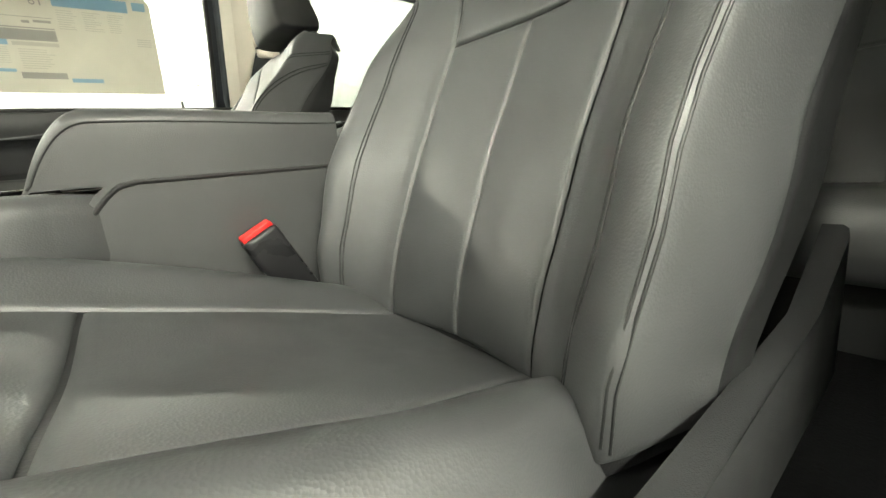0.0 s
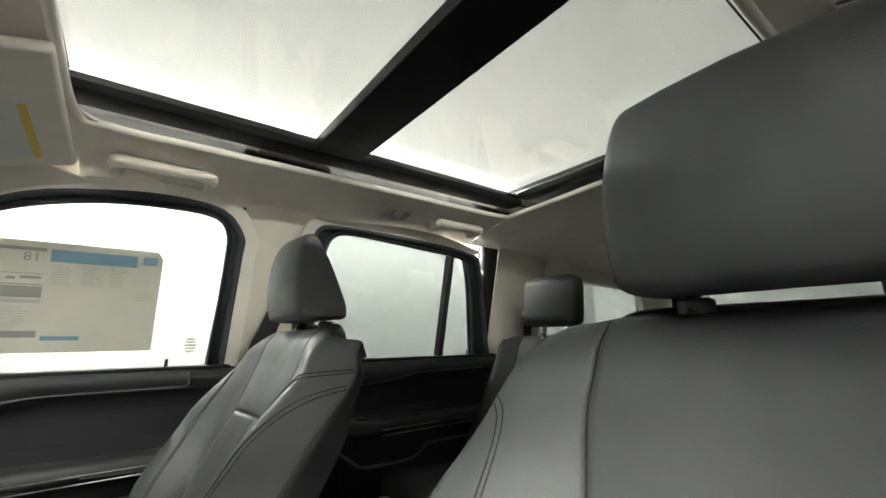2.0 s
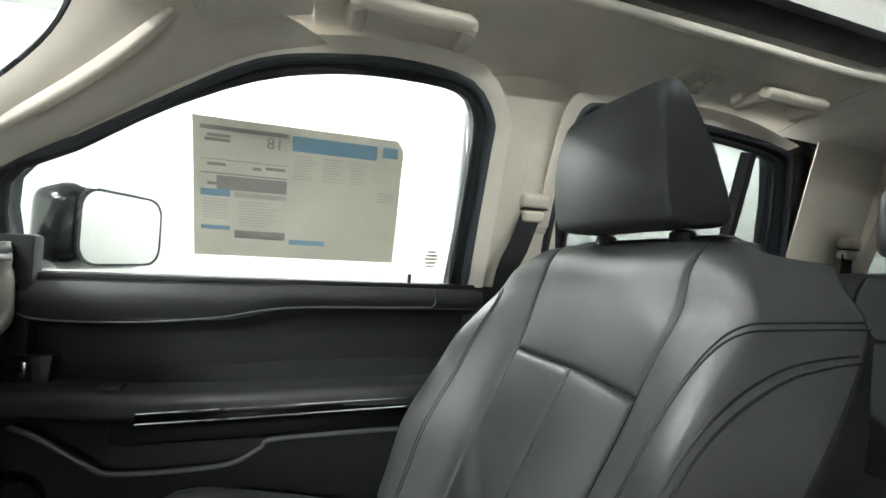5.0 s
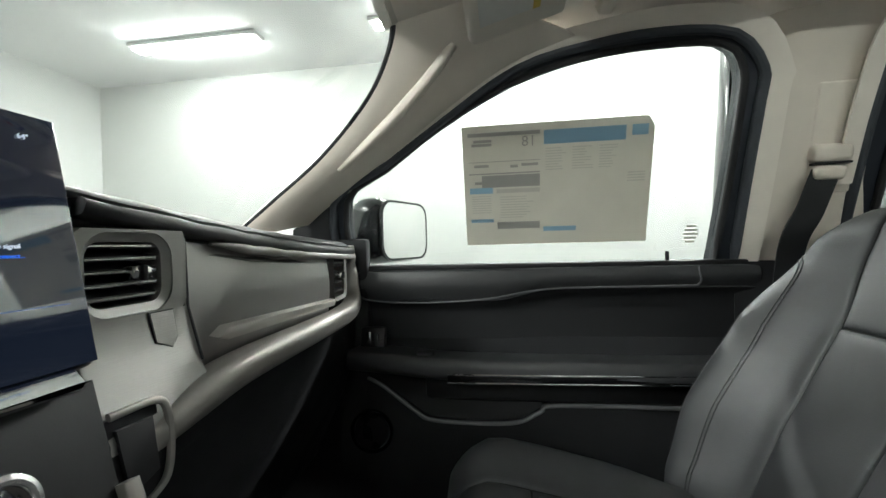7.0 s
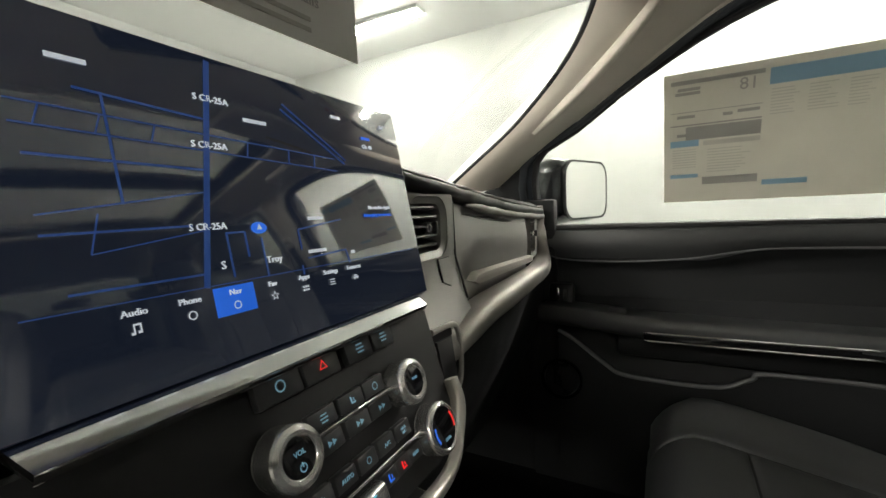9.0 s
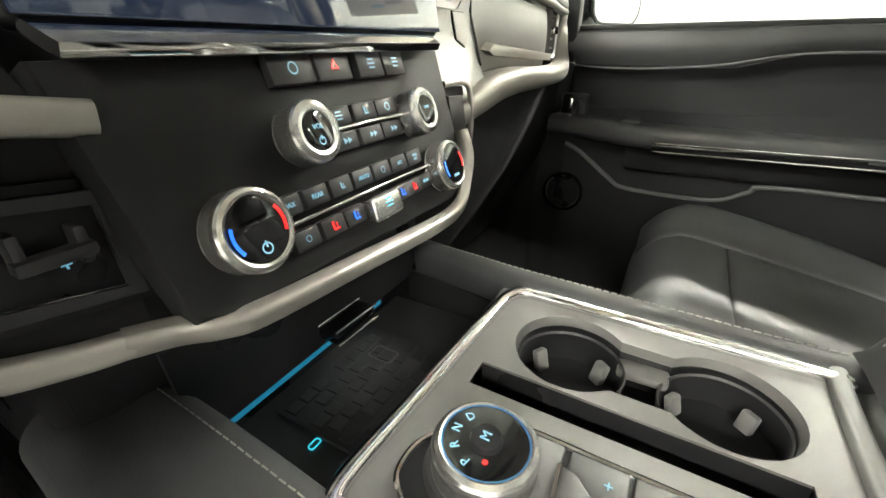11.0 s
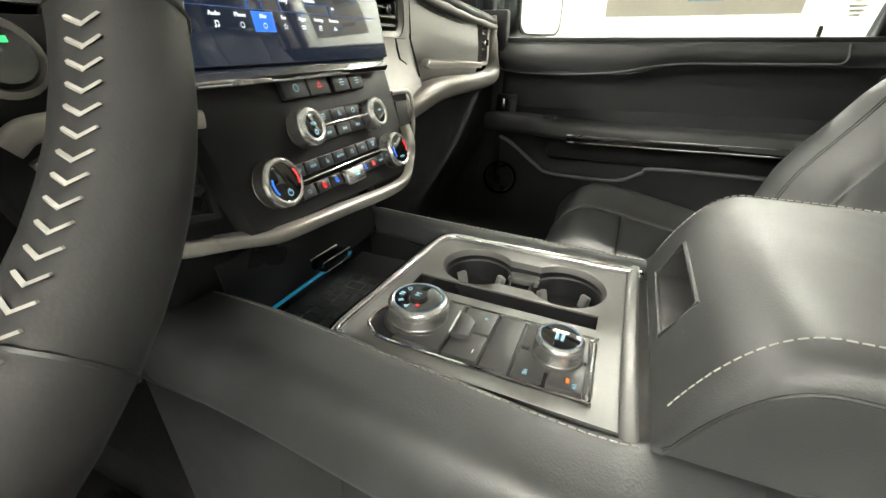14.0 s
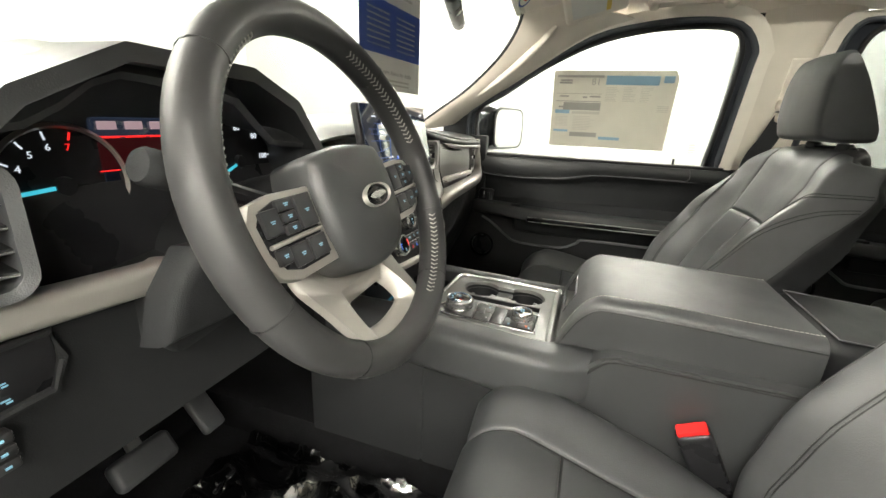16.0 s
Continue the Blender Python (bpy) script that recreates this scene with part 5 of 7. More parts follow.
for i, t in enumerate(("Audio", "Phone", "Nav", "Fav", "Apps", "Settings", "Features")):
    a = -0.0945 + 0.0238 * i
    if t == "Nav":
        nb_ = box((0, 0, 0), (0.0232, 0.0150, 0.0004))
        nb_.transform(on_screen(a, -0.0515, 0.0024))
        part("active_tile", nb_, SCREEN_BLUE, disp, "bright blue active menu tile")
    part("caption", writing(t, 0.0043, on_screen(a, -0.0475, 0.003)), LIT_WHITE, disp)
    dot = lambda x, y, w, h: box((0, 0, 0), (w, h, 0.0003), m=on_screen(a + x, -0.0545 + y, 0.003))
    if t == "Settings":
        ic = join(*[dot(0, 0.0016 - 0.0016 * k, 0.0045, 0.0006) for k in range(3)])
    elif t == "Apps":
        ic = join(*[dot(0.0018 * (k % 3 - 1), 0.0010 - 0.0020 * (k // 3), 0.0012, 0.0012) for k in range(6)])
    elif t == "Features":
        ic = join(dot(0, -0.0006, 0.0052, 0.0012), dot(0, 0.0008, 0.0030, 0.0010), dot(-0.0016, -0.0016, 0.0010, 0.0008), dot(0.0016, -0.0016, 0.0010, 0.0008))
    elif t == "Fav":
        star = [((0.0028 if k % 2 == 0 else 0.0012) * math.sin(k * math.pi / 5), (0.0028 if k % 2 == 0 else 0.0012) * math.cos(k * math.pi / 5)) for k in range(10)]
        ic = ring([on_screen(a + x, -0.0545 + y, 0.003).translation for x, y in star], [on_screen(a + x * 0.72, -0.0545 + y * 0.72, 0.003).translation for x, y in star], on_screen(a, -0.0545, 0.003).to_3x3() @ Vector((0, 0, 0.0003)))
    elif t == "Audio":
        ic = join(dot(-0.0012, 0, 0.0005, 0.0040), dot(0.0014, 0.0004, 0.0005, 0.0040), dot(0.0001, 0.0019, 0.0030, 0.0008), dot(-0.0018, -0.0018, 0.0014, 0.0011), dot(0.0008, -0.0014, 0.0014, 0.0011))
    else:
        ic = lathe([(0.0016, 0), (0.0022, 0)], on_screen(a, -0.0545, 0.003), 16)
    part("menu_icon", ic, LIT_WHITE, disp)
mk_ = lathe([(0, 0), (0.0046, 0)], on_screen(-0.0245, -0.0143, 0.0029) @ Matrix.Diagonal((1.15, 0.75, 1, 1)), 24)
part("position_marker", mk_, SCREEN_BLUE, disp, "round blue position marker")
part("position_arrow", lathe([(0, 0), (0.0022, 0)], on_screen(-0.0245, -0.0143, 0.0033) @ Matrix.Rotation(radians(90), 4, "Z"), 3), LIT_WHITE, disp)
for a, b, w in ((0.062, 0.066, 0.010), (0.021, -0.0102, 0.014), (0.017, -0.0320, 0.016), (-0.10, 0.062, 0.014), (-0.012, 0.050, 0.016), (0.051, -0.0365, 0.004)):
    lit_line((a - w / 2, b), (a + w / 2, b), 0.0022, LIT_WHITE)
for a, b, w in ((0.094, 0.0538, 0.011),):
    lit_line((a - w / 2, b), (a + w / 2, b), 0.0022, SCREEN_BLUE)
lit_line((-0.13, -0.0425), (0.13, -0.0425), 0.0005, SCREEN_ROUTE)
# silver lip below the display
part("lip", plate([(-0.138, 0.643, 0.770), (0.130, 0.643, 0.770), (0.126, 0.629, 0.762), (-0.134, 0.629, 0.762)], (0, 0.003, -0.006), 0.0015), CHROME, scr, "bright chrome lip")

# ---------------------------------------------------------------- control stack
ST = Vector((0, -1, 0.33)).normalized()


def on_stack(x, z, off=0.0):
    y = 0.618 + (z - 0.682) * 0.33 + 0.10 * x * x
    return frame_of(Vector((x, y, z)) + ST * off, ST)


stack = thing("control_panel", (0, 0.62, 0.64), "black audio and climate control panel with silver knobs", "control panel")
outline = [(-0.128, 0.650), (-0.110, 0.647), (0.100, 0.638), (0.125, 0.644), (0.140, 0.672), (0.146, 0.757), (-0.140, 0.757), (-0.132, 0.68)]
part("face", plate([on_stack(x, z, -0.02).translation for x, z in outline], ST * 0.02, 0.003), STACK_FACE, stack, "matt black face plate")
part("rail", sweep(cr([(-0.150, 0.630, 0.647), (-0.132, 0.624, 0.644), (-0.116, 0.612, 0.642), (-0.098, 0.605, 0.641), (-0.034, 0.600, 0.638), (0.060, 0.597, 0.631), (0.105, 0.600, 0.632), (0.128, 0.606, 0.644), (0.140, 0.610, 0.668), (0.142, 0.618, 0.690)], 7), round_profile(0.011, 0.013, 0.0035, 4), (0, -0.3, 1)), SILVER, stack, "satin silver rail round the foot")


def button(x, z, w, h, mat=BUTTON, tilt=0.0):
    b = box((0, 0, 0), (w - 0.0012, h - 0.0012, 0.006), 0.0012, 2)
    b.transform(on_stack(x, z, 0.002) @ Matrix.Rotation(tilt, 4, "Z"))
    return part("button", b, mat, stack)


def icon(x, z, kind, mat, s=0.006, parent=None, base=None, label=""):
    m = (base or on_stack(x, z, 0.0056))
    s *= 0.78
    if kind == "bars":
        bm = join(*[box((0, (k - 1) * s * 0.45, 0), (s * (1.3 - 0.3 * abs(k - 1)), s * 0.16, 0.0004)) for k in range(3)])
    elif kind == "tri":
        bm = lathe([(s * 0.45, 0), (s * 0.7, 0)], Matrix.Rotation(radians(90), 4, "Z"), 3)
    elif kind == "ring":
        bm = lathe([(s * 0.45, 0), (s * 0.6, 0)], Matrix.Identity(4), 20)
    elif kind == "arrows":
        bm = join(lathe([(0, 0), (s * 0.5, 0)], Matrix.Translation((-s * 0.35, 0, 0)), 3), lathe([(0, 0), (s * 0.5, 0)], Matrix.Translation((s * 0.45, 0, 0)), 3))
    elif kind == "seat":
        bm = join(box((-s * 0.25, s * 0.1, 0), (s * 0.22, s * 0.9, 0.0004)), box((s * 0.1, -s * 0.35, 0), (s * 0.8, s * 0.2, 0.0004)), box((s * 0.25, s * 0.1, 0), (s * 0.12, s * 0.4, 0.0004)))
    elif kind == "power":
        bm = join(lathe([(s * 0.42, 0), (s * 0.58, 0)], Matrix.Identity(4), 20), box((0, s * 0.4, 0), (s * 0.14, s * 0.6, 0.0006)))
    else:
        bm = writing(kind, s, Matrix.Identity(4), 0.0002)
    bm.transform(m)
    part("symbol", bm, mat, parent or stack, label)


# top row
for x0, w, kind, mat in ((-0.030, 0.033, "ring", LIT_ICE), (0.003, 0.031, "tri", LIT_RED), (0.039, 0.028, "bars", LIT_ICE), (0.067, 0.026, "bars", LIT_ICE)):
    b = button(x0, 0.7480, w, 0.018)
    icon(x0, 0.7480, kind, mat, 0.0075, b)
# audio rows
for z, xs_, kinds in ((0.7205, (-0.008, 0.018, 0.042), ("bars", "seat", "ring")), (0.7060, (-0.008, 0.018, 0.042), ("arrows", "arrows", "arrows"))):
    for x0, kd in zip(xs_, kinds):
        b = button(x0, z, 0.024, 0.0125)
        icon(x0, z, kd, LIT_ICE, 0.006, b)
for z, a, bb in ((0.7135, -0.030, 0.065), (0.674, -0.080, 0.075)):
    ln = box((0, 0, 0), (bb - a, 0.0022, 0.004), 0.0008)
    ln.transform(on_stack((a + bb) / 2, z, 0.0045))
    part("divider", ln, CHROME, stack, "thin chrome divider")
# climate rows
for i, kd in enumerate(("MAX", "REAR", "seat", "AUTO", "ring", "A/C", "MAX\nA/C")):
    x0 = -0.066 + 0.0205 * i
    b = button(x0, 0.6830, 0.0195, 0.0125)
    icon(x0, 0.6830, kd, LIT_ICE, 0.0048 if len(kd) < 5 else 0.0036, b)
for x0, kd, mat in ((-0.062, "ring", LIT_ICE), (-0.041, "seat", LIT_RED), (-0.022, "seat", SCREEN_BLUE), (0.030, "seat", SCREEN_BLUE), (0.046, "seat", LIT_RED), (0.062, "REAR", LIT_ICE)):
    b = button(x0, 0.664, 0.0195, 0.0125)
    icon(x0, 0.664, kd, mat, 0.007 if kd == "seat" else 0.0042, b)
flap = box((0, 0, 0), (0.030, 0.016, 0.012), 0.003, 3)
flap.transform(on_stack(0.004, 0.662, 0.006))
fl = part("fan_paddle", flap, KNURL, stack, "silver fan speed paddle")
icon(0, 0, "bars", LIT_CYAN, 0.007, fl, on_stack(0.004, 0.664, 0.0124))


def knob(m, r, h, parent, name, label, grip=60, face=0.82):
    """A turning knob: knurled side, bright bevel, black face."""
    bm = bmesh.new()
    n = grip * 2
    rows = []
    knurl = [(0.985, 0.16 + 0.065 * i, 0.030 * (1 if i % 2 else -1)) for i in range(8)]
    for i, (kr, kh, amp) in enumerate([(0.92, 0, 0), (0.985, 0.04, 0), (1.0, 0.10, 0), (0.985, 0.14, 0)] + knurl + [(0.985, 0.66, 0), (1.0, 0.69, 0), (1.01, 0.75, 0), (0.995, 0.85, 0), (0.95, 0.93, 0), (0.5 * face + 0.46, 1.0, 0), (face + 0.02, 0.985, 0), (face - 0.02, 0.95, 0)]):
        rr, hh = r * kr, h * kh
        rows.append([bm.verts.new(((rr * (1 - amp * (k % 2 - 0.5))) * math.cos(2 * math.pi * k / n), (rr * (1 - amp * (k % 2 - 0.5))) * math.sin(2 * math.pi * k / n), hh)) for k in range(n)])
    for a, b in zip(rows, rows[1:]):
        for k in range(n):
            l = (k + 1) % n
            bm.faces.new((a[k], a[l], b[l], b[k]))
    bm.transform(m)
    kb = part(name, bm, KNURL, parent, label, 14)
    part("knob_face", lathe([(0, h * 0.96), (r * face * 0.85, h * 0.965), (r * (face + 0.01), h * 0.945)], m, 40), GLOSS_BLACK, kb, "gloss black face")
    return kb


def arc(m, r0, r1, a0, a1, h, mat, parent):
    part("lit_arc", surf(lambda a, r: m @ Vector((r * math.cos(radians(a)), r * math.sin(radians(a)), h)), lin(a0, a1, 10), [r0, r1]), mat, parent)


for x0, z0, r in ((-0.095, 0.6795, 0.0205), (0.090, 0.668, 0.0200)):
    m = on_stack(x0, z0, 0.001)
    h = 0.0175
    kb = knob(m, r, h, stack, "temperature_knob", "round silver temperature knob with black face", 44, 0.80)
    arc(m, r * 0.64, r * 0.73, -20, 35, h * 0.985, LIT_RED, kb)
    arc(m, r * 0.64, r * 0.73, 160, 215, h * 0.985, SCREEN_BLUE, kb)
    icon(0, 0, "power" if x0 < 0 else "DUAL", LIT_ICE, 0.0065 if x0 < 0 else 0.0042, kb, m @ Matrix.Translation((0, -r * 0.45, h * 0.985)))
for x0, z0, t in ((-0.041, 0.7140, "VOL"), (0.070, 0.7115, "TUNE")):
    m = on_stack(x0, z0, 0.001)
    h = 0.0190
    kb = knob(m, 0.0170, h, stack, "audio_knob", "round silver knurled audio knob", 40, 0.64)
    icon(0, 0, t, LIT_ICE, 0.0050 if t == "VOL" else 0.0034, kb, m @ Matrix.Translation((0, 0.002, h * 0.985)))
    if t == "VOL":
        icon(0, 0, "power", LIT_ICE, 0.0052, kb, m @ Matrix.Translation((0, -0.0055, h * 0.985)))
# bracket beside the stack
part("side_grip", sweep(cr([(0.150, 0.640, 0.728), (0.184, 0.636, 0.728), (0.194, 0.634, 0.718), (0.195, 0.632, 0.690), (0.190, 0.632, 0.666), (0.176, 0.634, 0.656)], 6), round_profile(0.006, 0.005, 0.002, 2), (0, -1, 0.1)), SILVER, stack, "silver bracket beside the panel")
part("side_socket", plate([(0.146, 0.640, 0.726), (0.190, 0.640, 0.724), (0.191, 0.636, 0.690), (0.184, 0.634, 0.662), (0.150, 0.630, 0.655)], (0, 0.03, 0), 0.0), SMOOTH_BLACK, stack)
part("socket_lid", plate([(0.152, 0.6385, 0.718), (0.183, 0.6385, 0.716), (0.183, 0.6335, 0.676), (0.155, 0.631, 0.670)], (0, -0.003, 0), 0.001), BUTTON, stack)

# ---------------------------------------------------------------- centre console
con = thing("center_console", (0, 0.3, 0.2), "wide black centre console with cup holders and dials", "center console")


def cz(y):
    return 0.562 + (y - 0.31) * 0.028


def pan(pts, z_off=0.0):
    return [Vector((x, y, cz(y) + z_off)) for x, y in pts]


# body: sides under the panel
part("body", join(box((-0.026, 0.222, 0.36), (0.276, 0.644, 0.34), 0.02, 3), box((-0.0155, 0.655, 0.35), (0.297, 0.25, 0.29), 0.004, 2)), PLASTIC, con, "black console body")
# side pads with stitching
PAD_LINE = cr([(-0.148, 0.72, 0.534), (-0.154, 0.60, 0.538), (-0.164, 0.45, 0.533), (-0.168, 0.34, 0.527), (-0.156, 0.300, 0.524), (-0.136, 0.265, 0.520), (-0.112, 0.235, 0.512)], 8)
part("side_pad", sweep(PAD_LINE, round_profile(0.074, 0.090, 0.024, 6)), LEATHER, con, "stitched leather side pad")
FAR_PAD = cr([(0.150, 0.72, 0.548), (0.138, 0.665, 0.552), (0.122, 0.590, 0.556), (0.113, 0.540, 0.558), (0.110, 0.45, 0.557), (0.110, 0.36, 0.554), (0.112, 0.30, 0.552), (0.118, 0.26, 0.545)], 8)
part("side_pad", sweep(FAR_PAD, round_profile(0.026, 0.036, 0.010, 5)), LEATHER, con, "narrow stitched leather side pad")
part("side_wall", sweep([(p.x + 0.004, p.y, 0.40) for p in FAR_PAD], strap_profile(0.016, 0.27)), PLASTIC, con, "black side wall below the pad")
# panel built as strips round its openings
CUPC = [(0.039, 0.476), (0.039, 0.382)]
CUPR = 0.0365


def box_loop(x0, x1, y0, y1, loop):
    """For each point of a loop, the point on the box border in the same direction."""
    cx, cy = (x0 + x1) / 2, (y0 + y1) / 2
    out = []
    for px, py in loop:
        dx, dy = px - (sum(p[0] for p in loop) / len(loop)), py - (sum(p[1] for p in loop) / len(loop))
        k = min(((x1 - x0) / 2) / max(1e-9, abs(dx)), ((y1 - y0) / 2) / max(1e-9, abs(dy)))
        out.append((cx + dx * k, cy + dy * k))
    for corner in ((x0, y0), (x1, y0), (x1, y1), (x0, y1)):
        i = min(range(len(out)), key=lambda j: (out[j][0] - corner[0]) ** 2 + (out[j][1] - corner[1]) ** 2)
        out[i] = corner
    return out


def rect_loop(x0, x1, y0, y1, n=6):
    a = [(x1, y0 + (y1 - y0) * k / n) for k in range(n)]
    b = [(x1 + (x0 - x1) * k / n, y1) for k in range(n)]
    c = [(x0, y1 + (y0 - y1) * k / n) for k in range(n)]
    d = [(x0 + (x1 - x0) * k / n, y0) for k in range(n)]
    return a + b + c + d


panel_bm = bmesh.new()
# right block with the cup holder well
WR = 0.0398
well = [(CUPC[0][0] + WR * math.cos(radians(a)), CUPC[0][1] + WR * math.sin(radians(a))) for a in lin(-48, 228, 24)]
well += [(CUPC[1][0] + WR * math.cos(radians(a)), CUPC[1][1] + WR * math.sin(radians(a))) for a in lin(132, 408, 24)]
PX0, PX1, PY0, PY1 = -0.130, 0.092, 0.322, 0.548
panel_bm = ring(pan(box_loop(-0.0005, PX1, PY0, PY1, well)), pan(well), (0, 0, -0.008))
slot = rect_loop(-0.0250, -0.0030, 0.347, 0.526)
panel_bm = join(panel_bm, ring(pan(box_loop(-0.040, -0.0005, PY0, PY1, slot)), pan(slot), (0, 0, -0.008)))
panel_bm = join(panel_bm, plate(pan([(PX0, PY0), (-0.040, PY0), (-0.040, PY1), (PX0, PY1)]), (0, 0, -0.008)))
part("top_panel", panel_bm, CONSOLE_PANEL, con, "satin grey console panel", 30)
part("panel_skirt", plate([(-0.1445, 0.300, cz(0.30) - 0.004), (-0.126, 0.300, cz(0.30) - 0.004), (-0.126, 0.552, cz(0.552) - 0.003), (-0.1375, 0.552, cz(0.552) - 0.003)], (0, 0, -0.012)), LEATHER, con, "leather edge beside the panel")
part("rear_ridge", sweep(cr([(PX0 - 0.012, 0.312, cz(0.312) - 0.004), (PX0 - 0.004, 0.318, cz(0.318) + 0.001), (-0.05, 0.3195, cz(0.32) + 0.002), (0.06, 0.3195, cz(0.32) + 0.002), (0.104, 0.318, cz(0.318) + 0.002)], 6), round_profile(0.012, 0.010, 0.0045, 4)), CONSOLE_PANEL, con, "rounded grey rear edge of the panel")
part("rear_trough", surf(lambda x, v: (x, 0.317 - 0.030 * v, 0.559 - 0.006 * math.sin(v * math.pi) + 0.010 * v * v), [-0.136, -0.06, 0.02, 0.112], lin(0, 1, 9), 0.004), CONSOLE_PANEL, con, "grey trough before the armrest")
# slot walls
part("slot_tray", join(ring(pan([(x, y) for x, y in slot], -0.002), pan([((x + 0.014) * 0.92 - 0.014, y) for x, y in slot], -0.035), (0, 0, -0.002)), box((-0.014, 0.4365, cz(0.43) - 0.038), (0.026, 0.184, 0.004))), SMOOTH_BLACK, con, "narrow black card slot")
# cup holders
for c in CUPC:
    m = pose(c[0], c[1], cz(c[1]) - 0.012)
    cup = part("cup_holder", lathe([(CUPR + 0.001, 0.0), (CUPR, -0.002), (CUPR - 0.003, -0.060), (CUPR - 0.006, -0.064), (0, -0.064)], m, 40), SMOOTH_BLACK, con, "deep black cup holder")
    part("cup_rim", lathe([(CUPR - 0.001, -0.001), (CUPR, 0.0010), (CUPR + 0.0010, 0.0)], m, 48), CONSOLE_KEY, cup, "thin grey rim")
    for a in (58, -42):
        t = box((0, 0, 0), (0.007, 0.011, 0.026), 0.002, 2)
        t.transform(m @ Matrix.Rotation(radians(a), 4, "Z") @ Matrix.Translation((CUPR - 0.009, 0, -0.022)) @ Matrix.Rotation(radians(16), 4, "Y"))
        part("grip_tab", t, TAB, cup, "grey rubber grip tab")
wl = [((x - 0.039) * 0.95 + 0.039, (y - 0.429) * 0.972 + 0.429) for x, y in well]
part("well_chamfer", ring(pan(well, -0.0005), pan(wl, -0.007), (0, 0, -0.001)), CONSOLE_PANEL, con)
part("well_wall", ring(pan(wl, -0.007), pan([((x - 0.039) * 0.94 + 0.039, (y - 0.429) * 0.965 + 0.429) for x, y in well], -0.078), (0, 0, -0.001)), SMOOTH_BLACK, con)
part("well_base", plate(pan(wl, -0.078), (0, 0, -0.004)), SMOOTH_BLACK, con)
part("well_bridge", box((0.0605, 0.429, cz(0.429) - 0.016), (0.020, 0.034, 0.008), 0.003), CONSOLE_PANEL, con)
part("well_bridge", box((0.0175, 0.429, cz(0.429) - 0.016), (0.020, 0.034, 0.008), 0.003), CONSOLE_PANEL, con)
# chrome edge: front and right side
edge = cr([(-0.128, 0.538, cz(0.540) + 0.002), (-0.119, 0.549, cz(0.549) + 0.003), (-0.05, 0.546, cz(0.546) + 0.003), (0.05, 0.541, cz(0.541) + 0.003), (0.078, 0.537, cz(0.537) + 0.003), (0.089, 0.526, cz(0.526) + 0.003), (0.091, 0.50, cz(0.50) + 0.003), (0.092, 0.42, cz(0.42) + 0.003), (0.094, 0.325, cz(0.325) + 0.003), (0.092, 0.313, cz(0.313) + 0.002)], 8)
part("chrome_edge", sweep(edge, round_profile(0.010, 0.008, 0.003, 3)), CHROME, con, "bright chrome edge strip")


fr = cr([(-0.043, 0.4821), (-0.043, 0.44), (-0.043, 0.3528), (-0.048, 0.3461), (-0.110, 0.3461), (-0.1155, 0.3509), (-0.1155, 0.44), (-0.1145, 0.5060), (-0.108, 0.5223), (-0.098, 0.530), (-0.078, 0.5290), (-0.060, 0.5156), (-0.046, 0.4984)], 4, True)
part("control_frame", tube([Vector((p.x if hasattr(p, "x") else p[0], p.y, cz(p.y) + 0.002)) for p in [Vector((q[0], q[1], 0)) for q in fr]], 0.0019, 8, True), CHROME, con, "thin chrome frame round the controls")
part("control_base", plate([Vector((p.x, p.y, cz(p.y) + 0.0)) for p in [Vector((q[0], q[1], 0)) for q in fr]], (0, 0, 0.0015)), SMOOTH_BLACK, con)


def key(x0, x1, y0, y1, name="button", mat=CONSOLE_KEY, h=0.005):
    y = (y0 + y1) / 2
    return part(name, box(((x0 + x1) / 2, y, cz(y) + h / 2), (x1 - x0 - 0.0016, y1 - y0 - 0.0016, h), 0.0014, 2), mat, con)


def key_text(t, x, y, size, mat, parent, rot=0, h=0.0056):
    part("symbol", writing(t, size, Matrix.Translation((x, y, cz(y) + h)) @ Matrix.Rotation(radians(rot), 4, "Z"), 0.0002), mat, parent)


key(-0.113, -0.045, 0.4586, 0.5013, "shifter_plate")
b = key(-0.079, -0.045, 0.4270, 0.4572)
key_text("+", -0.058, 0.4361, 0.009, LIT_ICE, b)
b = key(-0.113, -0.080, 0.4270, 0.4572)
key_text("–", -0.102, 0.4342, 0.009, LIT_WHITE, b)
pk = part("brake_switch", plate([Vector((x, y, cz(y) + 0.004)) for x, y in ((-0.092, 0.4567), (-0.060, 0.4586), (-0.062, 0.4505), (-0.070, 0.4423), (-0.090, 0.4414))], (0, 0, 0.005), 0.0015), CONSOLE_KEY, con, "parking brake switch with a chrome edge")
part("chrome_tip", tube([Vector((-0.092, 0.4577, cz(0.45) + 0.008)), Vector((-0.060, 0.4596, cz(0.45) + 0.008))], 0.0016, 6), CHROME, pk)
key(-0.114, -0.044, 0.4031, 0.4261, "blank_plate", CONSOLE_KEY, 0.0042)
b = key(-0.0785, -0.045, 0.3777, 0.4016)
key_text("4L", -0.054, 0.3920, 0.0050, LIT_ICE, b)
b = key(-0.113, -0.080, 0.3777, 0.4016)
key_text("2H", -0.107, 0.3911, 0.0048, LIT_ICE, b)
b = key(-0.0785, -0.045, 0.3489, 0.3762)
b = key(-0.113, -0.080, 0.3489, 0.3762)
key_text("4A", -0.107, 0.3556, 0.0048, LIT_ICE, b)
part("lamp", box((-0.103, 0.3609, cz(0.35) + 0.0055), (0.0045, 0.0022, 0.001)), LIT_ORANGE, b, "small lit orange lamp")


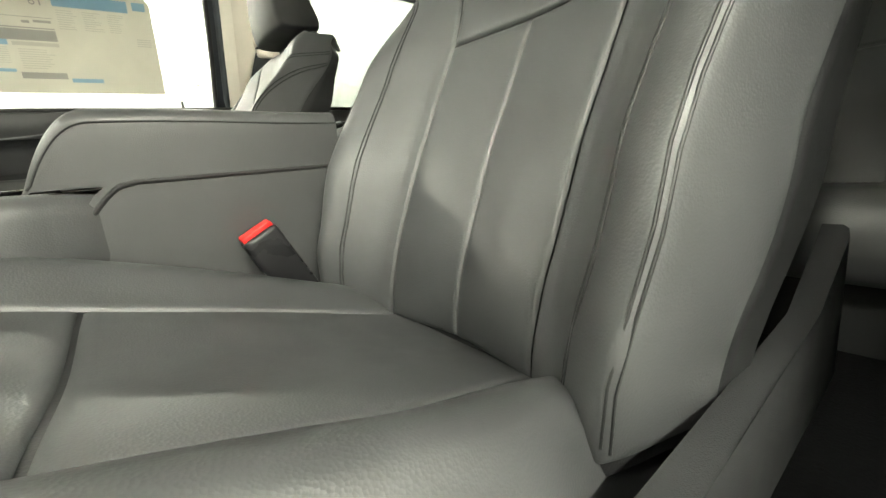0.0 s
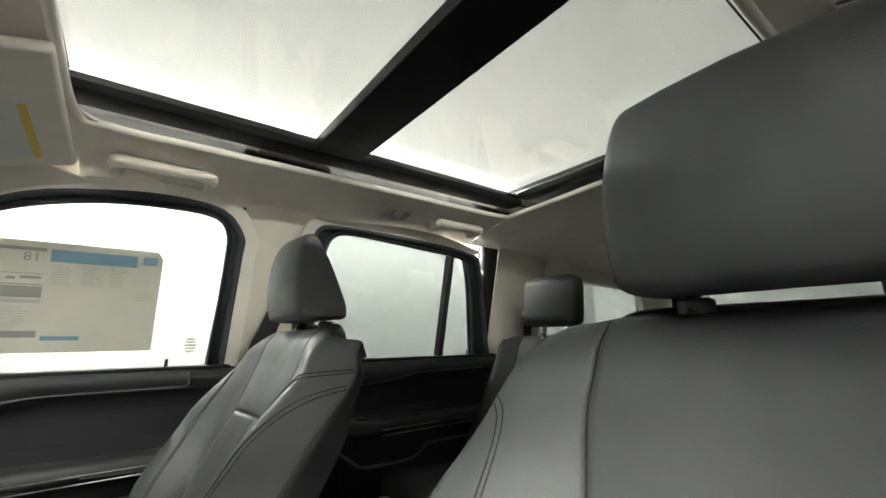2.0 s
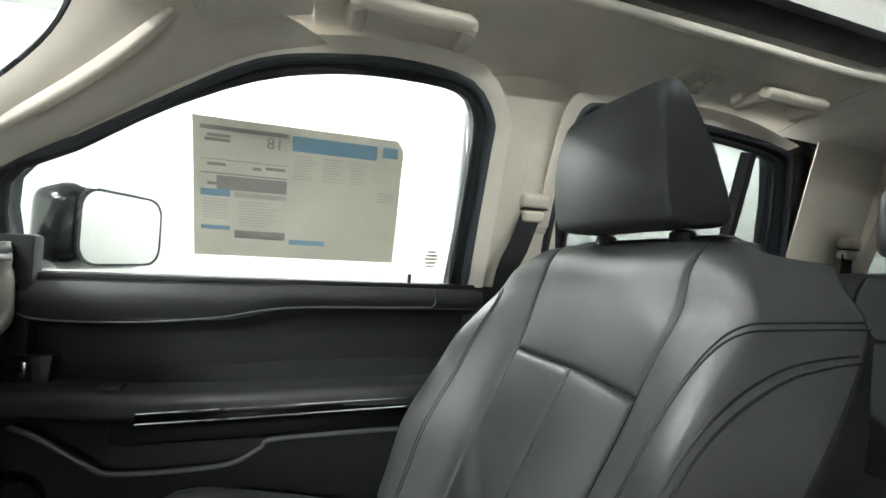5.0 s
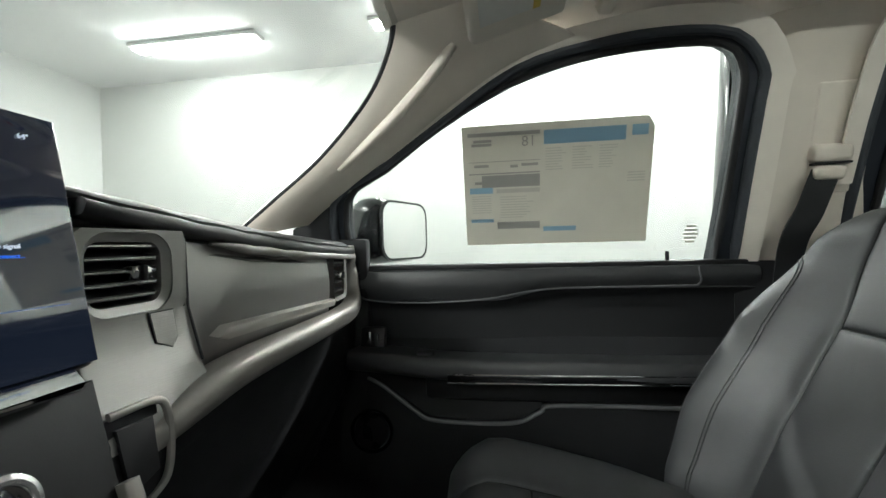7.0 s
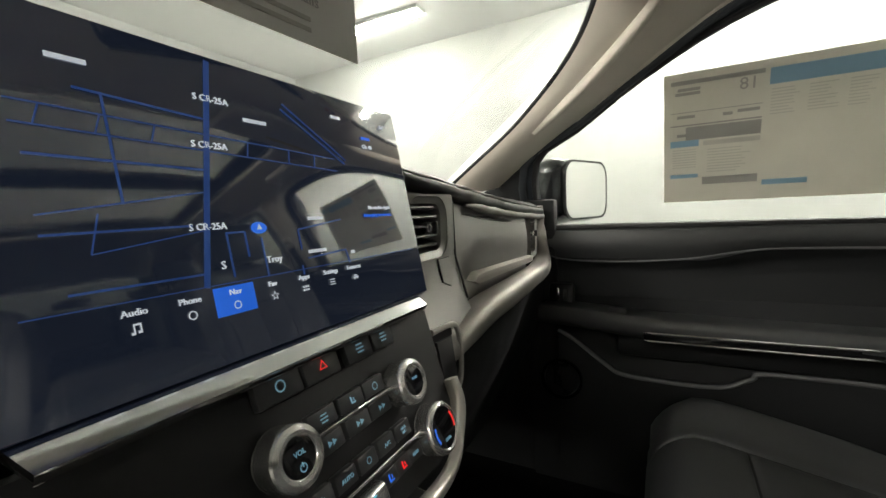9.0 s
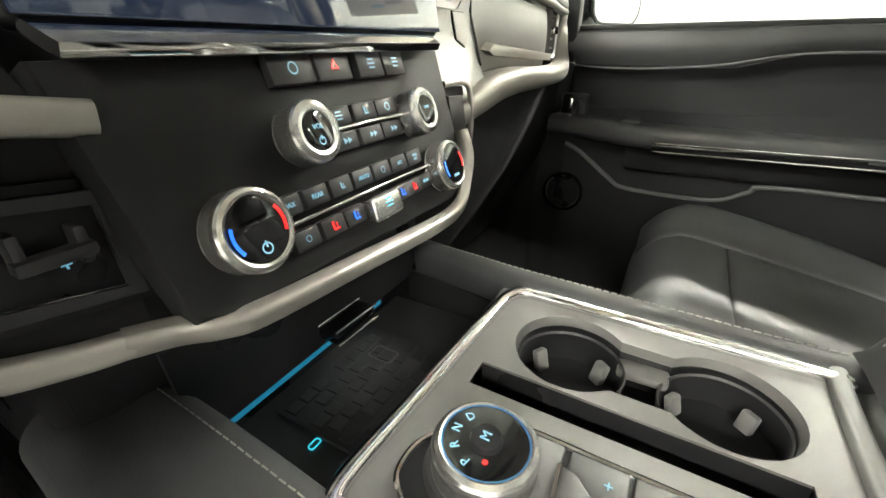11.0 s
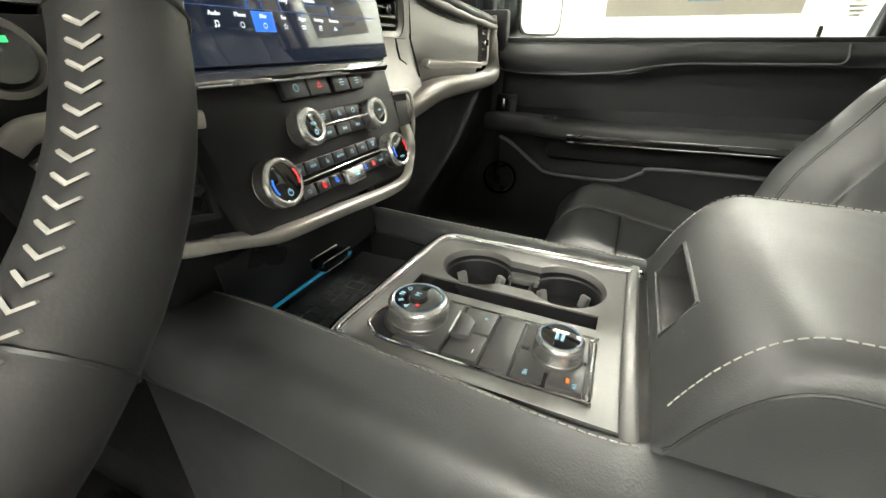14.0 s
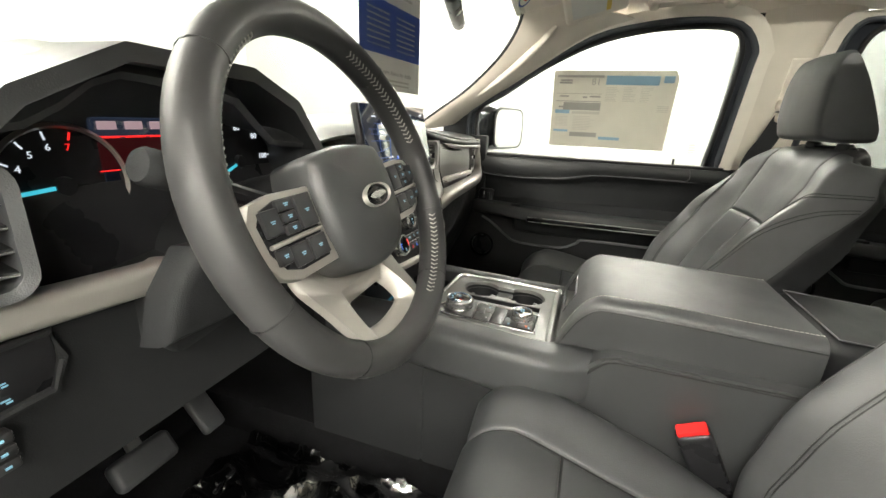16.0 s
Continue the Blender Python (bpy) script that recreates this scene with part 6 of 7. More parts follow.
def rotary(x, y, r, h, name, label):
    m = Matrix.Translation((x, y, cz(y) + 0.002)) @ Matrix.Rotation(radians(2), 4, "X")
    part("skirt", lathe([(r * 1.16, 0.0), (r * 1.08, 0.0035), (r * 0.98, 0.0045), (r * 0.90, 0.0)], m, 48), CONSOLE_KEY, con)
    m = m @ Matrix.Translation((0, 0, 0.0025))
    return m, knob(m, r, h, con, name, label, 70)


r1_, h1_ = 0.0262, 0.0195
m, kb = rotary(-0.077, 0.4931, r1_, h1_, "gear_selector", "large knurled silver rotary gear selector")
part("center_button", lathe([(0, h1_ + 0.002), (r1_ * 0.28, h1_ + 0.002), (r1_ * 0.33, h1_ - 0.002)], m, 28), SMOOTH_BLACK, kb)
part("halo", lathe([(r1_ * 0.79, h1_ * 0.972), (r1_ * 0.82, h1_ * 0.980)], m, 48), LIT_DEEP, kb, "thin blue lit ring")
for i, t in enumerate("PRND"):
    a = radians(165 - 37 * i)
    part("symbol", writing(t, 0.0064, m @ Matrix.Translation((r1_ * 0.58 * math.cos(a), r1_ * 0.58 * math.sin(a), h1_ * 0.985)) @ Matrix.Rotation(a - math.pi / 2, 4, "Z"), 0.0002), LIT_ICE, kb)
part("symbol", writing("M", 0.0070, m @ Matrix.Translation((0, 0, h1_ + 0.0026)) @ Matrix.Rotation(radians(0), 4, "Z"), 0.0002), LIT_ICE, kb)
part("lamp", lathe([(0, 0), (0.0015, 0)], m @ Matrix.Translation((-r1_ * 0.42, -r1_ * 0.16, h1_ * 0.985)), 8), LIT_RED, kb)
r2_, h2_ = 0.0190, 0.0180
m, kb = rotary(-0.076, 0.3729, r2_, h2_, "drive_mode_knob", "knurled silver drive mode knob")
part("halo", lathe([(r2_ * 0.79, h2_ * 0.972), (r2_ * 0.82, h2_ * 0.980)], m, 48), LIT_DEEP, kb, "thin blue lit ring")
for k, t in enumerate(("DRIVE", "MODE")):
    part("symbol", writing(t, 0.0039, m @ Matrix.Translation((0, 0.0021 - 0.0042 * k, h2_ * 0.985)), 0.0002), LIT_ICE, kb)

# stitching along the pad and the armrest
def stitches(path, name, parent, length=0.0044, gap=0.0018, r=0.00055):
    pts = [Vector(p) for p in path]
    d = [0]
    for a, b in zip(pts, pts[1:]):
        d.append(d[-1] + (b - a).length)

    def at(s):
        for i in range(len(d) - 1):
            if s <= d[i + 1]:
                return pts[i].lerp(pts[i + 1], (s - d[i]) / max(1e-9, d[i + 1] - d[i]))
        return pts[-1]
    s = 0
    bms = bmesh.new()
    while s + length < d[-1]:
        a, b = at(s), at(s + length)
        t = (b - a).normalized()
        side = t.cross(Vector((0.2, 0.1, 1))).normalized() * r
        up = side.cross(t).normalized() * r
        va = [bms.verts.new(p) for p in (a + side, a + up, a - side, a - up)]
        vb = [bms.verts.new(p) for p in (b + side, b + up, b - side, b - up)]
        for k in range(4):
            bms.faces.new((va[k], va[(k + 1) % 4], vb[(k + 1) % 4], vb[k]))
        bms.faces.new(va[::-1])
        bms.faces.new(vb)
        s += length + gap
    ob = part(name, bms, THREAD, parent, "pale stitching")
    ob["kind"] = "stuff"
    return ob


def on_pad(x, y):
    """The height of the driver-side pad at a place."""
    near = min(PAD_LINE, key=lambda p: abs(p.y - y))
    e = min(0.0235, max(0.0, abs(x - near.x) - 0.013))
    return near.z + 0.045 - (0.024 - math.sqrt(0.024 ** 2 - e * e))


stitches([Vector((p.x, p.y, on_pad(p.x, p.y) + 0.0006)) for p in cr([(-0.127, 0.70, 0), (-0.133, 0.60, 0), (-0.136, 0.545, 0), (-0.1385, 0.495, 0), (-0.141, 0.45, 0), (-0.143, 0.41, 0), (-0.1455, 0.351, 0), (-0.1445, 0.325, 0), (-0.1425, 0.312, 0)], 8)], "stitching", con)
stitches([(p.x + 0.006, p.y, p.z + 0.0182) for p in FAR_PAD[8:48]], "stitching", con)

# phone tray in front of the panel
part("tray_floor", box((-0.006, 0.620, 0.504), (0.240, 0.150, 0.010), 0.003), PLASTIC_GREY, con, "dark grey phone tray")
part("tray_back", box((0.0, 0.690, 0.575), (0.27, 0.012, 0.09), 0.004), SMOOTH_BLACK, con)
part("tray_step", box((-0.012, 0.551, 0.534), (0.225, 0.006, 0.056), 0.002), SMOOTH_BLACK, con)
mat_ = part("charging_mat", box((-0.010, 0.615, 0.5105), (0.120, 0.100, 0.004), 0.0015), PLASTIC_GREY, con, "ribbed rubber charging mat")
random.seed(5)
for i in range(8):
    for j in range(7):
        w = 0.011
        if (i + j * 2) % 5 == 0:
            continue
        part("mat_rib", box((-0.010 - 0.050 + i * 0.0135 + (j % 2) * 0.004, 0.615 - 0.039 + j * 0.013, 0.5130), (0.0115, 0.0105, 0.0016), 0.0004, 1), MAT_RUBBER, mat_)
part("tray_flap", box((-0.005, 0.643, 0.562), (0.046, 0.020, 0.012), 0.003), GLOSS_BLACK, con, "gloss black tray lid grip")
for gy, gz in ((0.651, 0.5685), (0.633, 0.5685), (0.632, 0.5570)):
    part("flap_trim", tube([(-0.028, gy + 0.001, gz), (0.018, gy - 0.001, gz)], 0.0010, 6), CHROME, con)
part("charge_symbol", ring([Vector((0.020 + x, 0.630 + y, 0.5146)) for x, y in rounded(0.016, 0.024, 0.003)], [Vector((0.020 + x, 0.630 + y, 0.5146)) for x, y in rounded(0.0148, 0.0228, 0.0025)], (0, 0, 0.0004)), TAB, mat_, "pale charging symbol")
part("tray_door", surf(lambda x, v: (x, 0.664 + 0.010 * v, 0.541 + 0.064 * v), [-0.125, 0.0, 0.125], lin(0, 1, 5), 0.004), SMOOTH_BLACK, con, "dark tray door")
part("door_line", tube([(-0.12, 0.6615, 0.542), (0.12, 0.6615, 0.542)], 0.0010, 6), CHROME, con, "thin chrome line")
part("tray_light", box((-0.020, 0.6655, 0.5330), (0.170, 0.0020, 0.0040), 0.0008), LIT_TRAY, con, "blue tray light")
part("tray_light", box((-0.015, 0.5545, 0.5300), (0.170, 0.0020, 0.0030), 0.0008), LIT_TRAY, con, "blue tray light")
part("usb_port", join(ring([Vector((-0.0755 + x, 0.620 + y, 0.5100)) for x, y in rounded(0.010, 0.0055, 0.0022)], [Vector((-0.0755 + x, 0.620 + y, 0.5100)) for x, y in rounded(0.0082, 0.0037, 0.0015)], (0, 0, 0.0006))), LIT_CYAN, con, "blue lit outline of a charging port")

# armrest lid
arm = thing("armrest_box", (0, 0.1, 0.56), "padded black leather armrest lid with pale stitching", "armrest")


def lid_top(t):
    return 0.650 + 0.008 * sstep(t, 0.0, 0.7) - 0.086 * max(0.0, (t - 0.80) / 0.20) ** 2.2


def lid(u, t):
    """A soft loaf: u across from -1 to 1, t along from rear to front."""
    w = 0.134
    y = -0.045 + t * 0.352
    top = lid_top(t)
    a = abs(u)
    x = math.copysign(min(1, a * 1.25) * w, u) if a < 0.8 else math.copysign(w, u)
    z = top
    r = 0.020
    if a < 0.8:
        e = max(0, min(1, a * 1.25) * w - (w - r))
        z = top - (r - math.sqrt(max(0, r * r - e * e)))
    else:
        z = top - r - (a - 0.8) / 0.2 * max(0.0, top - r - 0.572)
    return (x - 0.010, y, max(0.570, z))


NU0, NU1, NT0, NT1 = -0.209, 0.430, 0.938, 0.986
lid_us = [-1, -0.95, -0.9, -0.85, -0.8, -0.795, -0.78, -0.76, -0.74, -0.7, -0.62, -0.5, -0.4, -0.3, NU0, -0.1, 0, 0.1, 0.2, 0.3, 0.37, NU1, 0.5, 0.57, 0.63, 0.7, 0.74, 0.76, 0.78, 0.795, 0.8, 0.85, 0.9, 0.95, 1]
lid_ts = lin(0, 0.7, 10) + [0.74, 0.78, 0.81, 0.83, 0.85, 0.87, 0.89, 0.91, 0.925, NT0, 0.95, 0.962, 0.974, NT1, 1]
lid_bm = surf(lid, lid_us, lid_ts)
lid_bm.faces.ensure_lookup_table()
gone = []
for a in range(len(lid_us) - 1):
    for b in range(len(lid_ts) - 1):
        if NU0 <= lid_us[a] < NU1 and NT0 <= lid_ts[b] < NT1:
            gone.append(lid_bm.faces[a * (len(lid_ts) - 1) + b])
bmesh.ops.delete(lid_bm, geom=gone, context="FACES")
part("lid", lid_bm, VINYL, arm, "soft leather-like lid", 50)
# the recess in the front of the lid: floor, back, cheeks and a rim
na, nb2, nc2, nd = (Vector(lid(u, t)) for u, t in ((NU0, NT1), (NU1, NT1), (NU1, NT0), (NU0, NT0)))
back_y = 0.266
bk = [Vector((na.x, back_y, na.z)), Vector((nb2.x, back_y, nb2.z)), Vector((nc2.x, back_y, nc2.z)), Vector((nd.x, back_y, nd.z))]
nic = bmesh.new()
f_ = [nic.verts.new(p) for p in (na, nb2, nc2, nd)]
g_ = [nic.verts.new(p) for p in bk]
for a in range(4):
    nic.faces.new((f_[a], f_[(a + 1) % 4], g_[(a + 1) % 4], g_[a]))
nic.faces.new(g_)
rp_ = part("rear_display", plate([(-0.098, -0.075, 0.6365), (0.092, -0.075, 0.6365), (0.092, -0.215, 0.6290), (-0.098, -0.215, 0.6290)], (0, 0, 0.004), 0.002), PLASTIC, arm, "black panel behind the lid")
part("panel_edge", tube([(-0.100, -0.073, 0.640), (-0.100, -0.217, 0.632), (0.094, -0.217, 0.632), (0.094, -0.073, 0.640)], 0.0012, 6, True), PIPING, rp_, "thin grey edge")
nch = part("front_niche", nic, CONSOLE_KEY, arm, "grey recess with charging ports")
part("niche_rim", tube([na, nb2, nc2, nd], 0.0022, 8, True), PLASTIC_GREY, nch, "light grey rim")
part("port", lathe([(0.006, 0.004), (0.008, 0.005), (0.0095, 0.004), (0.0095, 0)], frame_of((0.048, 0.267, 0.602), (0, 1, 0)), 24), PLASTIC_GREY, nch, "round power socket")
part("port_hole", lathe([(0, 0.002), (0.006, 0.003)], frame_of((0.048, 0.2675, 0.602), (0, 1, 0)), 20), GLOSS_BLACK, nch)
pt_ = part("port_panel", box((-0.004, 0.2685, 0.603), (0.068, 0.004, 0.030), 0.001), PLASTIC, nch, "ribbed socket cover")
for k in range(12):
    part("rib", box((-0.004, 0.2712, 0.590 + 0.0023 * k), (0.062, 0.0012, 0.0010)), PLASTIC_GREY, pt_)
edge_ts = lin(0, 0.78, 6) + lin(0.81, 0.985, 16)
part("lid_seam", tube([(-0.1435, -0.045 + 0.352 * t, max(0.574, lid_top(t) - 0.017)) for t in edge_ts], 0.0014, 6), LEATHER_DARK, arm)
stitches([(-0.1210, -0.045 + 0.352 * t, lid_top(t) + 0.0002) for t in edge_ts], "stitching", arm)
stitches([(0.1090, -0.045 + 0.352 * t, lid_top(t) + 0.0002) for t in edge_ts], "stitching", arm)
part("lower_box", plate([(-0.169, y, z) for y, z in ((-0.115, 0.20), (-0.115, 0.578), (0.212, 0.581), (0.232, 0.576), (0.249, 0.562), (0.271, 0.530), (0.299, 0.487), (0.330, 0.44), (0.335, 0.20))], (0.302, 0, 0), 0.008, 3), VINYL, arm, "console bin below the lid")
# added dark tube that draws the shade between lid and bin
part("lid_gap_shade", tube(cr([(-0.1692, -0.105, 0.572), (-0.1692, 0.17, 0.573), (-0.1692, 0.215, 0.572), (-0.1692, 0.233, 0.564), (-0.1692, 0.255, 0.540), (-0.1692, 0.281, 0.503)], 6), 0.0028, 8), RUBBER, arm, "dark strip for the shade in the gap under the lid")
part("rear_part", box((-0.004, -0.155, 0.45), (0.262, 0.21, 0.36), 0.03, 3, pose(0, 0, 0, 4)), PLASTIC, arm, "rear end of the console")

# ---------------------------------------------------------------- steering wheel
WC = Vector((-0.416, 0.5255, 0.839))
WA = Vector((0, -1, 0.40)).normalized()
WM0 = frame_of(WC, WA)
WM = WM0 @ Matrix.Rotation(radians(2.5), 4, "Z") @ Matrix.Diagonal((0.945, 0.945, 1, 1))  # the wheel stands slightly turned
R = 0.179


def wp(x, y, z=0.0):
    return WM @ Vector((x, y, z))


sw = thing("steering_wheel", WC, "black leather steering wheel with silver spokes and buttons", "steering wheel")
ringpts = [wp(R * math.cos(radians(a)), R * math.sin(radians(a)) * 0.985, 0.012) for a in lin(0, 360, 73)[:-1]]
rim = sweep(ringpts, [(0.0165 * math.cos(radians(a)), 0.0185 * math.sin(radians(a))) for a in range(0, 360, 24)], WA, True)
part("rim", rim, RIM_LEATHER, sw, "black leather-wrapped rim", 60)
for a in (-22, 202, 45, 135, -125, -55):
    q = [wp((R + 0.0177 * math.cos(t)) * math.cos(radians(a)), (R + 0.0177 * math.cos(t)) * math.sin(radians(a)) * 0.985, 0.012 + 0.0184 * math.sin(t)) for t in lin(0, 2 * math.pi, 17)[:-1]]
    part("rim_seam", tube(q, 0.0008, 5, True, WA), LEATHER_DARK, sw)
# lacing on the inner side: a row of small chevrons
def lacing(a0, a1, n):
    bm = bmesh.new()
    for k in range(n):
        a = radians(a0 + (a1 - a0) * k / (n - 1))
        for s in (1, -1):
            ends = []
            for da, h in ((0.0, 0.0), (0.018, s * 0.0042)):
                phi = radians(34) + h / 0.0185
                rr = R - 0.0180 * math.cos(phi)
                ends.append(wp(rr * math.cos(a + da), rr * math.sin(a + da) * 0.985, 0.012 + 0.0188 * math.sin(phi)))
            t = (ends[1] - ends[0]).normalized()
            q = t.cross(wp(math.cos(a), math.sin(a)) - WC).normalized() * 0.0007
            inw = (WC - ends[0]).normalized() * 0.0005
            va = [bm.verts.new(ends[0] + d) for d in (q, inw, -q, -inw)]
            vb = [bm.verts.new(ends[1] + d) for d in (q, inw, -q, -inw)]
            for m in range(4):
                bm.faces.new((va[m], va[(m + 1) % 4], vb[(m + 1) % 4], vb[m]))
            bm.faces.new(va[::-1])
            bm.faces.new(vb)
    ob = part("lacing", bm, THREAD, sw, "pale grey lacing")
    ob["kind"] = "stuff"


lacing(-68, -26, 20)
lacing(12, 62, 25)
lacing(118, 168, 25)
# hub
hub = [(-0.062, 0.030), (-0.050, 0.042), (0.005, 0.048), (0.060, 0.042), (0.072, 0.030), (0.079, 0.004), (0.077, -0.036), (0.064, -0.066), (0.038, -0.082), (0.006, -0.086), (-0.026, -0.082), (-0.052, -0.066), (-0.065, -0.036), (-0.067, 0.004)]
loop = [Vector((p.x, p.y)) for p in cr([(a, b, 0) for a, b in hub], 4, True)]
bm = bmesh.new()
rows = []
for k, h in ((1.02, -0.030), (1.02, 0.000), (1.0, 0.010), (0.95, 0.017), (0.80, 0.023), (0.5, 0.028), (0.2, 0.030)):
    rows.append([bm.verts.new(wp(p.x * k, p.y * k, h)) for p in loop])
for a, b in zip(rows, rows[1:]):
    for i in range(len(loop)):
        j = (i + 1) % len(loop)
        bm.faces.new((a[i], a[j], b[j], b[i]))
bm.faces.new(rows[-1])
hb = part("hub", bm, VINYL, sw, "padded black hub", 60)
part("badge", join(lathe([(0, 0.0215), (0.020, 0.0210), (0.026, 0.020)], WM @ Matrix.Translation((0, -0.013, 0.013)) @ Matrix.Diagonal((1, 0.42, 1, 1)), 40)), GLOSS_BLACK, hb, "plain dark oval badge")
part("badge_ring", lathe([(0.0235, 0.022), (0.0255, 0.0245), (0.0275, 0.020)], WM @ Matrix.Translation((0, -0.013, 0.0135)) @ Matrix.Diagonal((1, 0.46, 1, 1)), 40), SILVER, hb, "bright oval ring")
part("badge_mark", lathe([(0, 0.0005), (0.0165, 0.0)], WM @ Matrix.Translation((0, -0.013, 0.0368)) @ Matrix.Diagonal((1, 0.22, 1, 1)), 32), KNURL, hb, "plain silver mark")
# side spokes with switches
DX, DY = 0.006, -0.033
for s in (1, -1):
    o = [(s * 0.070, 0.050), (s * 0.120, 0.052), (s * 0.146, 0.048), (s * 0.158, 0.032), (s * 0.156, 0.004), (s * 0.144, -0.016), (s * 0.124, -0.024), (s * 0.066, -0.024)]
    sp = part("spoke", plate([wp(x + DX, y + DY, -0.004) for x, y in o], WA * 0.012, 0.003), SILVER, sw, "satin silver side spoke")
    part("spoke_root", plate([wp(x + DX, y + DY, -0.016) for x, y in ((s * 0.06, 0.040), (s * 0.170, 0.036), (s * 0.170, -0.012), (s * 0.06, -0.020))], WA * 0.012, 0.003), SMOOTH_BLACK, sp)
    base = [(s * 0.080, 0.045), (s * 0.122, 0.046), (s * 0.140, 0.041), (s * 0.148, 0.030), (s * 0.146, 0.006), (s * 0.136, -0.010), (s * 0.120, -0.016), (s * 0.080, -0.016)]
    part("switch_plate", plate([wp(x + DX, y + DY, 0.006) for x, y in base], WA * 0.004, 0.001), SMOOTH_BLACK, sp)
    part("bar", box((0, 0, 0), (0.066, 0.004, 0.006), 0.0015, m=WM @ Matrix.Translation((s * 0.113 + DX, 0.011 + DY, 0.011))), SILVER, sp)
    for x, y, w, h in ((0.092, 0.030, 0.022, 0.030), (0.115, 0.040, 0.020, 0.010), (0.115, 0.0295, 0.018, 0.009), (0.115, 0.0195, 0.018, 0.009), (0.136, 0.029, 0.019, 0.022), (0.093, -0.003, 0.023, 0.020), (0.117, -0.003, 0.021, 0.019), (0.137, 0.001, 0.015, 0.014)):
        b = part("switch", box((0, 0, 0), (w, h, 0.005), 0.0015, m=WM @ Matrix.Translation((s * x + DX, y + DY, 0.0115))), BUTTON, sp)
        sy = join(box((0, 0.0008, 0), (0.0050, 0.0010, 0.0005)), box((0, -0.0008, 0), (0.0032, 0.0010, 0.0005)))
        sy.transform(WM @ Matrix.Translation((s * x + DX, y + DY, 0.0143)))
        part("symbol", sy, LIT_ICE, sp)
# lower spoke: a frame round an opening
def even(half, low):
    """A loop from its top corner, its right side going down, and its lowest middle."""
    return [(-half[0][0], half[0][1])] + half + [(0.0, low)] + [(-x, y) for x, y in half[:0:-1]]


soft = lambda q: q[:2] + [(p.x, p.y) for p in cr([(a, b, 0) for a, b in q[1:] + q[:1]], 4)][1:-1]
lo = soft(even([(0.076, -0.054), (0.084, -0.078), (0.078, -0.110), (0.073, -0.142), (0.057, -0.163)], -0.172))
lm_ = soft(even([(0.043, -0.097), (0.048, -0.101), (0.0535, -0.125), (0.055, -0.146), (0.046, -0.1575)], -0.1645))
li = soft(even([(0.034, -0.115), (0.0385, -0.118), (0.0425, -0.131), (0.0425, -0.143), (0.036, -0.1500)], -0.1545))
dz = lambda y: min(-0.001, -0.040 + (-0.07 - y) * 0.5)
fr_ = join(ring([wp(x + 0.010, y, dz(y)) for x, y in lo], [wp(x + 0.010, y, dz(y) + 0.002) for x, y in lm_], WA * -0.012), ring([wp(x + 0.010, y, dz(y) + 0.0015) for x, y in lm_], [wp(x + 0.010, y, dz(y) - 0.010) for x, y in li], WA * -0.010))
part("lower_spoke", fr_, SILVER, sw, "satin silver lower spoke with an opening", 85)
# column
col = thing("steering_column", (-0.41, 0.62, 0.75), "black steering column shroud with a stalk", "steering column")
part("lower_shroud", plate([(-0.556, 0.655, 0.706), (-0.552, 0.640, 0.760), (-0.530, 0.632, 0.798), (-0.47, 0.615, 0.800), (-0.40, 0.615, 0.74), (-0.42, 0.640, 0.712)], (0.004, -0.035, 0.004), 0.014, 3), PLASTIC, col, "black lower shroud")
part("shroud_body", box((-0.462, 0.705, 0.728), (0.140, 0.12, 0.07), 0.012, 2, pose(0, 0, 0, 8, -8, 0)), PLASTIC, col)
part("shroud", lathe([(0, 0.0), (0.040, 0.0), (0.050, -0.02), (0.058, -0.08), (0.062, -0.20), (0, -0.20)], WM0 @ Matrix.Translation((0, -0.010, -0.030)), 28), PLASTIC, col)
stalk = cr([WM0 @ V(-0.04, 0.010, -0.055), WM0 @ V(-0.085, 0.028, -0.052), WM0 @ V(-0.130, 0.046, -0.046), WM0 @ V(-0.153, 0.053, -0.042)], 6)
part("stalk", tube(stalk, 0.0085, 10), SMOOTH_BLACK, col, "black indicator stalk")
part("stalk_tip", lathe([(0, 0.008), (0.0115, 0.0072), (0.0140, 0.003), (0.0140, -0.016), (0.011, -0.022), (0, -0.024)], frame_of(WM0 @ V(-0.156, 0.054, -0.041), WM0 @ V(-0.170, 0.054, -0.042) - WM0 @ V(-0.085, 0.028, -0.052)), 20), PLASTIC, col, "black end cap")
# start button and lower left switches
stb = thing("start_button", (-0.235, 0.66, 0.77), "round start button with a green light", "button")
mb = frame_of((-0.222, 0.652, 0.780), (0, -1, 0.25))
part("button", lathe([(0, 0.005), (0.014, 0.005), (0.016, 0.002), (0.016, -0.01)], mb, 28), GLOSS_BLACK, stb)
part("ring", lathe([(0.016, 0.0), (0.018, 0.004), (0.021, 0.0)], mb, 28), SILVER, stb)
part("lamp", box((0, 0, 0), (0.010, 0.003, 0.001), m=mb @ Matrix.Translation((0, 0.007, 0.0055))), LIT_GREEN, stb)
bp = thing("brake_controller", (-0.17, 0.64, 0.66), "black trailer brake panel in a silver bracket", "control panel")
part("panel", plate([(-0.212, 0.650, 0.722), (-0.128, 0.650, 0.712), (-0.128, 0.644, 0.655), (-0.200, 0.644, 0.668)], (0, 0.02, 0)), SMOOTH_BLACK, bp)
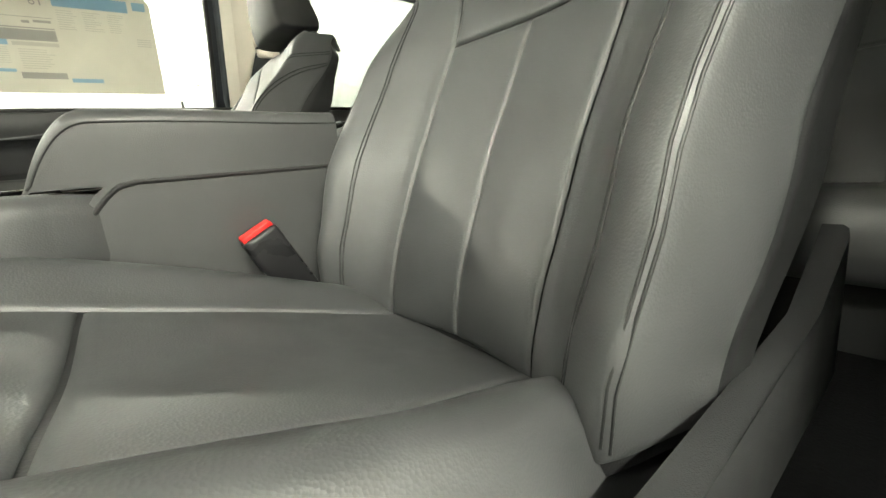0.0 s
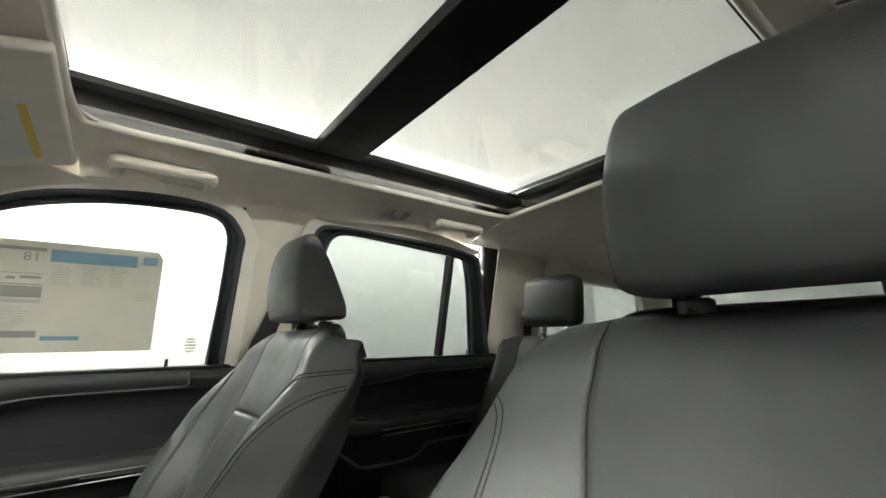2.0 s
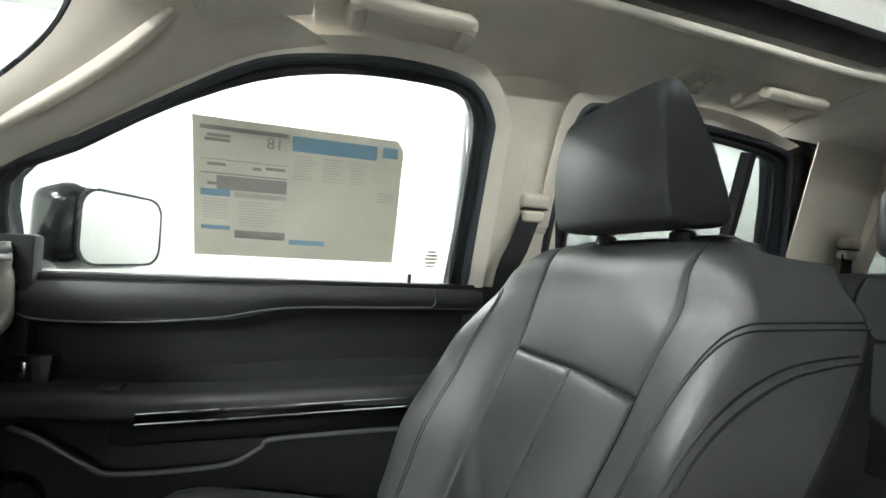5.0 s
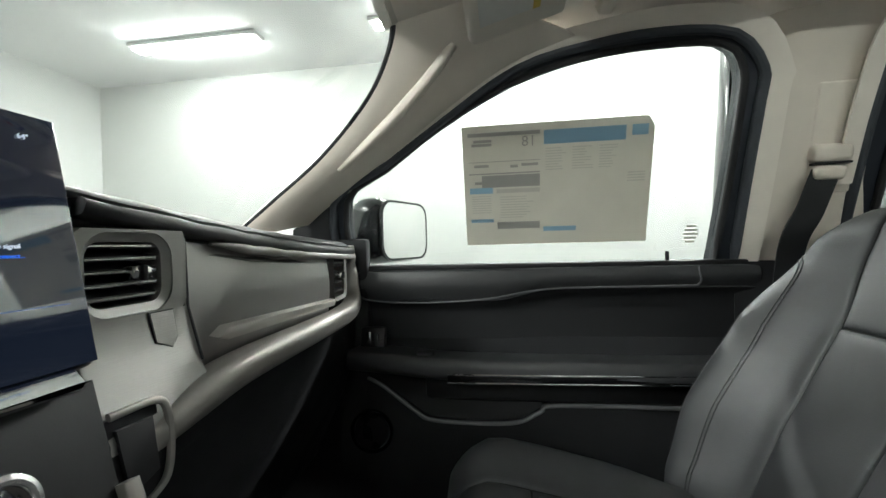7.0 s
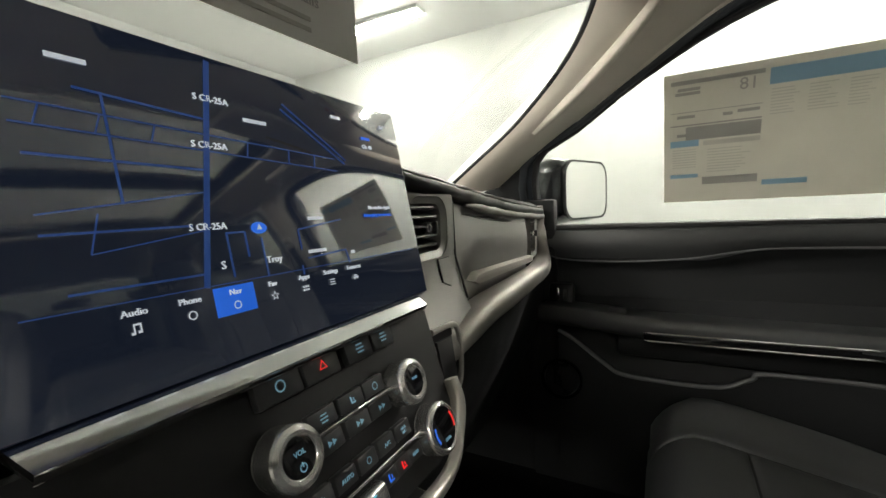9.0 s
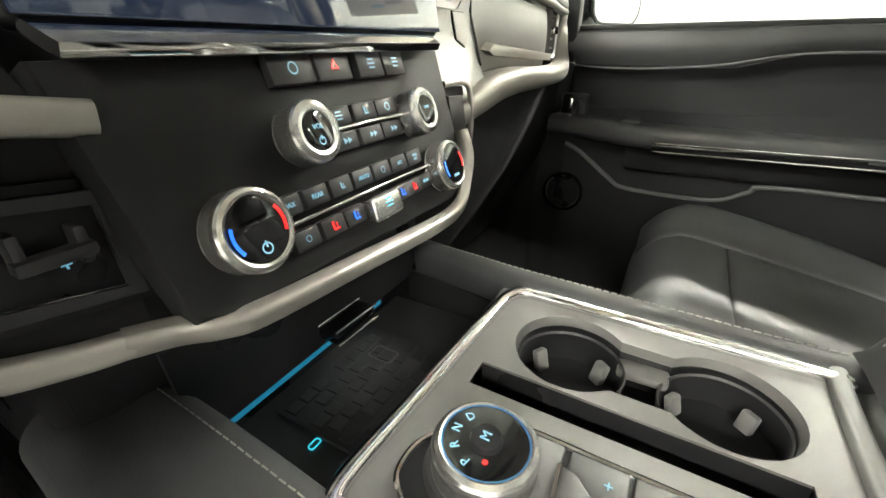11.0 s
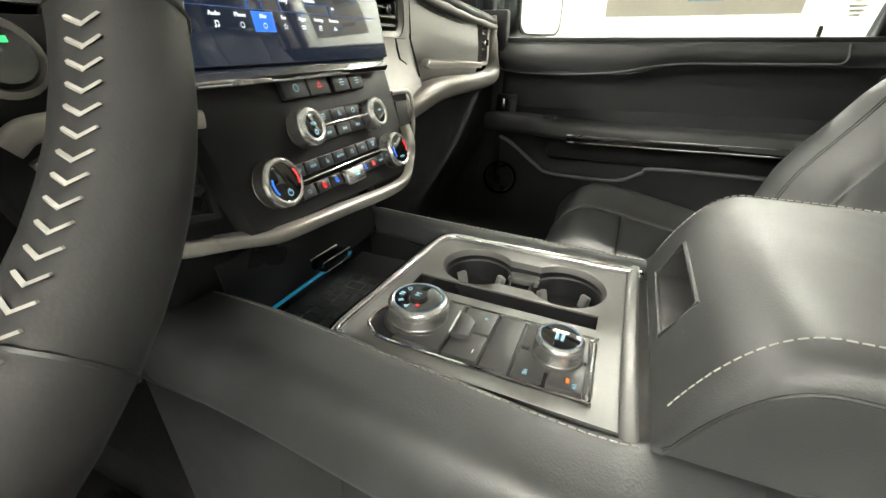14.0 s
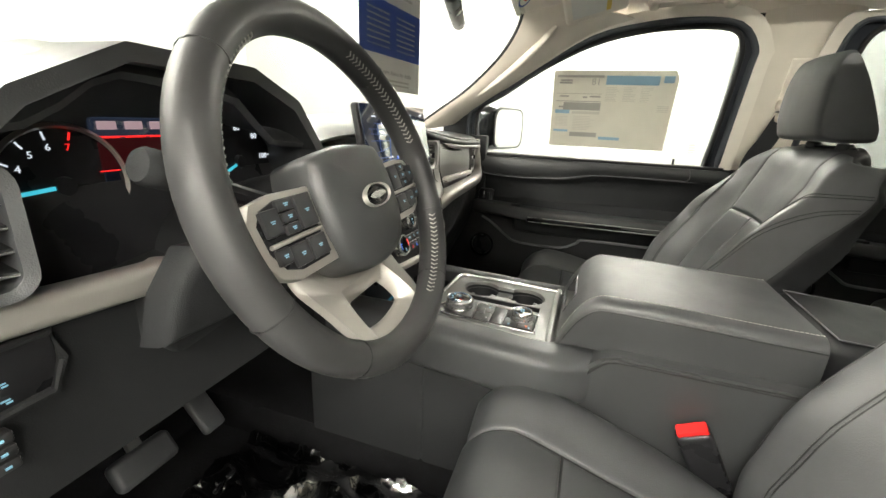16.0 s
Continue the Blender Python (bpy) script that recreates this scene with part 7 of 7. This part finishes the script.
part("recess_frame", ring([Vector(p) for p in ((-0.190, 0.6485, 0.716), (-0.130, 0.6485, 0.708), (-0.130, 0.644, 0.660), (-0.184, 0.644, 0.670))], [Vector(p) for p in ((-0.184, 0.6485, 0.710), (-0.136, 0.6485, 0.703), (-0.136, 0.644, 0.666), (-0.179, 0.644, 0.675))], (0, -0.004, 0)), BUTTON, bp)
for x in (-0.166, -0.147):
    part("slider_post", box((x, 0.640, 0.6945 + (x + 0.166) * -0.15), (0.0045, 0.010, 0.016), 0.0018), BUTTON, bp)
part("slider", box((-0.1565, 0.636, 0.690), (0.026, 0.008, 0.006), 0.002), BUTTON, bp)
part("chrome_line", tube([(-0.179, 0.6410, 0.6755), (-0.137, 0.6410, 0.6665)], 0.0008, 6), CHROME, bp)
part("plus", writing("+", 0.008, frame_of((-0.152, 0.6455, 0.682), (0, -1, 0.1))), LIT_ICE, bp)
part("bracket", sweep(cr([(-0.227, 0.640, 0.731), (-0.221, 0.638, 0.716), (-0.211, 0.636, 0.676), (-0.203, 0.636, 0.665), (-0.188, 0.632, 0.658), (-0.165, 0.631, 0.650), (-0.148, 0.630, 0.646)], 6), round_profile(0.012, 0.012, 0.004, 3), (0, -1, 0.1)), SILVER, bp, "satin silver bracket")
part("bracket", sweep(cr([(-0.238, 0.642, 0.738), (-0.226, 0.638, 0.746), (-0.19, 0.638, 0.745), (-0.128, 0.640, 0.736)], 6), round_profile(0.014, 0.010, 0.004, 3), (0, -1, 0.1)), SILVER, bp, "satin silver upper bracket")
part("upper_fill", plate([(-0.262, 0.668, 0.800), (-0.160, 0.662, 0.800), (-0.130, 0.650, 0.720), (-0.130, 0.650, 0.640), (-0.225, 0.655, 0.640), (-0.245, 0.660, 0.720)], (0, 0.02, 0)), STACK_FACE, bp)
ls = thing("light_switch_panel", (-0.66, 0.66, 0.66), "black switch panel with small lit symbols", "switch panel")
part("panel", plate([(-0.745, 0.695, 0.742), (-0.604, 0.690, 0.742), (-0.600, 0.690, 0.715), (-0.610, 0.692, 0.690), (-0.745, 0.698, 0.680)], (0, -0.010, 0.002), 0.004), SMOOTH_BLACK, ls)
part("raised_rim", tube([(-0.745, 0.685, 0.742), (-0.604, 0.680, 0.742), (-0.600, 0.680, 0.715), (-0.610, 0.682, 0.690), (-0.745, 0.688, 0.680)], 0.004, 8, True), PLASTIC, ls)
for k, (x, z, mt) in enumerate(((-0.67, 0.730, LIT_ICE), (-0.665, 0.712, LIT_ICE), (-0.638, 0.712, LIT_ICE), (-0.665, 0.698, LIT_ORANGE), (-0.638, 0.698, LIT_ICE), (-0.692, 0.700, LIT_RED))):
    kb = part("switch", box((x, 0.6845, z), (0.022, 0.004, 0.012), 0.0015), SMOOTH_BLACK, ls)
    part("symbol", join(box((x - 0.001, 0.6822, z + 0.0012), (0.006, 0.001, 0.0012)), box((x + 0.001, 0.6822, z - 0.0012), (0.004, 0.001, 0.0012))), mt, kb)
lp = thing("fuse_cover_switch", (-0.648, 0.69, 0.64), "small column of lit pedal switches", "switch panel")
for k in range(3):
    part("switch", box((-0.648, 0.690, 0.668 - 0.012 * k), (0.018, 0.012, 0.010), 0.002), BUTTON, lp)
    part("symbol", box((-0.648, 0.6835, 0.668 - 0.012 * k), (0.004, 0.001, 0.002)), LIT_ICE, lp)
# pedals
pd = thing("brake_pedal", (-0.36, 0.92, 0.3), "wide black rubber brake pedal on a metal arm", "pedal", "pedals")
part("pad", box((-0.43, 0.903, 0.372), (0.098, 0.024, 0.050), 0.011, 4, pose(0, 0, 0, -35)), MAT_RUBBER, pd, "worn grey-black rubber pad")
part("arm", box((-0.43, 0.97, 0.50), (0.022, 0.014, 0.26), 0.004, m=pose(0, 0, 0, -25)), STEEL, pd)
ac = thing("accelerator_pedal", (-0.22, 0.95, 0.25), "narrow black accelerator pedal", "pedal", "pedals")
part("pad", box((-0.290, 0.938, 0.352), (0.046, 0.018, 0.085), 0.008, 4, pose(0, 0, 0, -40)), MAT_RUBBER, ac)
part("arm", box((-0.290, 1.01, 0.46), (0.018, 0.014, 0.18), 0.004, m=pose(0, 0, 0, -25)), STEEL, ac)
# floor mat under a sheet of clear film
solid("floor_mat", box((-0.42, 0.62, 0.204), (0.46, 0.62, 0.012), 0.005), CARPET, "black carpet floor mat", "floor mat", at=(-0.42, 0.62, 0.2))


random.seed(4)


def film_pt(u, v):
    x, y = -0.66 + 0.47 * u, 0.32 + 0.60 * v
    x += random.uniform(-0.003, 0.003)
    y += random.uniform(-0.003, 0.003)
    n = noise.noise(Vector((x * 8, y * 8, 1))) * 0.018 + 0.026 * (1 - abs(noise.noise(Vector((x * 16, y * 9, 5)))) * 2.2)
    return (x, y, 0.2145 + max(0.0, n) + random.uniform(0, 0.0025))


solid("plastic_film", surf(film_pt, lin(0, 1, 60), lin(0, 1, 76)), FILM, "crumpled clear protective film on the floor mat", "plastic film", at=(-0.42, 0.62, 0.21), sharp=35)

# ---------------------------------------------------------------- roof fittings
def grab_handle(y0, y1, side):
    h = thing("grab_handle", (side * 0.62, (y0 + y1) / 2, 1.24), "beige folding roof grab handle", "grab handle", "roof handles")
    xi, xo = side * 0.578, side * 0.640
    at = lambda x, y, d: (x, y, head_z(x, y) - d)
    pts = cr([at(xo, y0, 0.020), at(xi + side * 0.014, y0, 0.030), at(xi + side * 0.003, y0 - 0.004, 0.026), at(xi, y0 - 0.016, 0.027), at(xi, (y0 + y1) / 2, 0.028),
              at(xi, y1 + 0.016, 0.027), at(xi + side * 0.003, y1 + 0.004, 0.026), at(xi + side * 0.014, y1, 0.030), at(xo, y1, 0.020)], 6)
    part("grip", sweep(pts, round_profile(0.026, 0.026, 0.008, 4), (side, 0, -0.6)), BEIGE, h)
    for y in (y0, y1):
        part("mount", box(at(xo - side * 0.006, y, 0.010), (0.030, 0.034, 0.030), 0.009, 3), BEIGE, h)


grab_handle(0.185, 0.0, 1)
grab_handle(-0.68, -0.86, 1)
grab_handle(-0.68, -0.86, -1)


def roof_vent(x, y, dark):
    """A rounded square outlet in the lining with a few slats."""
    v = thing("roof_vent", (x, y, 1.25), "square beige roof air vent with grey slats", "air vent", "roof vents")
    m = frame_of((x, y, head_z(x, y) - 0.004), (-0.30 * (1 if x > 0 else -1), 0, -1), (0, 1, 0))
    w, h = (0.080, 0.095) if dark else (0.060, 0.085)
    o, i_ = rounded(w + 0.022, h + 0.022, 0.020), rounded(w, h, 0.012)
    part("surround", ring([m @ Vector((a, b, 0.002)) for a, b in o], [m @ Vector((a, b, 0.008)) for a, b in i_], m.to_3x3() @ Vector((0, 0, -0.012))), BEIGE, v, sharp=60)
    part("well", plate([m @ Vector((a, b, -0.002)) for a, b in i_], m.to_3x3() @ Vector((0, 0, -0.004))), PLASTIC_GREY if dark else BEIGE, v)
    for k in range(5):
        b = box((0, (-2 + k) * h * 0.19, 0.002), (w * 0.94, 0.004, 0.008), 0.001, m=pose(0, 0, 0, 25))
        b.transform(m)
        part("slat", b, PIPING if dark else BEIGE, v)
    b = box((0, 0, 0.008), (0.012, 0.020, 0.006), 0.002)
    b.transform(m)
    part("tab", b, SMOOTH_BLACK if dark else BEIGE, v)


roof_vent(0.615, -0.53, False)
roof_vent(-0.480, -0.612, True)


def dome(x, y):
    v = thing("reading_lamp", (x, y, 1.25), "small square roof reading lamp", "lamp", "roof lamps")
    z = head_z(x, y) - 0.006
    part("bezel", box((x, y, z), (0.07, 0.085, 0.014), 0.008, 3), PLASTIC_GREY, v)
    part("lens", box((x, y, z - 0.006), (0.045, 0.045, 0.006), 0.003), PAPER_WHITE, v)


dome(-0.485, -0.850)

visor = thing("sun_visor", (0.45, 0.42, 1.24), "beige sun visor folded up with warning labels", "sun visor", "sun visors")
vm = Matrix.Translation((0.44, 0.335, 1.238)) @ pose(0, 0, 0, -16, 5, 0)
b = box((0, 0, 0), (0.40, 0.17, 0.020), 0.009, 4)
b.transform(vm)
vb = part("panel", b, HEADLINER, visor)
b = box((0.05, 0.015, -0.0115), (0.20, 0.10, 0.001))
b.transform(vm)
part("label", b, PAPER_WHITE, vb, "white warning label")
b = box((0.05, -0.030, -0.0122), (0.20, 0.012, 0.001))
b.transform(vm)
part("label_band", b, material("yellow_ink", (0.75, 0.55, 0.10), 0.7), vb, "yellow warning band")
copy_thing(visor, pose(-0.45, 0.42, 1.24))

# inner mirror
mir = thing("inner_mirror", (0.03, 0.62, 1.2), "black rear-view mirror on the windscreen", "mirror")
b = box((0, 0, 0), (0.25, 0.030, 0.065), 0.014, 4)
b.transform(Matrix.Translation((0.085, 0.585, 1.135)) @ pose(0, 0, 0, -8, 0, 14))
part("housing", b, SMOOTH_BLACK, mir)
b = box((0, -0.0155, 0), (0.235, 0.002, 0.052), 0.0008)
b.transform(Matrix.Translation((0.085, 0.585, 1.135)) @ pose(0, 0, 0, -8, 0, 14))
part("glass", b, MIRROR, mir)
part("stem", tube(cr([(0.07, 0.600, 1.145), (0.05, 0.63, 1.19), (0.03, 0.66, 1.215)], 5), 0.010, 8), SMOOTH_BLACK, mir)

# paper tag hanging from the mirror
tag = thing("hang_tag", (0.0, 0.66, 1.0), "printed white and blue paper tag hanging below the mirror", "paper tag")
tm = Matrix.Translation((-0.027, 0.662, 1.085)) @ pose(0, 0, 0, 90, 0, -3)
b = box((0, 0, 0), (0.222, 0.25, 0.0006))
b.transform(tm)
tp = part("sheet", b, PAPER_WHITE, tag)


def on_tag(x, y, w, h, mat, name="print_bar"):
    bb = box((x, y, 0.0007), (w, h, 0.0005))
    bb.transform(tm)
    part(name, bb, mat, tp)


on_tag(0, -0.025, 0.220, 0.085, NAVY_INK, "blue_block")
for k in range(7):
    on_tag(-0.05, -0.000 - 0.009 * k, 0.075, 0.003, PAPER)
    on_tag(0.05, -0.000 - 0.009 * k, 0.075, 0.003, PAPER)
part("print", writing("See a Service Advisor for details", 0.0112, tm @ Matrix.Translation((0, -0.095, 0.0013)), 0.0001), INK, tp)
for k in range(2):
    on_tag(-0.01, -0.108 - 0.007 * k, 0.15, 0.0030, INK_LIGHT)
on_tag(-0.06, 0.060, 0.05, 0.020, NAVY_INK, "plain_emblem")
on_tag(0.03, 0.060, 0.09, 0.008, INK_LIGHT)
on_tag(0.0, 0.037, 0.15, 0.004, INK_LIGHT)

# round sticker on the windscreen
stk = thing("round_sticker", (0.45, 0.62, 1.19), "small round white, blue and red sticker on the windscreen", "sticker")
sm = frame_of(Vector(screen_pt(0.80, 0.93)) + Vector((-0.006, -0.012, -0.006)), (-0.2, -0.75, -0.6))
part("disc", lathe([(0, 0.0006), (0.030, 0.0006), (0.030, 0)], sm, 28), PAPER_WHITE, stk)
part("disc_ring", lathe([(0.022, 0.0010), (0.027, 0.0010)], sm, 28), NAVY_INK, stk)
part("disc_mark", box(BASE[stk].translation + Vector((0, -0.004, 0.0012)), (0.024, 0.008, 0.0004)), RED_INK, stk).matrix_local = BASE[stk].inverted() @ sm

# price sheet in the passenger window
sh = thing("window_sticker", (0.81, 0.25, 0.95), "large printed price sheet seen from behind on the side window", "window sticker")


def on_pane(y, z, off):
    return on_glass(y, z, off)


def sheet_quad(y0, y1, z0, z1, off, th, mat, name, parent, cut=0.0, lab=""):
    if cut:
        pts = [on_pane(y0, z0, off), on_pane(y1, z0, off), on_pane(y1, z1 - cut, off), on_pane(y1 + cut * 0.7, z1, off), on_pane(y0, z1, off)]
    else:
        pts = [on_pane(y0, z0, off), on_pane(y1, z0, off), on_pane(y1, z1, off), on_pane(y0, z1, off)]
    return part(name, plate(pts, GN * -th), mat, parent, lab)


Y0_, Y1_, ZA, ZB = 0.445, 0.068, 0.846, 1.089
sheet = sheet_quad(Y0_, Y1_, ZA, ZB, -0.020, 0.0008, PAPER, "sheet", sh, 0.018)


def pr(u0, u1, v0, v1, mat, name="print_block", lift=0.0004):
    return sheet_quad(Y0_ + (Y1_ - Y0_) * u0, Y0_ + (Y1_ - Y0_) * u1, ZB - (ZB - ZA) * v1, ZB - (ZB - ZA) * v0, -0.0208, lift, mat, name, sheet)


pr(0.44, 0.86, 0.06, 0.17, BLUE_INK, "blue_band")
pr(0.89, 0.97, 0.06, 0.14, BLUE_INK, "plain_emblem")
pr(0.03, 0.42, 0.055, 0.085, INK)
pr(0.03, 0.42, 0.285, 0.29, INK)
pr(0.03, 0.42, 0.38, 0.39, INK)
pr(0.10, 0.42, 0.40, 0.50, INK)
pr(0.18, 0.42, 0.515, 0.55, INK_LIGHT)
pr(0.03, 0.16, 0.50, 0.55, BLUE_INK)
pr(0.18, 0.42, 0.80, 0.86, INK)
pr(0.03, 0.16, 0.77, 0.80, BLUE_INK)
pr(0.44, 0.62, 0.85, 0.89, BLUE_INK)
random.seed(11)
for c0, c1 in ((0.45, 0.56), (0.59, 0.70), (0.73, 0.84)):
    for k in range(9):
        v = 0.20 + 0.021 * k
        pr(c0, c0 + (c1 - c0) * random.uniform(0.55, 1.0), v, v + 0.007, INK_LIGHT, "print_line", 0.0003)
for k in range(4):
    pr(0.88, 0.97, 0.42 + 0.022 * k, 0.43 + 0.022 * k, INK_LIGHT, "print_line", 0.0003)
for k in range(9):
    v = 0.58 + 0.022 * k
    pr(0.20, 0.20 + random.uniform(0.1, 0.2), v, v + 0.007, INK_LIGHT, "print_line", 0.0003)
for k in range(8):
    pr(0.04, 0.15, 0.57 + 0.02 * k, 0.577 + 0.02 * k, INK_LIGHT, "print_line", 0.0003)
for u0, u1, v in ((0.06, 0.16, 0.11), (0.05, 0.16, 0.14), (0.06, 0.14, 0.31), (0.26, 0.30, 0.32), (0.32, 0.41, 0.31), (0.06, 0.10, 0.45)):
    pr(u0, u1, v, v + 0.022, INK, "print_bar")
lm = frame_of(on_pane(Y0_ + (Y1_ - Y0_) * 0.36, ZB - (ZB - ZA) * 0.14, -0.0213), -GN) @ Matrix.Diagonal((-1, 1, 1, 1))
part("number", writing("18", 0.030, lm, 0.0002), INK, sheet)
# small etched mark on the glass
mk = thing("window_mark", (0.85, -0.01, 0.85), "small grey printed mark on the side window", "glass mark")
for k in range(5):
    part("bar", plate([on_glass(-0.005 - 0.003 * abs(k - 2), 0.875 - 0.008 * k, -0.018), on_glass(-0.035 + 0.003 * abs(k - 2), 0.875 - 0.008 * k, -0.018), on_glass(-0.035 + 0.003 * abs(k - 2), 0.871 - 0.008 * k, -0.018), on_glass(-0.005 - 0.003 * abs(k - 2), 0.871 - 0.008 * k, -0.018)], GN * -0.0006), INK_LIGHT, mk)

# outside mirror on the passenger side
om = thing("side_mirror", (0.98, 0.70, 0.88), "black outside mirror reflecting the white room", "mirror")
mm = Matrix.Translation((1.05, 0.690, 0.884)) @ pose(0, 0, 0, 0, 0, -21)
b = box((0, 0, 0), (0.24, 0.11, 0.180), 0.045, 5)
b.transform(mm)
part("housing", b, BODY_PAINT, om)
loop = [(a + 0.004, b) for a, b in rounded(0.208, 0.150, 0.038)]
gl = plate([mm @ Vector((x, -0.0555, z)) for x, z in loop], mm.to_3x3() @ Vector((0, -0.003, 0)))
part("rim", ring([mm @ Vector(((x - 0.02) * 1.06 + 0.02, -0.053, z * 1.07)) for x, z in loop], [mm @ Vector((x, -0.053, z)) for x, z in loop], mm.to_3x3() @ Vector((0, -0.006, 0))), SMOOTH_BLACK, om)
part("glass", gl, MIRROR, om, "clear mirror glass")
part("foot", box((0.93, 0.745, 0.825), (0.12, 0.07, 0.06), 0.015, 3), BODY_PAINT, om)
